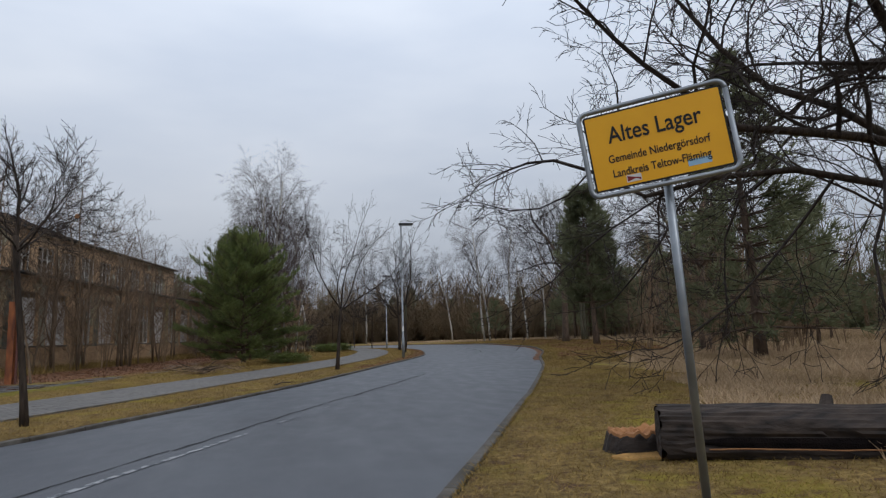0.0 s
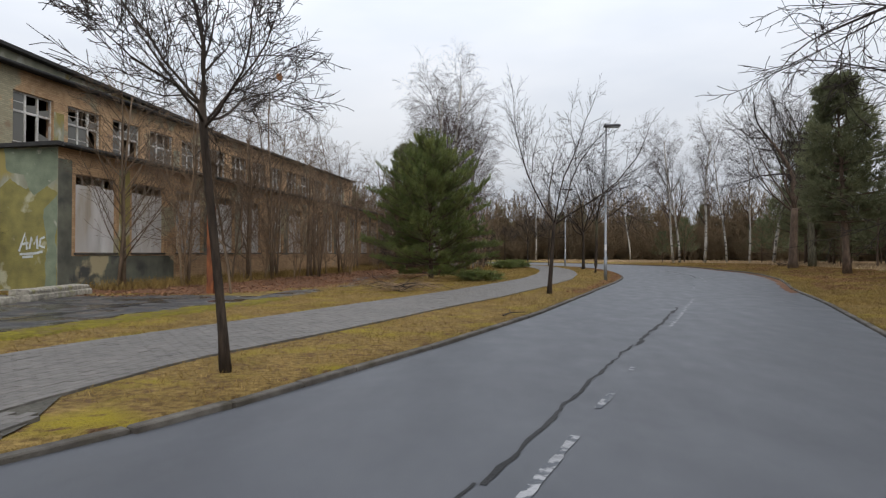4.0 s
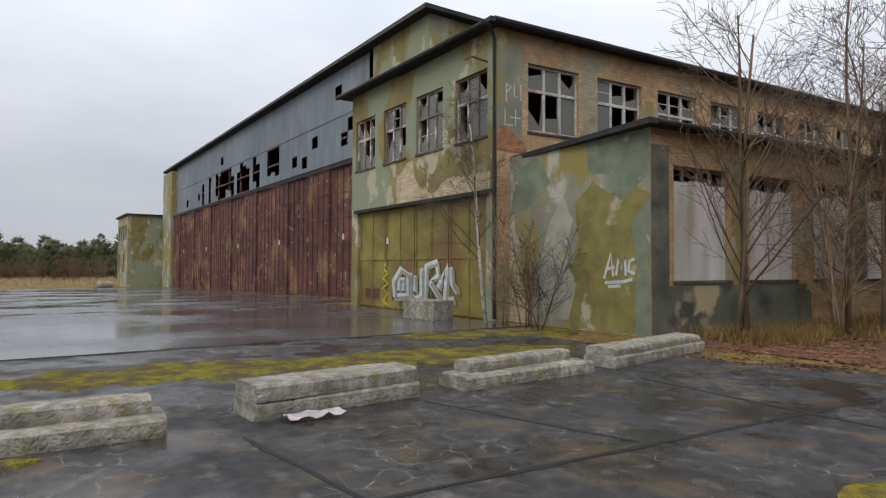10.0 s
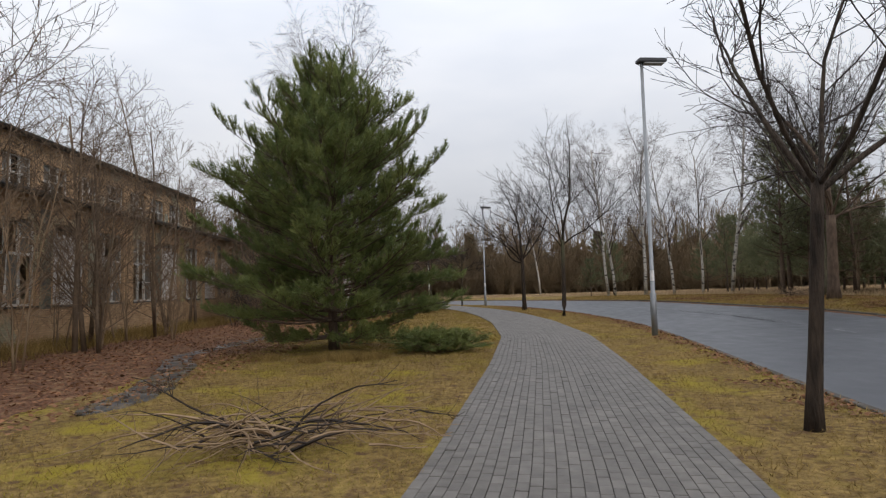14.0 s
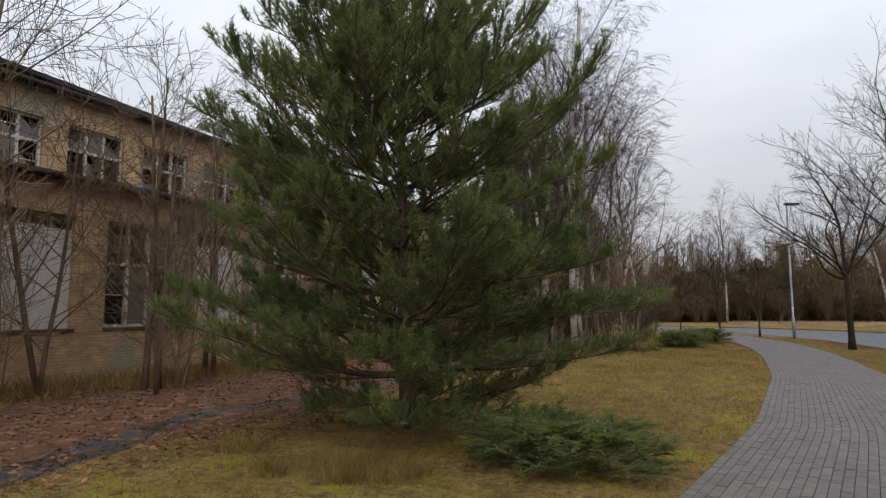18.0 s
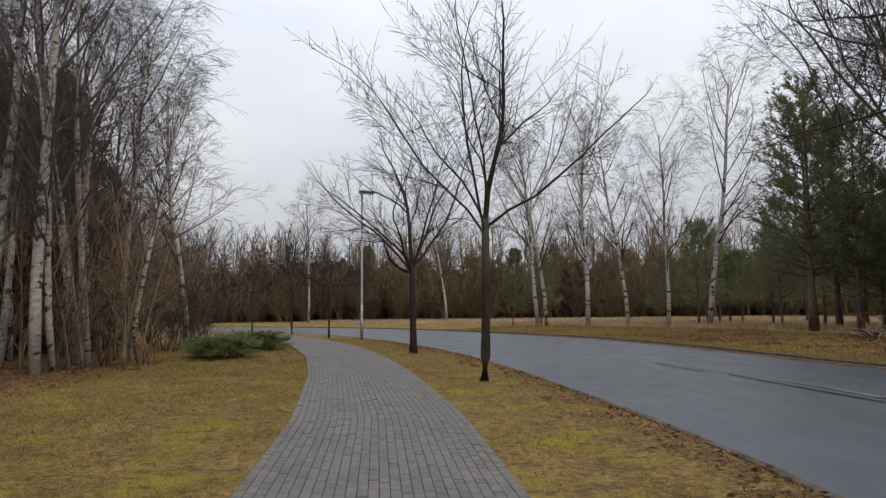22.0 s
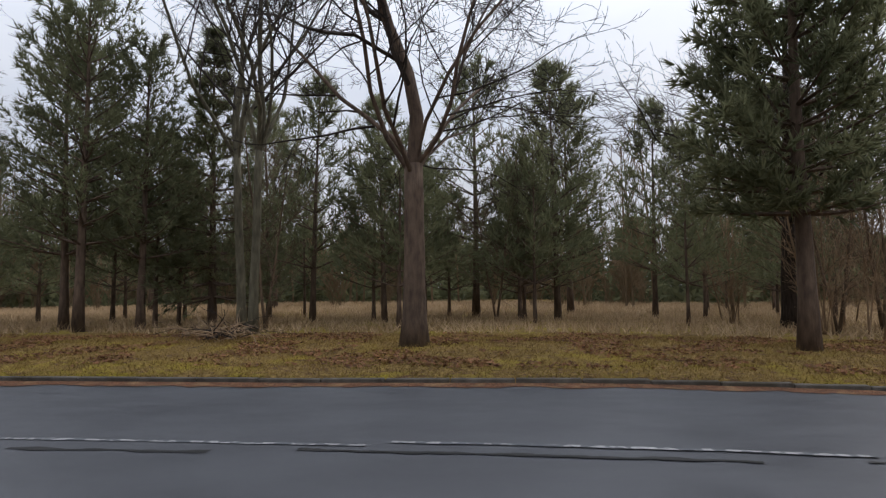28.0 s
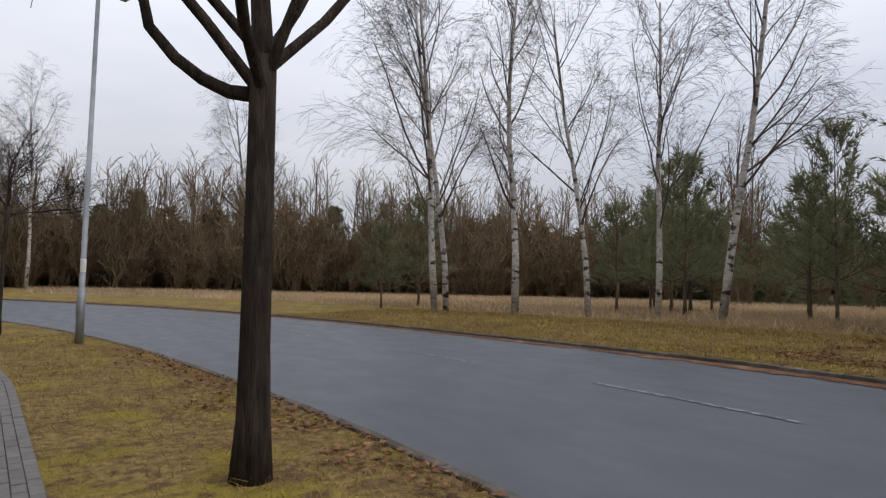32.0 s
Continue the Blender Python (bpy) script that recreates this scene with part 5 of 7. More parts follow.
def branch(rng, geos, p, d, length, r0, depth, cfg):
    """One limb and all that grows from it. geos: (wood, twigs)."""
    n = cfg.get("segs", (6, 5, 4, 3, 2, 2))[min(depth, 2 if "segs" in cfg else 5)]
    pts, end = bent(rng, p, d, length, n, cfg["wobble"] * (0.6 if depth == 0 else 1), cfg["lift"][min(depth, len(cfg["lift"]) - 1)])
    last = depth >= cfg["depth"]
    tip = r0 * (0.25 if last else cfg["taper"])
    radii = [max(cfg["min_r"], r0 + (tip - r0) * i / n) for i in range(n + 1)]
    geos[0 if depth <= cfg["wood"] else 1].tube(pts, radii, cfg.get("sides", (8, 6, 4, 3, 3, 3)[min(depth, 5)]), cap=depth == 0)
    if last:
        return
    kids = cfg["kids"][min(depth, len(cfg["kids"]) - 1)]
    lo = cfg["from"][min(depth, len(cfg["from"]) - 1)]
    for k in range(kids):
        t = lo + (1 - lo) * (k + rng.random()) / kids
        i = min(int(t * n), n - 1)
        f = t * n - i
        q = pts[i].lerp(pts[i + 1], f)
        dd = (pts[i + 1] - pts[i]).normalized()
        rr = (radii[i] + (radii[i + 1] - radii[i]) * f) * cfg["thin"] * rng.uniform(0.75, 1.05)
        ln = length * cfg["short"][min(depth, len(cfg["short"]) - 1)] * (1.15 - 0.5 * t) * rng.uniform(0.7, 1.25)
        branch(rng, geos, q, side_dir(rng, dd, cfg["angle"][min(depth, len(cfg["angle"]) - 1)] * rng.uniform(0.7, 1.25)), ln, rr, depth + 1, cfg)
    if cfg.get("leader") and depth < cfg["depth"]:
        branch(rng, geos, pts[-1], end, length * 0.45, radii[-1], depth + 1, cfg)


STREET = dict(wobble=0.23, lift=(0.0, 0.06, 0.05, 0.02, 0), depth=4, wood=1, taper=0.5, min_r=0.0038, kids=(0, 7, 6, 5), **{"from": (0.9, 0.3, 0.2, 0.2)}, thin=0.52, short=(1, 0.55, 0.5, 0.5), angle=(0.9, 0.75, 0.7, 0.7), leader=True)
BIG = dict(wobble=0.3, lift=(0.0, 0.05, 0.04, 0.02, 0, 0), depth=5, wood=1, taper=0.5, min_r=0.0055, kids=(0, 5, 4, 4, 3), **{"from": (0.5, 0.25, 0.2, 0.2, 0.2)}, thin=0.56, short=(1, 0.62, 0.55, 0.5, 0.5), angle=(0.9, 0.8, 0.8, 0.75, 0.7), leader=True)
BIRCH = dict(wobble=0.14, lift=(0.02, 0.10, -0.05, -0.16, -0.2), depth=4, wood=0, taper=0.35, min_r=0.004, kids=(17, 7, 6, 3), **{"from": (0.28, 0.2, 0.15, 0.1)}, thin=0.44, short=(0.34, 0.5, 0.65, 0.7), angle=(0.65, 0.6, 0.6, 0.5))
THICKET = dict(segs=(7, 3, 2), wobble=0.15, lift=(0.035, 0.05, 0.03, 0), depth=2, wood=0, taper=0.35, min_r=0.0055, kids=(12, 5), **{"from": (0.12, 0.15)}, thin=0.45, short=(0.32, 0.5), angle=(0.75, 0.75))
FARTREE = dict(segs=(5, 2, 1), sides=3, wobble=0.06, lift=(0.02, 0.08, 0.02, 0), depth=2, wood=-1, taper=0.4, min_r=0.022, kids=(15, 5), **{"from": (0.15, 0.15)}, thin=0.42, short=(0.3, 0.5), angle=(0.6, 0.6))


def street_tree(seed, height, fork, r, limbs=5, spread=0.75, tall=True, cfg=STREET, reach=(0.5, 0.68), limb_r=(0.42, 0.56)):
    """The trunk, its main limbs one by one, and the twigs."""
    rng = random.Random(seed)
    trunk, arms, twigs = Geo(), [], Geo()
    pts, d = bent(rng, Vector((0, 0, -0.1)), Vector((rng.uniform(-0.03, 0.03), rng.uniform(-0.03, 0.03), 1)), fork + 0.1, 6, 0.025, 0.0)
    trunk.tube(pts, [r * 1.5, r * 1.12, r, r * 0.96, r * 0.92, r * 0.9, r * 0.86], 12)
    for k in range(limbs):
        a = 2 * math.pi * (k + rng.uniform(-0.25, 0.25)) / limbs
        s = spread * rng.uniform(0.7, 1.2)
        dd = Vector((math.cos(a) * math.sin(s), math.sin(a) * math.sin(s), math.cos(s)))
        arm = Geo()
        branch(rng, (arm, twigs), pts[-1] - d * (0.3 * rng.random() * fork * 0.35), dd, (height - fork) * rng.uniform(*reach), r * rng.uniform(*limb_r), 1, cfg)
        arms.append(arm)
    if tall:
        arm = Geo()
        branch(rng, (arm, twigs), pts[-1] - d * 0.05, d, (height - fork) * 0.62, r * 0.72, 1, cfg)
        arms.append(arm)
    return trunk, arms, twigs


def planted(name, made, label, category, bark, twig, m, group=""):
    t = thing(name, label, category, m, group)
    part("trunk", made[0], bark, t, smooth=True)
    for a in made[1]:
        part("limb", a, bark, t, smooth=True)
    tagged(part("crown", made[2], twig, t), kind="stuff")
    return t


VERGE = "street trees in the verge"
ta = planted("street_tree", street_tree(3, 5.0, 3.1, 0.052, 7, 1.12, True, reach=(0.7, 1.0), limb_r=(0.28, 0.4)), "young bare street tree with a pruned dark trunk", "tree", M_BARK, M_TWIG, pose(12.24, -13.05, 0, 1, -2.5, 20), VERGE)
planted("street_tree", street_tree(8, 6.9, 2.5, 0.07, 5, 0.85, False, reach=(0.55, 0.75)), "bare street tree forking low into crooked limbs", "tree", M_BARK, M_TWIG, pose(16.9, 1.6, 0, 0, 0, 200), VERGE)
tc = planted("street_tree", street_tree(15, 9.6, 3.7, 0.1, 6, 0.72, True, limb_r=(0.28, 0.4)), "bare street tree with rising limbs", "tree", M_BARK, M_TWIG, pose(21.70, 25.53, 0, 0, 0, 40), VERGE)
td = planted("street_tree", street_tree(21, 9.2, 3.3, 0.12, 6, 0.8, True, limb_r=(0.34, 0.46)), "bare street tree with a rounded crown and a lopped limb", "tree", M_BARK, M_TWIG, pose(21.93, 34.6, 0, 0, 0, 120), VERGE)
low_limb = [Matrix.Rotation(radians(-120), 3, "Z") @ Vector((-0.83 * d, 0.56 * d, z)) for d, z in ((0.03, 3.0), (0.3, 3.03), (0.52, 3.13), (0.75, 3.3), (0.97, 3.55), (1.02, 3.75), (1.15, 3.98), (1.2, 4.4))]
part("limb", Geo().tube(low_limb, [0.065, 0.058, 0.052, 0.048, 0.044, 0.04, 0.03, 0.014], 9), M_BARK, td, "lopped crooked limb", smooth=True)
copy_thing(ta, pose(19.8, 48.1, 0, 0, 0, 90))
copy_thing(tc, pose(17.85, 55.2, 0, 0, 0, 200)).scale = (0.75, 0.75, 0.75)
copy_thing(ta, pose(15.05, 60.3, 0, 0, 0, 260))
copy_thing(td, pose(10, 66, 0, 0, 0, 20))
ring = np.mean([v[:] for v in ta.children[0].data.vertices[60:72] for v in (v.co,)], 0)
scar_dir = Vector((-0.5, -0.85, 0)).normalized()
scar_dir.rotate(Euler((0, 0, radians(-20))))
part("pruning_scar", Geo().tube([tuple(Vector(ring) + scar_dir * 0.03), tuple(Vector(ring) + scar_dir * 0.062)], [0.045, 0.038], 8), M_CUT, ta, "pale orange pruning scar")


def birch(seed, height, r, lean=0.05, droop=1.0):
    rng = random.Random(seed)
    wood, twigs = Geo(), Geo()
    branch(rng, (wood, twigs), Vector((0, 0, -0.1)), Vector((rng.uniform(-lean, lean), rng.uniform(-lean, lean), 1)), height, r, 0, BIRCH)
    return wood, [], twigs


def rooted(x, y, rx=0, ry=0, rz=0):
    """A place on the ground, sunk a little."""
    return pose(x, y, ground_z(x, y) - 0.03, rx, ry, rz)


FARB = "birches beyond the road"
ba = planted("birch", birch(2, 13.5, 0.14, 0.05), "bare white-barked birch leaning away from its twin", "tree", M_BIRCH, M_TWIGB, rooted(33.3, 49.8, 0, -4, 0), FARB)
bb = planted("birch", birch(9, 12.5, 0.13, 0.05), "bare white-barked birch forking above head height", "tree", M_BIRCH, M_TWIGB, rooted(34.1, 50.2, 0, 3.5, 60), FARB)
bc = planted("birch", birch(14, 14.0, 0.16, 0.08), "dark-stemmed bare birch leaning over the field grass", "tree", M_BIRCH, M_TWIGB, rooted(36.2, 48.5, 0, 7, 0), FARB)
for i, (x, y, a, tl, s) in enumerate(((37.6, 46.0, 40, 4, 0.92), (39.1, 44.1, 130, 0, 0.85), (40.8, 42.7, 220, 3, 1.0), (33, 72, 70, 0, 1.0), (20, 84, 120, 0, 1.0))):
    c = copy_thing((bb, ba, bc)[i % 3], rooted(x, y, 0, tl, a))
    c.scale = (s, s, s)
    tagged(c, "bare white-barked birch with hanging twigs", "tree", FARB)
for i, (x, y, a, s) in enumerate(((9.5, 31.6, 15, 1.05), (11.1, 33.6, 100, 1.05), (11.6, 36.3, 200, 0.95), (11.0, 30.5, 300, 1.12), (10.1, 38.0, 20, 1.0), (8.3, 36.2, 140, 0.9), (9.0, 47.0, 230, 0.95), (13.0, 43.0, 60, 0.9), (10.3, 29.6, 170, 0.75), (11.8, 32.2, 250, 0.8), (10.6, 34.9, 30, 0.85), (12.4, 34.6, 310, 0.7), (9.0, 33.6, 95, 0.85), (11.2, 31.2, 200, 0.65))):
    b = copy_thing((ba, bc, bb)[i % 3], pose(x, y, 0, 0, 2 if i < 8 else 8, a))
    b.scale = (s, s, s)
    tagged(b, "birch with white flaking bark beside the leafy verge", "tree", "birches by the path")
small = copy_thing(bb, pose(-4.9, -1.1, 0, 2, -3, 30))
small.scale = (0.5, 0.5, 0.5)
tagged(small, "slender young birch growing in front of the hangar door", "tree", "saplings by the hangar")


def sapling(seed, height, stems, r, cfg, spread=0.25):
    rng = random.Random(seed)
    all_stems, twigs = [], Geo()
    for _ in range(stems):
        a, s = rng.uniform(0, 6.28), rng.uniform(0.02, spread)
        base = Vector((rng.uniform(-0.25, 0.25), rng.uniform(-0.25, 0.25), -0.1))
        wood = Geo()
        branch(rng, (wood, twigs), base, Vector((math.cos(a) * s, math.sin(a) * s, 1)), height * rng.uniform(0.6, 1.05), r * rng.uniform(0.7, 1.1), 0, cfg)
        all_stems.append(wood)
    return all_stems[0], all_stems[1:], twigs


WALLTREE = dict(wobble=0.10, lift=(0.02, 0.05, 0.04, 0.02), depth=3, wood=0, taper=0.3, min_r=0.005, kids=(17, 7, 4), **{"from": (0.14, 0.15, 0.15)}, thin=0.42, short=(0.36, 0.5, 0.5), angle=(0.85, 0.75, 0.7))
sa = planted("wall_tree", sapling(4, 11.5, 2, 0.095, WALLTREE, 0.16), "bare crooked tree beside the hangar wall", "tree", M_WALLBARK, M_WALLBARK, pose(1.35, 1.6, 0), "saplings by the hangar")
sd = planted("wall_tree", sapling(5, 9.0, 2, 0.055, WALLTREE, 0.22), "slim bare tree beside the hangar wall", "tree", M_WALLBARK, M_WALLBARK, pose(2.6, 7.5, 0), "saplings by the hangar")
sb = planted("sapling", sapling(6, 4.6, 5, 0.026, THICKET, 0.35), "bare brown thicket of thin stems", "shrub", M_TWIGG, M_TWIGG, pose(1.1, 6.7, 0), "saplings by the hangar")
sc = planted("sapling", sapling(7, 6.0, 4, 0.034, THICKET, 0.28), "bare brown sapling clump", "shrub", M_TWIGG, M_TWIGG, pose(2.4, 4.0, 0), "saplings by the hangar")
se = planted("shrub", sapling(26, 5.2, 6, 0.03, dict(THICKET, wobble=0.2), 0.45), "dark brown bare shrub with crooked stems", "shrub", M_WALLBARK, M_TWIG, pose(-3.0, -0.95, 0), "saplings by the hangar")
se.scale = (0.75, 0.75, 0.62)
rs = random.Random(9)
for i in range(19):
    y = 8 + 13 * (i + rs.random()) / 10 if i < 10 else 19 + 24 * rs.random()
    x = rs.uniform(0.9, 4.6) + 0.077 * y
    o = (sb, sc, sb, sc, sd)[i % 5]
    k = rs.uniform(0.7, 1.1)
    c = copy_thing(o, pose(x, y, 0, 0, 0, rs.uniform(0, 360)))
    c.scale = (k, k, k * rs.uniform(0.85, 1.15))
for x, y, o, k in ((-3.6, -0.7, sc, 0.62), (-4.2, -1.0, sb, 0.8), (3.2, 8.5, sa, 0.95), (3.0, 12.5, sd, 1.1), (3.6, 17, sa, 0.9), (4.0, 22, sd, 1.15), (3.8, 27, sa, 0.9), (5.5, 31, sd, 1.1), (-15.6, 2.0, sb, 0.6)):
    c = copy_thing(o, pose(x, y, 0, 0, 0, rs.uniform(0, 360)))
    c.scale = (k, k, k)
for x, y, o, k in ((2.1, 4.8, sd, 1.2), (2.6, 6.2, sa, 0.85), (3.4, 10.5, sd, 1.25), (4.2, 14.5, sa, 0.95)):
    c = copy_thing(o, pose(x, y, 0, 0, 0, rs.uniform(0, 360)))
    c.scale = (k, k, k)
for i in range(60):
    y = 26 + 30 * rs.random()
    x = min(5.5 + 8 * rs.random(), path_l(y) - 2.6)
    o = (se, sc)[i % 2]
    k = rs.uniform(0.6, 1.0)
    c = copy_thing(o, pose(x, y, 0, 0, 0, rs.uniform(0, 360)))
    c.scale = (k, k, k)
    tagged(c, "bare brown shrub under the birches", "shrub", "shrubs under the birches")

for i in range(15):
    y = rs.uniform(35, 48)
    c = copy_thing((se, se, sd)[i % 3], pose(min(rs.uniform(6, 10.5), path_l(y) - 4.5), y, 0, 0, 0, rs.uniform(0, 360)))
    k = rs.uniform(1.1, 1.6) if i % 3 < 2 else 0.9
    c.scale = (k * 1.2, k * 1.2, k)
    tagged(c, "tall brown thicket among the birches", "shrub", "shrubs under the birches")

# ---- pines ----
def needles(rng, P, D, count, length, width, cone=0.5):
    """Triangular blades fanned round directions D at points P."""
    n = len(P)
    P, D = np.repeat(P, count, 0), np.repeat(D, count, 0)
    J = rng.normal(0, cone, P.shape)
    V = D + J
    V /= np.linalg.norm(V, axis=1, keepdims=True) + 1e-9
    S = np.cross(V, rng.normal(0, 1, V.shape))
    S /= np.linalg.norm(S, axis=1, keepdims=True) + 1e-9
    L = length * rng.uniform(0.7, 1.2, (len(P), 1))
    A = P + V * L * -0.05
    tri = np.stack([A - S * width / 2, A + S * width / 2, P + V * L], 1)
    return tri


def pine(seed, height, r, low, width, whorls, per, twig_n, blades, nl, nw, droop=0.0, shape=0.75, candles=False, needle=M_NEEDLE):
    rng = random.Random(seed)
    nr = np.random.default_rng(seed)
    wood, limbs = Geo(), Geo()
    pts, _ = bent(rng, Vector((0, 0, -0.1)), Vector((0, 0, 1)), height, 8, 0.025, 0.05)
    wood.tube(pts, [r * (1.25 if i == 0 else 1 - 0.93 * i / 8) for i in range(9)], 9)
    P, D = [], []
    for w in range(whorls):
        t = low + (1 - low) * (w + 0.3 * rng.random()) / whorls
        z = t * height
        q = pts[min(int(t * 8), 7)].lerp(pts[min(int(t * 8), 7) + 1], t * 8 - min(int(t * 8), 7))
        f = (1 - t) / (1 - low)
        reach = width * max(0.07, f ** shape * (1.0 if f < 0.8 else 1.0 - 0.5 * (f - 0.8))) * (rng.uniform(0.75, 1.1) if candles else rng.uniform(0.8, 1.12))
        for k in range(per):
            a = 2 * math.pi * (k + rng.random()) / per
            up = (0.12 + 0.6 * (1 - f) if candles else 0.25 + 0.75 * (1 - f)) - droop
            if candles and f > 0.85:
                up = rng.uniform(-0.06, 0.2) + 0.1 * (1 - f)
            d = Vector((math.cos(a), math.sin(a), up)).normalized()
            ln = reach * rng.uniform(0.7, 1.12)
            bp, _ = bent(rng, q, d, ln, 5, 0.09, 0.05 - 0.03 * droop)
            rr = max(0.012, r * 0.22 * (0.35 + f))
            limbs.tube(bp, [rr * (1 - 0.8 * i / 5) for i in range(6)], 4, cap=False)
            for s in range(twig_n):
                u = (0.25 + 0.75 * (s + rng.random()) / twig_n) * 5
                i = min(int(u), 4)
                base = bp[i].lerp(bp[i + 1], u - i)
                bd = (bp[i + 1] - bp[i]).normalized()
                td = side_dir(rng, bd, rng.uniform(0.35, 0.95))
                td = (td + Vector((0, 0, 0.5))).normalized()
                tl = ln * rng.uniform(0.12, 0.3) + 0.12
                tip = base + td * tl
                if nl < 0.25:
                    limbs.tube([base, tip], [0.006, 0.004], 3, cap=False)
                m = max(2, int(tl / (nl * 0.75)))
                for j in range(m):
                    P.append(base.lerp(tip, (j + 1) / m))
                    D.append(td)
            if candles and f < 0.75:
                for _ in range(3):
                    b0 = bp[-1].lerp(bp[-3], rng.random())
                    h = rng.uniform(0.3, 0.75)
                    tip = b0 + Vector((rng.uniform(-0.12, 0.12), rng.uniform(-0.12, 0.12), h))
                    limbs.tube([b0, tip], [0.01, 0.005], 3, cap=False)
                    for j in range(8):
                        P.append(b0.lerp(tip, (j + 0.5) / 8))
                        D.append((tip - b0).normalized())
            P.append(bp[-1])
            D.append((bp[-1] - bp[-2]).normalized())
    P, D = np.array([tuple(p) for p in P]), np.array([tuple(d) for d in D])
    tri = needles(nr, P, D, blades, nl, nw, 0.75 if candles else 0.5)
    return wood, limbs, fast_mesh("needles", tri, 3, needle)


def pine_thing(name, made, label, m, group="", category="tree"):
    t = thing(name, label, category, m, group)
    part("trunk", made[0], M_PINEBARK, t, smooth=True)
    tagged(part("limbwork", made[1], M_PINEBARK, t), kind="stuff")
    tagged(part("foliage", made[2], None, t), kind="stuff")
    return t


def bushy_pine(seed, height, r):
    """A young open-grown pine: whorls of limbs to the ground, side shoots that turn up and carry tufts of long needles."""
    rng, nr = random.Random(seed), np.random.default_rng(seed)
    wood, limbs = Geo(), Geo()
    pts, _ = bent(rng, Vector((0, 0, -0.1)), Vector((0, 0, 1)), height, 10, 0.03, 0.05)
    wood.tube(pts, [r * (1.25 if i == 0 else 1 - 0.9 * i / 10) for i in range(11)], 10)
    S0, S1 = [], []
    whorls = 20
    for w in range(whorls):
        t = 0.055 + 0.9 * (w + 0.6 * rng.random()) / whorls
        k = min(int(t * 10), 9)
        q = pts[k].lerp(pts[k + 1], t * 10 - k)
        reach = float(np.interp(t, [0.05, 0.14, 0.3, 0.48, 0.62, 0.76, 0.88, 1.0], [2.5, 3.0, 3.15, 3.0, 2.65, 2.05, 1.3, 0.4]))
        for b in range(9 if t < 0.8 else 6):
            a = 2 * math.pi * (b + rng.uniform(-0.4, 0.4)) / 9 + w * 0.8
            up = float(np.interp(t, [0.05, 0.2, 0.5, 0.8, 1.0], [-0.12, 0.05, 0.26, 0.6, 1.3])) + rng.uniform(-0.14, 0.14)
            ln = reach * rng.choice((0.55, 0.7, 0.85, 0.95, 1.05, 1.12)) * rng.uniform(0.92, 1.05)
            bp, _ = bent(rng, q, Vector((math.cos(a), math.sin(a), up)), ln, 6, 0.1, 0.05)
            rr = r * (0.32 - 0.2 * t)
            limbs.tube(bp, [max(0.008, rr * (1 - 0.85 * i / 6)) for i in range(7)], 5, cap=False)
            n_side = max(6, int(ln * 5.2))
            for m in range(n_side + 2):
                u = 1.0 if m >= n_side else 0.2 + 0.78 * (m + rng.random()) / n_side
                i = min(int(u * 6), 5)
                base, ax = bp[i].lerp(bp[i + 1], u * 6 - i), (bp[i + 1] - bp[i]).normalized()
                side = ax.cross(Vector((0, 0, 1))).normalized() * rng.choice((-1, 1))
                sd_ = (ax * 0.75 + side * (rng.uniform(0.3, 1.0) if m < n_side else 0.2) + Vector((0, 0, rng.uniform(-0.05, 0.35)))).normalized()
                sl = (0.24 + 0.34 * ln * (1.15 - u)) * rng.uniform(0.7, 1.25)
                tip = base + sd_ * sl
                limbs.tube([base, tip], [0.008, 0.005], 3, cap=False)
                for _ in range(7 if sl < 0.45 else 9):
                    b0 = base.lerp(tip, rng.uniform(0.1, 1.0))
                    d = (sd_ * rng.uniform(0.4, 1.0) + side * rng.uniform(-0.5, 0.5) + Vector((0, 0, rng.uniform(-0.25, 1.2) + 0.4 * t))).normalized()
                    S0.append(tuple(b0))
                    S1.append(tuple(b0 + d * rng.uniform(0.12, 0.26 + 0.2 * t)))
    A, B = np.array(S0), np.array(S1)
    n = 32
    f = nr.random((len(A), n, 1)) ** 0.7
    P = (A[:, None] * (1 - f) + B[:, None] * f).reshape(-1, 3)
    D = np.repeat(B - A, n, 0)
    D /= np.linalg.norm(D, axis=1, keepdims=True)
    return wood, limbs, fast_mesh("needles", needles(nr, P, D, 1, 0.095, 0.012, 0.6), 3, M_NEEDLE)


pine_thing("pine", bushy_pine(31, 7.0, 0.13), "bushy green pine with branches to the ground", pose(11.5, 12.3, 0))
low_geo = pine(35, 1.0, 0.03, 0.02, 1.5, 7, 8, 11, 13, 0.16, 0.02)
low_pine = pine_thing("fallen_pine_branch", low_geo, "cut green pine boughs lying on the grass", pose(14.1, 10.7, 0.0), category="branch")
low_pine.scale = (1.2, 0.85, 0.42)
c = copy_thing(low_pine, pose(15.2, 35.2, 0))
c.scale = (1.3, 1.6, 0.6)
c = copy_thing(low_pine, pose(16.2, 39.0, 0))
c.scale = (1.4, 1.6, 0.6)
PINE_AT = (33.4, 15.1)
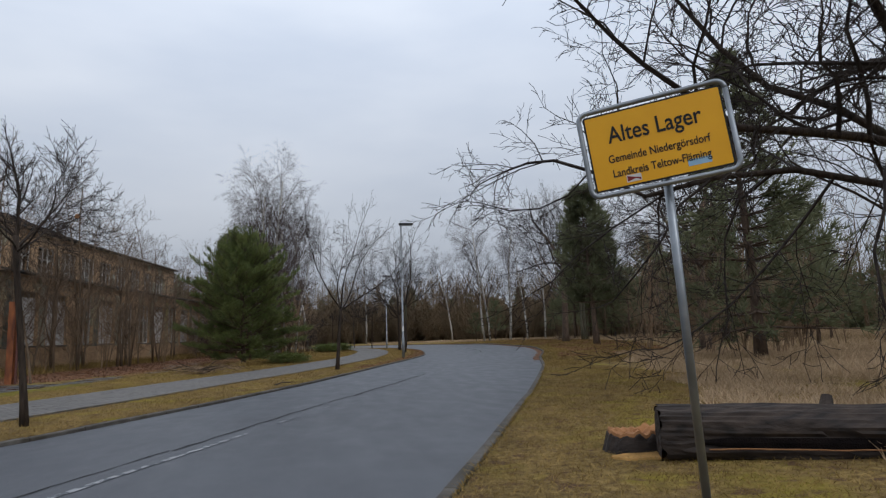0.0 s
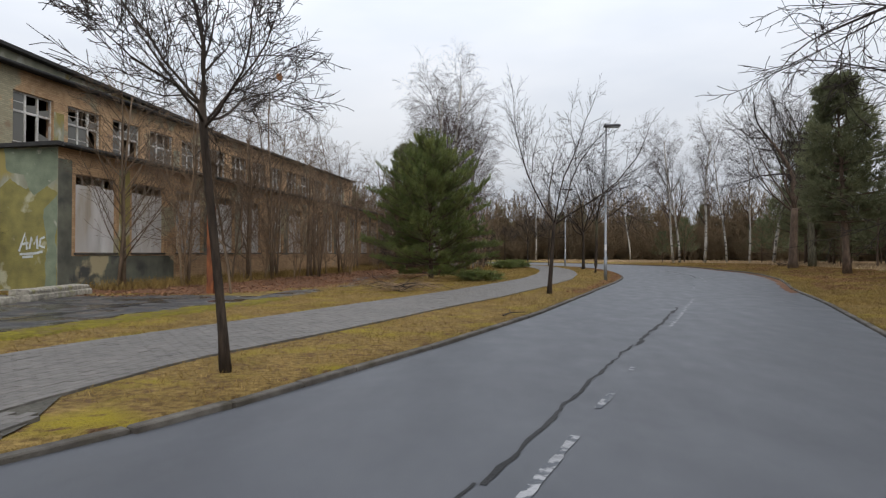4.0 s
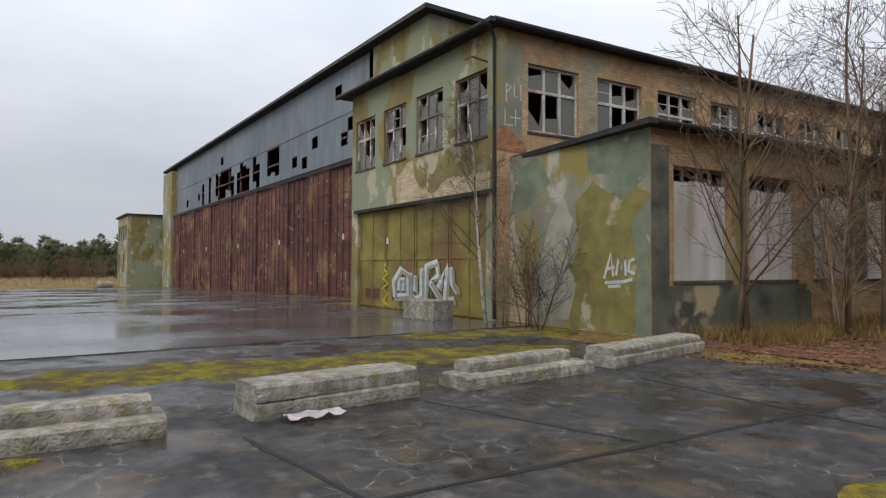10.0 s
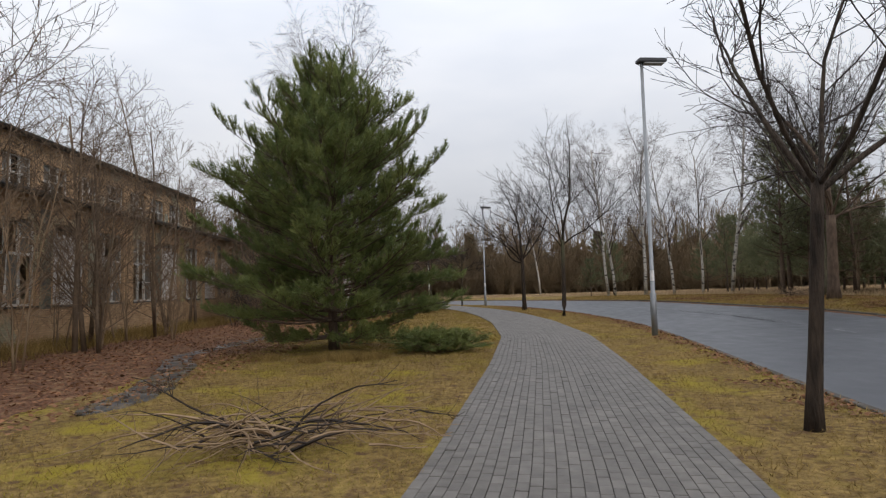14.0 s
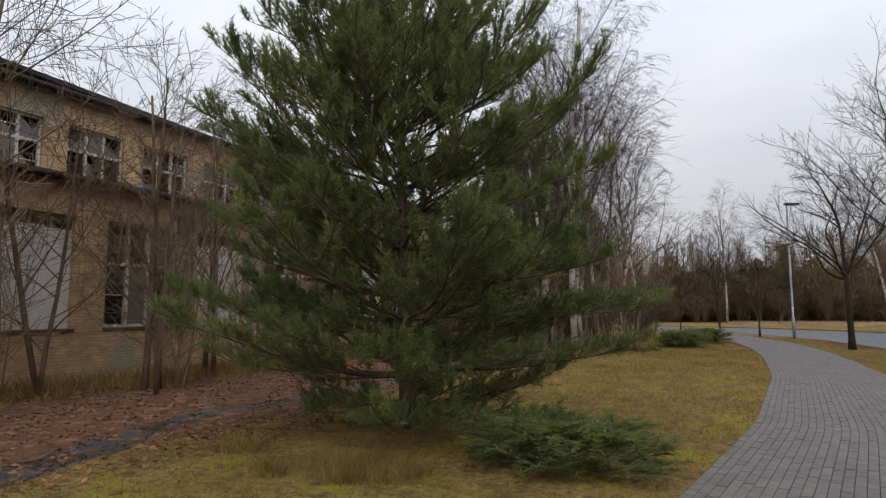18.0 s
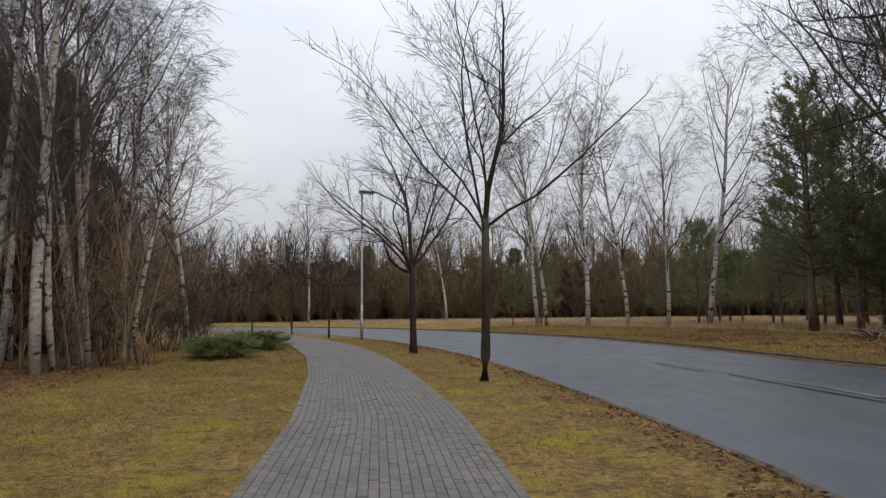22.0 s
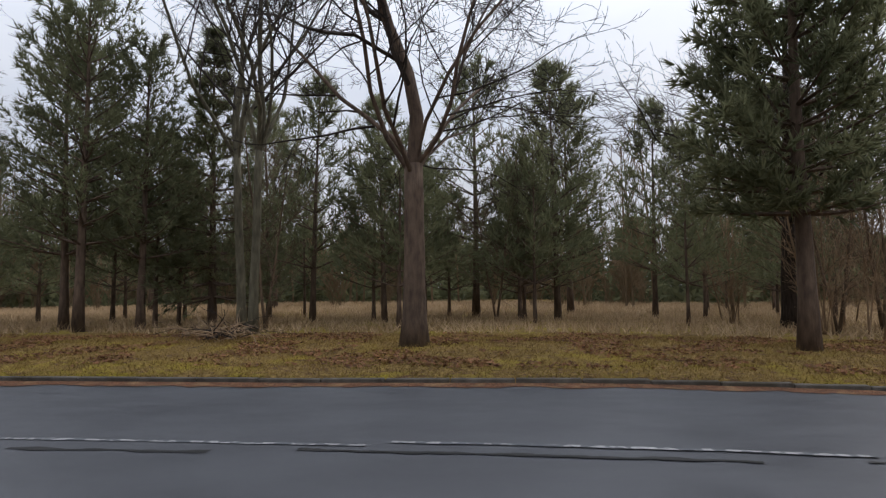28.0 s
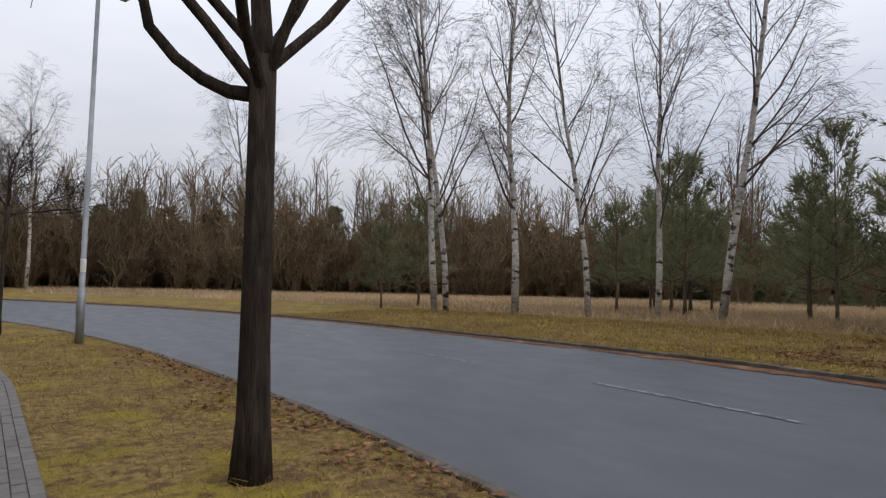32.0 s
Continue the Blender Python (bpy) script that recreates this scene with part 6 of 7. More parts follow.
mid = [pine_thing("pine", pine(41, 10.6, 0.16, 0.24, 2.9, 13, 5, 10, 8, 0.3, 0.04, 0.1, 0.42, needle=M_NEEDLED), "dark green pine with a ragged crown", rooted(38.7, 33.4), "pines beyond the road"),
       pine_thing("pine", pine(43, 9.0, 0.12, 0.22, 2.6, 10, 5, 8, 6, 0.4, 0.045, 0.05, 0.55, needle=M_NEEDLED), "dark green pine with a ragged crown", rooted(46, 30), "pines beyond the road"),
       pine_thing("spruce", pine(47, 10.3, 0.15, 0.10, 2.4, 18, 6, 7, 8, 0.34, 0.05, 0.45, 0.9, needle=M_NEEDLED), "dark green conical spruce tree", rooted(41.4, 30.5), "pines beyond the road"),
       pine_thing("pine", pine(49, 5.6, 0.08, 0.22, 2.3, 8, 5, 7, 5, 0.36, 0.045, 0.05, 0.5, needle=M_NEEDLED), "young dark pine with bare lower trunk", rooted(43, 20), "pines beyond the road"),
       pine_thing("pine", pine(53, 10.5, 0.2, 0.26, 2.5, 17, 6, 17, 10, 0.34, 0.05, 0.25, 0.4, needle=M_NEEDLED), "tall dark pine with dense hanging crown", rooted(*PINE_AT, 0, -3), "pines beyond the road")]
rp = random.Random(17)


def put_pine(k, x, y, s, sz=None):
    c = copy_thing(mid[k], pose(x, y, ground_z(x, y) - 0.03, 0, 0, rp.uniform(0, 360)))
    c.scale = (s, s, sz or s)


for k, x, y, s in ((0, 40.2, 34.8, 0.92), (0, 42.6, 35.8, 0.95), (0, 39.6, 32.0, 0.85), (1, 43.5, 27.6, 1.0), (1, 42.5, 24.8, 0.9), (3, 33.1, 53.8, 0.62), (1, 44, 18.5, 1.1), (1, 47, 14, 1.0), (0, 46.5, 21.5, 1.0), (0, 50, 17, 1.0),
                   (4, 52, 6, 1.1), (0, 56, 40, 1.0), (0, 60, 34, 1.1), (3, 36.0, 55.5, 0.9), (0, -4.5, 58, 0.9), (0, 1.5, 56, 0.8), (4, -3, 52, 0.75), (4, 3.5, 50, 0.8), (4, 5.8, 38.5, 1.1), (4, 7.4, 41.5, 1.12), (0, 6.4, 44, 1.0), (1, 9.8, 42, 0.9)):
    put_pine(k, x, y, s)
for i in range(32):
    y = rp.uniform(8, 52)
    x = rp.uniform(39.5, 47) + 0.1 * abs(y - 25)
    put_pine(3, x, y, rp.uniform(0.75, 1.15), rp.uniform(0.8, 1.2))
for i in range(20):
    a = rp.uniform(-24, 10)
    put_pine(3, rp.uniform(40, 60), a, rp.uniform(0.9, 1.4))

# old oaks beyond the road and behind the town sign
def big_oak(seed, height, fork, r, limbs, spread):
    return street_tree(seed, height, fork, r, limbs, spread, True, BIG, (0.5, 0.72), (0.2, 0.31))


OAKS = "old oaks beyond the road"
oa = planted("oak", big_oak(61, 12.6, 4.0, 0.24, 8, 0.9), "broad bare oak with crooked limbs", "tree", M_PINEBARK, M_TWIG, rooted(34.1, 23.1, 0, 0, 10), OAKS)
ob_ = planted("oak", big_oak(67, 11.5, 3.4, 0.22, 7, 0.85), "dark crooked bare oak behind the pine", "tree", M_BARK, M_TWIG, rooted(40.5, 11.8), OAKS)
fork_tree = planted("ash_tree", street_tree(83, 13.5, 5.0, 0.12, 4, 0.3, True, dict(BIG, wobble=0.2, lift=(0, 0.06, 0.05, 0.03, 0, 0)), (0.55, 0.75), (0.45, 0.6)), "tall bare tree with a grey-green forked stem", "tree", M_ASH, M_TWIG, rooted(37.3, 27.7, 2, -2), OAKS)
copy_thing(fork_tree, rooted(37.8, 28.2, 0, 3, 150))
for x, y, k, a in ((42.6, 20.7, 0.8, 60), (39.6, 28.3, 0.85, 200), (38.1, 11.5, 0.9, 20), (38.8, 10.0, 0.9, 120), (39.4, 9.8, 1.0, 250)):
    c = copy_thing(sd, rooted(x, y, 0, 3, a))
    c.scale = (k, k, k)
    tagged(c, "thin bare tree with a pale grey-green stem", "tree", "saplings under the oaks")
copy_thing(ob_, rooted(34.5, -9.0, 0, 0, 70))
planted("oak", street_tree(71, 14.0, 3.9, 0.36, 10, 1.12, True, dict(BIG, wobble=0.42, kids=(0, 8, 6, 5, 4), min_r=0.006, short=(1, 0.5, 0.5, 0.5, 0.5), lift=(0, 0.05, 0.04, 0.02, 0, 0)), (0.55, 0.75), (0.2, 0.34)), "old spreading oak overhanging the verge", "tree", M_BARK, M_TWIG, rooted(28.3, -15.4), OAKS)
copy_thing(oa, rooted(33.5, 2.5, 0, 0, 260))
spr = copy_thing(mid[2], pose(31.8, -3.8, 0.1))
spr.scale = (1.4, 1.4, 1.12)
for i in range(26):
    c = copy_thing((sc, sb)[i % 2], rooted(rp.uniform(31, 44), rp.uniform(-8, 14), 0, 0, rp.uniform(0, 360)))
    k = rp.uniform(0.7, 1.2)
    c.scale = (k, k, k)
    tagged(c, "bare brown undergrowth at the wood's edge", "shrub", "undergrowth")

# ---- far woods, joined ----
def far_wood(name, spots, variants, material, label):
    arrs, rr = [], np.random.default_rng(3)
    for i, (x, y, s) in enumerate(spots):
        v, f = variants[i % len(variants)]
        a = rr.uniform(0, 6.28)
        c, sn = math.cos(a), math.sin(a)
        q = v * s
        arrs.append((np.stack([x + c * q[:, 0] - sn * q[:, 1], y + sn * q[:, 0] + c * q[:, 1], ground_z(x, y) + q[:, 2]], 1), f))
    vs, fs, o = [], [], 0
    for q, f in arrs:
        vs.append(q)
        fs.append(f + o)
        o += len(q)
    V, F = np.concatenate(vs).astype(np.float32), np.concatenate(fs).astype(np.int32)
    me = bpy.data.meshes.new(name)
    me.vertices.add(len(V))
    me.vertices.foreach_set("co", V.reshape(-1))
    k = F.shape[1]
    me.loops.add(F.size)
    me.loops.foreach_set("vertex_index", F.reshape(-1))
    me.polygons.add(len(F))
    me.polygons.foreach_set("loop_start", np.arange(0, F.size, k, dtype=np.int32))
    me.materials.append(material)
    me.update(calc_edges=True)
    tagged(new(name, me), label, "woodland", kind="stuff")


def quads(geo):
    return np.array(geo.v), np.array([f for f in geo.f if len(f) == 4])


far_kinds = []
for s in range(5):
    rng = random.Random(100 + s)
    g = Geo()
    branch(rng, (g, g), Vector((0, 0, -0.2)), Vector((rng.uniform(-0.06, 0.06), rng.uniform(-0.06, 0.06), 1)), 10.5, 0.11, 0, FARTREE)
    far_kinds.append(quads(g))
shrub_kinds = [quads(sapling(120 + s, 5.0, 6, 0.03, dict(THICKET, min_r=0.028, kids=(6, 2), wood=-1, segs=(3, 1, 1), sides=3), 0.5)[2]) for s in range(3)]
rf = random.Random(23)
spots = []
for i in range(430):
    t = rf.random()
    x = -45 + 135 * t
    y = 92 + 16 * rf.random() - 0.0065 * (x - 10) ** 2 * (1 if x > 10 else 0.2)
    if x < road_c(min(y, 105)) + 6 and y < 106 and x > road_c(min(y, 105)) - 6:
        continue
    spots.append((x, y, rf.uniform(0.8, 1.15)))
for i in range(90):
    spots.append((rf.uniform(-20, 9), rf.uniform(52, 80), rf.uniform(0.7, 1.0)))
for i in range(90):
    spots.append((rf.uniform(58, 95), rf.uniform(-40, 75), rf.uniform(0.8, 1.1)))
far_wood("far_woods", spots, far_kinds, M_WOOD, "dense brown leafless woodland in the distance")
spots = [(-50 + 140 * rf.random(), 93 + 8 * rf.random(), rf.uniform(0.7, 1.3)) for i in range(430)] + [(rf.uniform(-20, 9), rf.uniform(50, 80), rf.uniform(0.6, 1.1)) for i in range(120)] + [(rf.uniform(60, 80), rf.uniform(-40, 90), rf.uniform(0.7, 1.2)) for i in range(120)]
for i in range(420):
    x = -40 + 120 * (i + rf.random()) / 420
    spots.append((x, 89 + 8 * rf.random() - 0.0065 * (x - 10) ** 2 * (1 if x > 10 else 0.2), rf.uniform(0.7, 1.5)))
far_wood("far_brushwood", [s for s in spots if not (road_c(s[1]) - 6 < s[0] < road_c(s[1]) + 6)], shrub_kinds, M_WOOD, "brown brushwood under the far trees")
for i in range(46):
    x = -30 + 125 * rp.random()
    y = 112 + rp.uniform(0, 14) - (0.006 * (x - 10) ** 2 if x > 10 else 0)
    put_pine(rp.choice((0, 0, 1, 4)), x, y, rp.uniform(0.75, 1.15), rp.uniform(0.7, 1.15))
for i in range(90):
    put_pine(rp.choice((1, 3, 3, 3)), -150 - rp.uniform(0, 28), -95 + 160 * (i + rp.random()) / 90, rp.uniform(0.9, 1.6), rp.uniform(0.7, 1.2))
for x, y, s in ((-104, 9, 0.8), (-98, 12, 0.7), (-112, 4, 0.9), (-95, 20, 0.9)):
    put_pine(1, x, y, s)
for x, y, s in ((-100, 30, 1.0), (-106, 22, 0.9), (-92, 36, 1.0), (-125, 55, 1.0)):
    c = copy_thing(ba, pose(x, y, -1.1))
    c.scale = (s, s, s)

def clump(seed, h, w, n):
    """A small dense conifer of broad sprays."""
    q = np.random.default_rng(seed)
    t = q.random(n) ** 1.2
    a, rad = q.uniform(0, 6.28, n), w * (1 - t) ** 0.7 * np.sqrt(q.random(n)) + 0.1
    P = np.stack([np.cos(a) * rad, np.sin(a) * rad, t * h], 1)
    D = np.stack([np.cos(a), np.sin(a), np.full(n, 0.45)], 1)
    tri = needles(q, P, D, 1, 1.1, 0.5, 0.45)
    return tri.reshape(-1, 3), np.arange(3 * n).reshape(-1, 3)


clumps = [clump(s, 6.5 + s % 3, 2.6, 420) for s in range(4)]
far_wood("far_pines", [(-158 - rf.uniform(0, 22), -110 + 190 * (i + rf.random()) / 330, rf.uniform(0.75, 1.25)) for i in range(330)] + [(rf.uniform(-40, 95), 104 + rf.uniform(0, 14), rf.uniform(0.6, 1.05)) for i in range(110)] + [(rf.uniform(72, 96), -70 + 150 * (i + rf.random()) / 120, rf.uniform(0.7, 1.1)) for i in range(120)], clumps, M_NEEDLED, "dark green pine belt on the horizon")
thickets = [clump(20 + s, 5.0 + s, 3.0, 380) for s in range(3)]
back = []
for i in range(300):
    x = -48 + 140 * (i + rf.random()) / 300
    y = 98 + 14 * rf.random() - 0.0065 * (x - 10) ** 2 * (1 if x > 10 else 0.2)
    if not (road_c(min(y, 105)) - 7 < x < road_c(min(y, 105)) + 7):
        back.append((x, y, rf.uniform(0.75, 1.2)))
far_wood("far_thicket", back, thickets, M_WOOD, "brown tangled thicket closing the view")
far_wood("far_shrubs", [(-118 - rf.uniform(0, 30), -20 + 70 * rf.random(), rf.uniform(0.6, 1.1)) for i in range(110)], shrub_kinds, M_WOOD, "brown leafless shrubs beyond the apron")

# ---- felled trunk, brushwood pile, ground cover ----
log = thing("felled_trunk", "black wet felled oak trunk lying on the grass", "log", pose(22.8, -19.4, 0.26, 0, 0, -21))


def hollow(u, a):
    """How deep the rotted slot is cut at u along the trunk and the angle a round it."""
    ends = min(1.0, max(0.0, (u + 2.45) / 0.3), max(0.0, (2.0 - u) / 0.5))
    low, high = 3.0 + 0.12 * noise.noise((u * 1.3, 1, 0)), 3.55 + 0.1 * noise.noise((u * 1.7, 5, 0))
    return ends if low < a < high else 0.0


def trunk_skin(u, a):
    c, w = math.cos(a), math.sin(a)
    furrow = abs(noise.noise((u * 1.1, c * 7, w * 7))) + 0.6 * abs(noise.noise((u * 2.6, c * 15, w * 15)))
    swell = 1 + 0.08 * noise.noise((u * 1.1, c * 1.6, w * 1.6)) - 0.035 * (u + 2.6) / 5.6
    return 0.275 * swell * (1 + 0.10 * (furrow - 0.35))


turns = np.linspace(0, 2 * math.pi, 73)
bark = Geo().sheet([[(u + (0.07 * noise.noise((math.cos(a) * 3, math.sin(a) * 3, 2)) if u < -2.55 else 0), math.cos(a) * trunk_skin(u, a) * (1 - 0.12 * hollow(u, a)), math.sin(a) * trunk_skin(u, a) * (1 - 0.45 * hollow(u, a) if hollow(u, a) > 0.2 else 1)) for a in turns] for u in np.linspace(-2.6, 3.0, 110)])
part("bark", bark, M_LOG, log)
part("hollow", Geo().sheet([[(u, -0.262 - 0.004 * math.sin(u * 9) + 0.05 * abs(k - 2) * 0.1, -0.035 + (k - 2) * 0.022 * min(1, (u + 2.4) / 0.4, (1.9 - u) / 0.5) + 0.012 * noise.noise((u * 2.2, k, 3))) for k in range(5)] for u in np.arange(-2.3, 1.85, 0.07)]), M_ROT, log, "black rotted hollow along the flank")
part("split_wood", Geo().tube([(u, -0.268, -0.088 + 0.014 * noise.noise((u * 3, 2, 2))) for u in np.arange(-2.2, -0.6, 0.1)], [0.006 + 0.006 * abs(noise.noise((u * 5, 1, 1))) for u in np.arange(-2.2, -0.6, 0.1)], 5), M_CUT, log, "reddish torn wood along the hollow")
cut = Geo()
cut.sheet([[(-2.606 + 0.04 * noise.noise((q * 4 * math.cos(a), q * 4 * math.sin(a), 6)) * (1 - q), math.cos(a) * 0.25 * q, math.sin(a) * 0.25 * q) for a in np.linspace(0, 2 * math.pi, 25)] for q in (0.02, 0.3, 0.6, 0.85, 1.0)])
part("cut_end", cut, M_LOG, log, "weathered dark cut end")
part("cut_end", Geo().sheet([[(3.0 + 0.02 * q, math.cos(a) * 0.25 * q, math.sin(a) * 0.25 * q) for a in np.linspace(0, 2 * math.pi, 25)] for q in (0.02, 0.5, 1.0)]), M_LOG, log)
for u, a, ln in ((-1.1, 1.2, 0.09), (1.3, 0.9, 0.12), (2.2, 1.7, 0.08)):
    c, w = math.cos(a), math.sin(a)
    part("branch_stub", Geo().tube([(u, c * 0.22, w * 0.22), (u + 0.03, c * (0.27 + ln), w * (0.27 + ln))], [0.07, 0.045], 9), M_LOG, log)

stump = thing("stump", "freshly sawn low stump with orange wood", "stump", pose(20.33, -17.98, 0))
g = Geo()
rim = lambda a: 1 + 0.14 * noise.noise((math.cos(a) * 2, math.sin(a) * 2, 3)) + 0.05 * noise.noise((math.cos(a) * 8, math.sin(a) * 8, 3))
g.sheet([[(math.cos(a) * r * rim(a), math.sin(a) * r * rim(a), z + (0.07 * noise.noise((math.cos(a) * 3, math.sin(a) * 3, 8)) if z > 0.15 else 0)) for a in np.linspace(0, 2 * math.pi, 49)] for r, z in ((0.38, -0.1), (0.3, 0.03), (0.27, 0.14), (0.255, 0.19), (0.24, 0.2))])
part("bark", g, M_LOG, stump)
g = Geo()
g.sheet([[(math.cos(a) * r * rim(a), math.sin(a) * r * rim(a), z + 0.06 * noise.noise((math.cos(a) * 3, math.sin(a) * 3, 8)) + 0.02 * noise.noise((math.cos(a) * r * 30, math.sin(a) * r * 30, 4))) for a in np.linspace(0, 2 * math.pi, 49)] for r, z in ((0.242, 0.2), (0.236, 0.232), (0.18, 0.236), (0.12, 0.2), (0.01, 0.19))])
part("cut_face", g, M_CUT, stump, "orange sawn wood with a sunken heart")
for x, y, a in ((0.2, -0.02, 0.2), (0.24, 0.08, 0.5), (0.16, -0.12, -0.2)):
    part("splinter", Geo().tube([(x, y, 0.2), (x + 0.12 * math.cos(a), y + 0.12 * math.sin(a), 0.24), (x + 0.24 * math.cos(a), y + 0.24 * math.sin(a), 0.23)], [0.045, 0.035, 0.008], 5), M_CUT, stump)
tagged(part("sawdust", wander([(19.95, -18.3), (20.2, -18.35), (20.45, -18.5), (20.7, -18.7)], 0.2, 0.012, 0.9, 0.08), M_SAWDUST, None), "orange sawdust scattered on the grass", "sawdust", kind="stuff")

pile = thing("brushwood_pile", "heap of cut bare branches on the grass", "branches", pose(11.5, 2.0, 0.02, 0, 0, 0))
rng = random.Random(77)
for i in range(84):
    p = Vector((rng.gauss(0, 0.5), rng.gauss(0, 0.3), rng.uniform(0.02, 0.26)))
    a = rng.gauss(0.0, 0.6)
    d = Vector((math.cos(a) * rng.choice((-1, 1)), math.sin(a), rng.uniform(0.0, 0.55)))
    pts, _ = bent(rng, p, d, rng.uniform(0.5, 1.35), 7, 0.24, -0.06)
    pts = [Vector((q.x, q.y, max(0.01, q.z))) for q in pts]
    r = rng.uniform(0.006, 0.019)
    gt = Geo().tube(pts, [r * (1 - 0.75 * k / 7) for k in range(8)], 4, cap=False)
    for _ in range(3):
        k = rng.randrange(2, 7)
        tw, _e = bent(rng, pts[k], side_dir(rng, (pts[k + 1] - pts[k]).normalized(), 0.8), rng.uniform(0.15, 0.4), 3, 0.3, 0.0)
        gt.tube([Vector((q.x, q.y, max(0.01, q.z))) for q in tw], [r * 0.4, r * 0.3, r * 0.25, r * 0.15], 3, cap=False)
    part("branch", gt, M_TWIGG if i % 3 else M_TWIG, pile)
copy_thing(pile, rooted(35.6, 27.9, 0, 0, 40)).scale = (1.2, 1.2, 1.2)
stick = thing("fallen_branch", "single dead branch on the verge", "branch", pose(15.4, -6.5, 0.02, 0, 0, 60))
part("branch", Geo().tube([(0, 0, 0.03), (0.4, 0.05, 0.06), (0.9, -0.05, 0.04)], [0.02, 0.015, 0.008], 5).tube([(0.4, 0.05, 0.06), (0.7, 0.25, 0.1)], [0.012, 0.006], 4), M_TWIG, stick)


def blades(name, spots, h, w, material, label, lean=0.5, category="grass"):
    rr = np.random.default_rng(len(spots))
    P = np.array(spots)
    n = len(P)
    a = rr.uniform(0, 6.28, n)
    S = np.stack([np.cos(a), np.sin(a), np.zeros(n)], 1)
    L = rr.normal(0, lean, (n, 2))
    H = h * rr.uniform(0.45, 1.2, n)
    tip = P + np.stack([L[:, 0] * H, L[:, 1] * H, H], 1)
    ww = w * rr.uniform(0.6, 1.3, (n, 1))
    tri = np.stack([P - S * ww, P + S * ww, tip], 1)
    tagged(new(name, fast_mesh(name, tri, 3, material)), label, category, kind="stuff")


rg = np.random.default_rng(12)


def scatter(n, x0, x1, y0, y1, ok, clump=0.0):
    out = []
    X, Y = rg.uniform(x0, x1, n), rg.uniform(y0, y1, n)
    for x, y in zip(X, Y):
        if ok(x, y) and (not clump or noise.noise((x * 0.7, y * 0.7, 4)) + 0.45 * noise.noise((x * 2.7, y * 2.7, 8)) > clump):
            out.append((x, y, ground_z(x, y) - 0.025))
    return out


blades("verge_grass", scatter(330000, 8, 24, -16, 48, lambda x, y: path_r(y) + 0.03 < x < road_l(y) - 0.14 and not (y < -14.6 and x < road_l(y))) +
       scatter(300000, 6.5, 18.5, -16, 46, lambda x, y: x < path_l(y) - 0.03 and x > (yard_edge(y) + 0.5 if y < -1 else 8.6 - 0.02 * y) and x < path_l(y)), 0.075, 0.006, M_STRAW, "short dry winter grass in the verge", 1.1)
blades("roadside_grass", scatter(420000, 16, 42, -2, 52, lambda x, y: road_r(y) + 0.16 < x < road_r(y) + 6.5), 0.10, 0.009, M_STRAW, "dry grass beside the road", 0.8)
blades("field_grass", scatter(270000, 20, 75, -40, 92, lambda x, y: x > road_r(y) + 7.0, -0.45), 0.3, 0.02, M_STRAWP, "tall pale dead grass of the field", 0.6)
blades("rough_grass", scatter(210000, 20, 42, -21, 4, lambda x, y: x > road_r(y) + 3.6 + 1.2 * noise.noise((x * 0.3, y * 0.3, 2)), -0.12), 0.2, 0.011, M_STRAWP, "pale tussocky dead grass beyond the kerb", 0.7)
blades("wall_grass", scatter(52000, 0.2, 8.5, 0.3, 46, lambda x, y: 0.2 + 0.077 * y < x < 2.6 + 0.09 * y + noise.noise((x, y, 1)), 0.0), 0.4, 0.012, M_STRAW, "tall dead grass along the hangar wall", 0.5)
blades("reed_strip", scatter(16000, -150, -84, -95, 30, lambda x, y: x < -96 or y > 4), 0.8, 0.06, M_STRAWP, "brown reed strip beyond the apron", 0.3)
blades("verge_clumps", scatter(120000, 6.5, 24, -16, 46, lambda x, y: (path_r(y) + 0.06 < x < road_l(y) - 0.2 or (x < path_l(y) - 0.1 and x > (yard_edge(y) + 0.9 if y < -1 else 8.6 - 0.02 * y))) and y > -14, 0.22), 0.11, 0.006, M_STRAW, "clumps of longer dead grass in the verge", 0.9)
blades("lawn_moss", scatter(260000, 8.5, 18.5, 0, 34, lambda x, y: 9.6 + 0.06 * y < x < path_l(y) - 0.02, -0.12), 0.035, 0.008, M_MOSSB, "yellow-green moss through the lawn", 1.2, "moss")
blades("far_kerb_moss", scatter(110000, 23, 33, 4, 46, lambda x, y: road_r(y) + 0.14 < x < road_r(y) + 1.7, -0.1), 0.05, 0.009, M_MOSSB, "yellow-green grass edge beyond the road", 1.0, "grass")
blades("pine_grass", scatter(14000, 9.4, 13.2, 8.6, 11.4, lambda x, y: ((x - 11.4) / 1.9) ** 2 + ((y - 9.9) / 0.9) ** 2 < 0.7 + 0.9 * noise.noise((x * 1.6, y * 1.6, 5)), 0.05), 0.22, 0.006, M_STRAW, "tall dead grass under the pine", 0.6)
blades("kerbside_grass", scatter(330000, 13, 26, -24, 2, lambda x, y: road_r(y) + 0.14 < x < road_r(y) + 7, 0.0), 0.06, 0.006, M_STRAW, "short worn grass beside the kerb", 1.1)
blades("kerbside_moss", scatter(120000, 13, 26, -24, 2, lambda x, y: road_r(y) + 0.14 < x < road_r(y) + 3.5, 0.15), 0.035, 0.008, M_MOSSB, "green moss in the worn grass beside the kerb", 1.2, "moss")
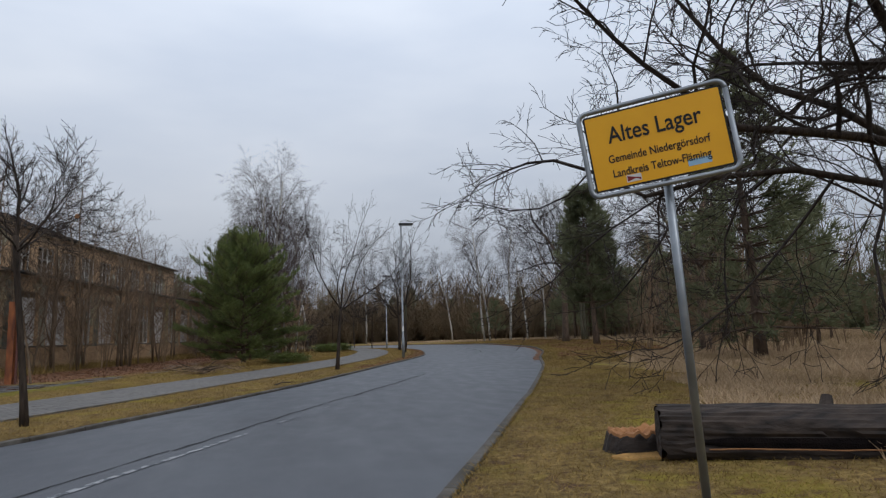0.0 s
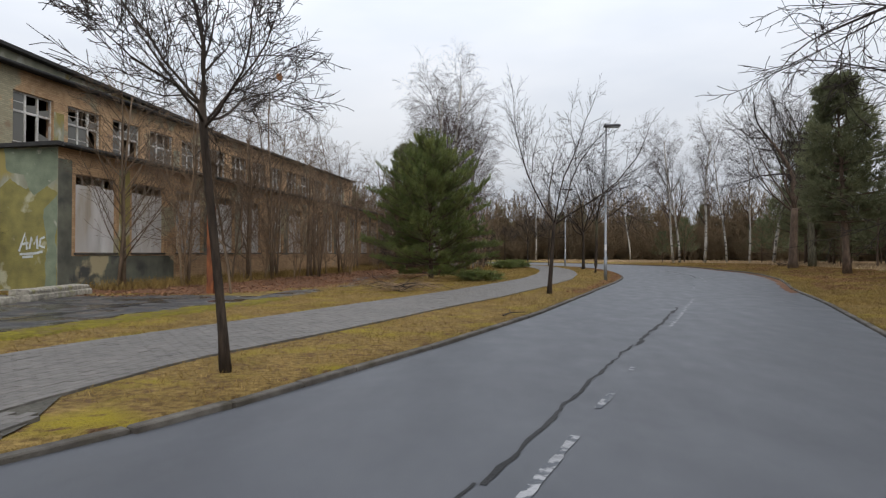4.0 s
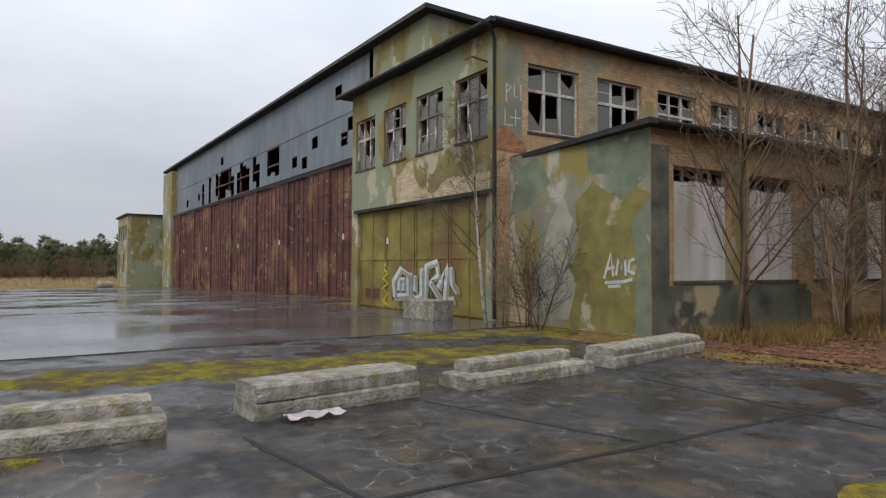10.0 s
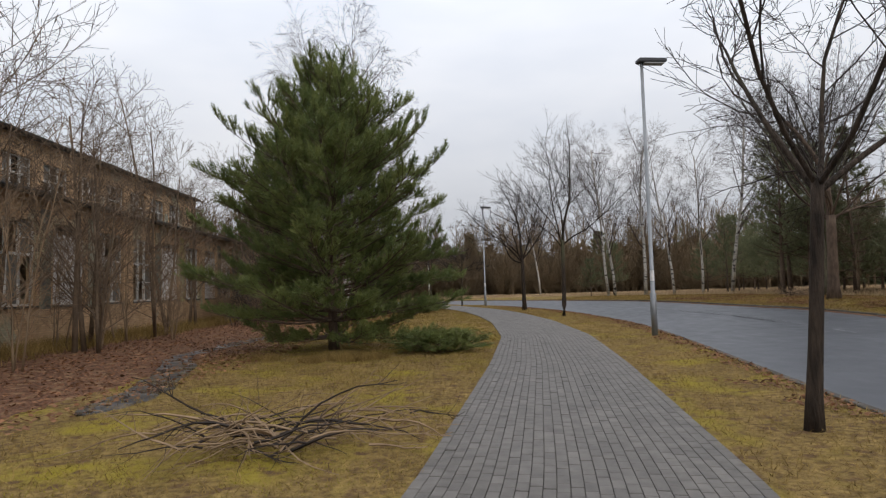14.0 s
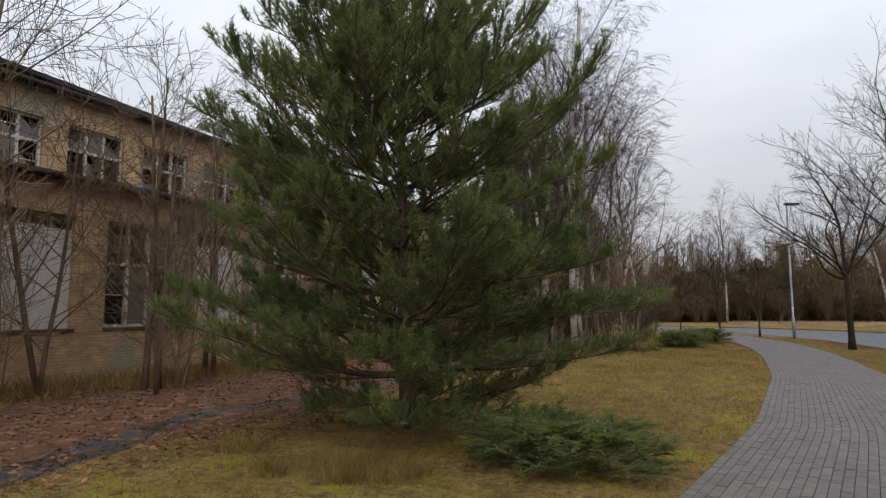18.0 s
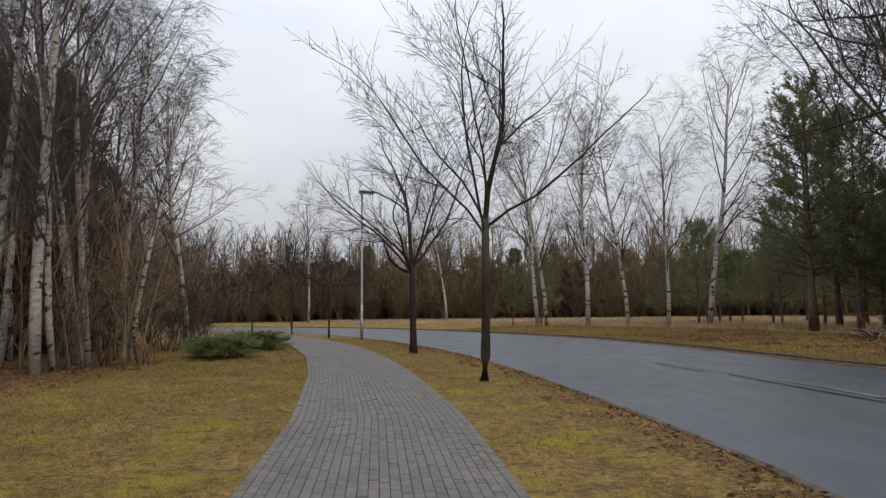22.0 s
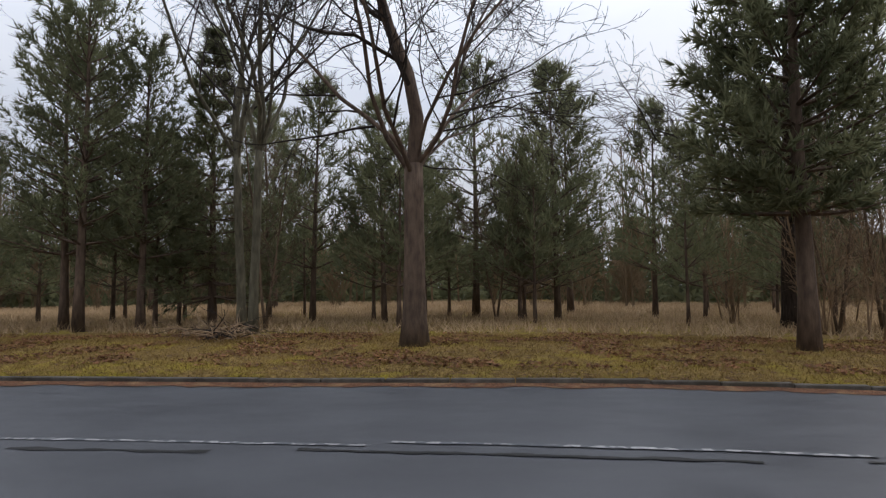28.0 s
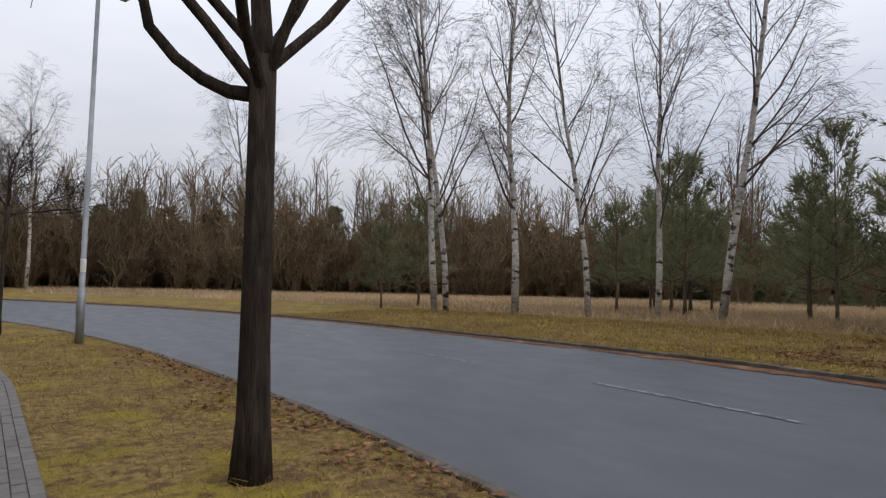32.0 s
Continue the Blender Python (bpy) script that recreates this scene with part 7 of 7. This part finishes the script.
blades("yard_moss", scatter(60000, -4, 4.2, -22, -0.8, lambda x, y: min(abs(x - np.interp(y, [-22, -16.2, -13, -9.5, -6, -3], [-1.2, -0.9, -0.9, -0.6, -0.2, 0.1])), 1.6 * abs(x - 3.25) + (0 if y < -12.3 else 9)) < 0.75 + 0.5 * noise.noise((x, y, 2)), 0.0), 0.05, 0.01, M_MOSSB, "olive moss cushions between the barriers", 1.0, "moss")
blades("yard_tufts", scatter(2600, -12, 0, -8, 2, lambda x, y: (x + 6.6) ** 2 + (y + 4.8) ** 2 < 0.25 or (x + 11) ** 2 + (y + 0.2) ** 2 < 0.3 or (x + 1.6) ** 2 + (y + 8.7) ** 2 < 0.2), 0.35, 0.012, M_STRAW, "dead grass tufts in the concrete joints", 0.6)


blades("moss_tufts", scatter(90000, 7, 22, -16, 42, lambda x, y: path_l(y) - 0.75 < x < path_l(y) - 0.01 and x > yard_edge(y) or path_r(y) + 0.01 < x < path_r(y) + 0.5 and y > -14.6, 0.02) + scatter(60000, 5, 10, -22, -1.6, lambda x, y: yard_edge(y) - 0.2 < x < yard_edge(y) + 1.1, -0.2), 0.03, 0.008, M_MOSSB, "yellow-green moss tufts along the paving", 1.2, "moss")


def leaves(name, spots, size, label):
    rr = np.random.default_rng(len(spots) + 1)
    P = np.array(spots) + np.array([0, 0, 0.047])
    n = len(P)
    A = rr.normal(0, 1, (n, 3)) * np.array([1, 1, 0.2])
    A /= np.linalg.norm(A, axis=1, keepdims=True)
    B = np.cross(A, rr.normal(0, 0.4, (n, 3)) + np.array([0, 0, 1]))
    B /= np.linalg.norm(B, axis=1, keepdims=True)
    s = size * rr.uniform(0.6, 1.3, (n, 1))
    quad = np.stack([P - A * s, P - B * s * 0.55, P + A * s, P + B * s * 0.55], 1)
    tagged(new(name, fast_mesh(name, quad, 4, M_DRYLEAF)), label, "leaves", kind="stuff")


def litter_zone(x, y):
    return 0.3 + 0.077 * y < x < np.interp(y, [-2.5, 0, 2, 6, 12, 20, 30, 46], [4, 6.8, 8.2, 9.2, 10.4, 11, 13.2, 15])


tagged(part("litter_ground", Geo().sheet([[(0.3 + 0.077 * y + (float(np.interp(y, [-2.5, 0, 2, 6, 12, 20, 30, 46], [4, 6.6, 7.6, 8.6, 10, 10.6, 12.6, 14])) + 0.5 * noise.noise((y * 0.8, 0, 2)) - 0.3 - 0.077 * y) * k / 8, y, 0.012 if k < 7 else 0.004 if k == 7 else -0.035) for k in range(9)] for y in np.arange(-0.6, 46, 0.5)]), M_LEAF, None, smooth=True), "reddish brown leaf litter along the hangar", "leaf litter", kind="structure")
leaves("fallen_leaves", scatter(40000, 0, 14, -2.4, 34, litter_zone), 0.045, "fallen brown oak leaves")
leaves("verge_leaves", scatter(90000, 14, 26, 2, 44, lambda x, y: road_l(y) - 0.95 * (0.6 + noise.noise((x, y, 3))) - 0.2 < x < road_l(y) - 0.12), 0.04, "brown leaves along the kerb")
leaves("roadside_leaves", scatter(100000, 27, 40, 3, 36, lambda x, y: road_r(y) + 1.0 < x < road_r(y) + 7, 0.05), 0.05, "fallen brown leaves under the oaks")
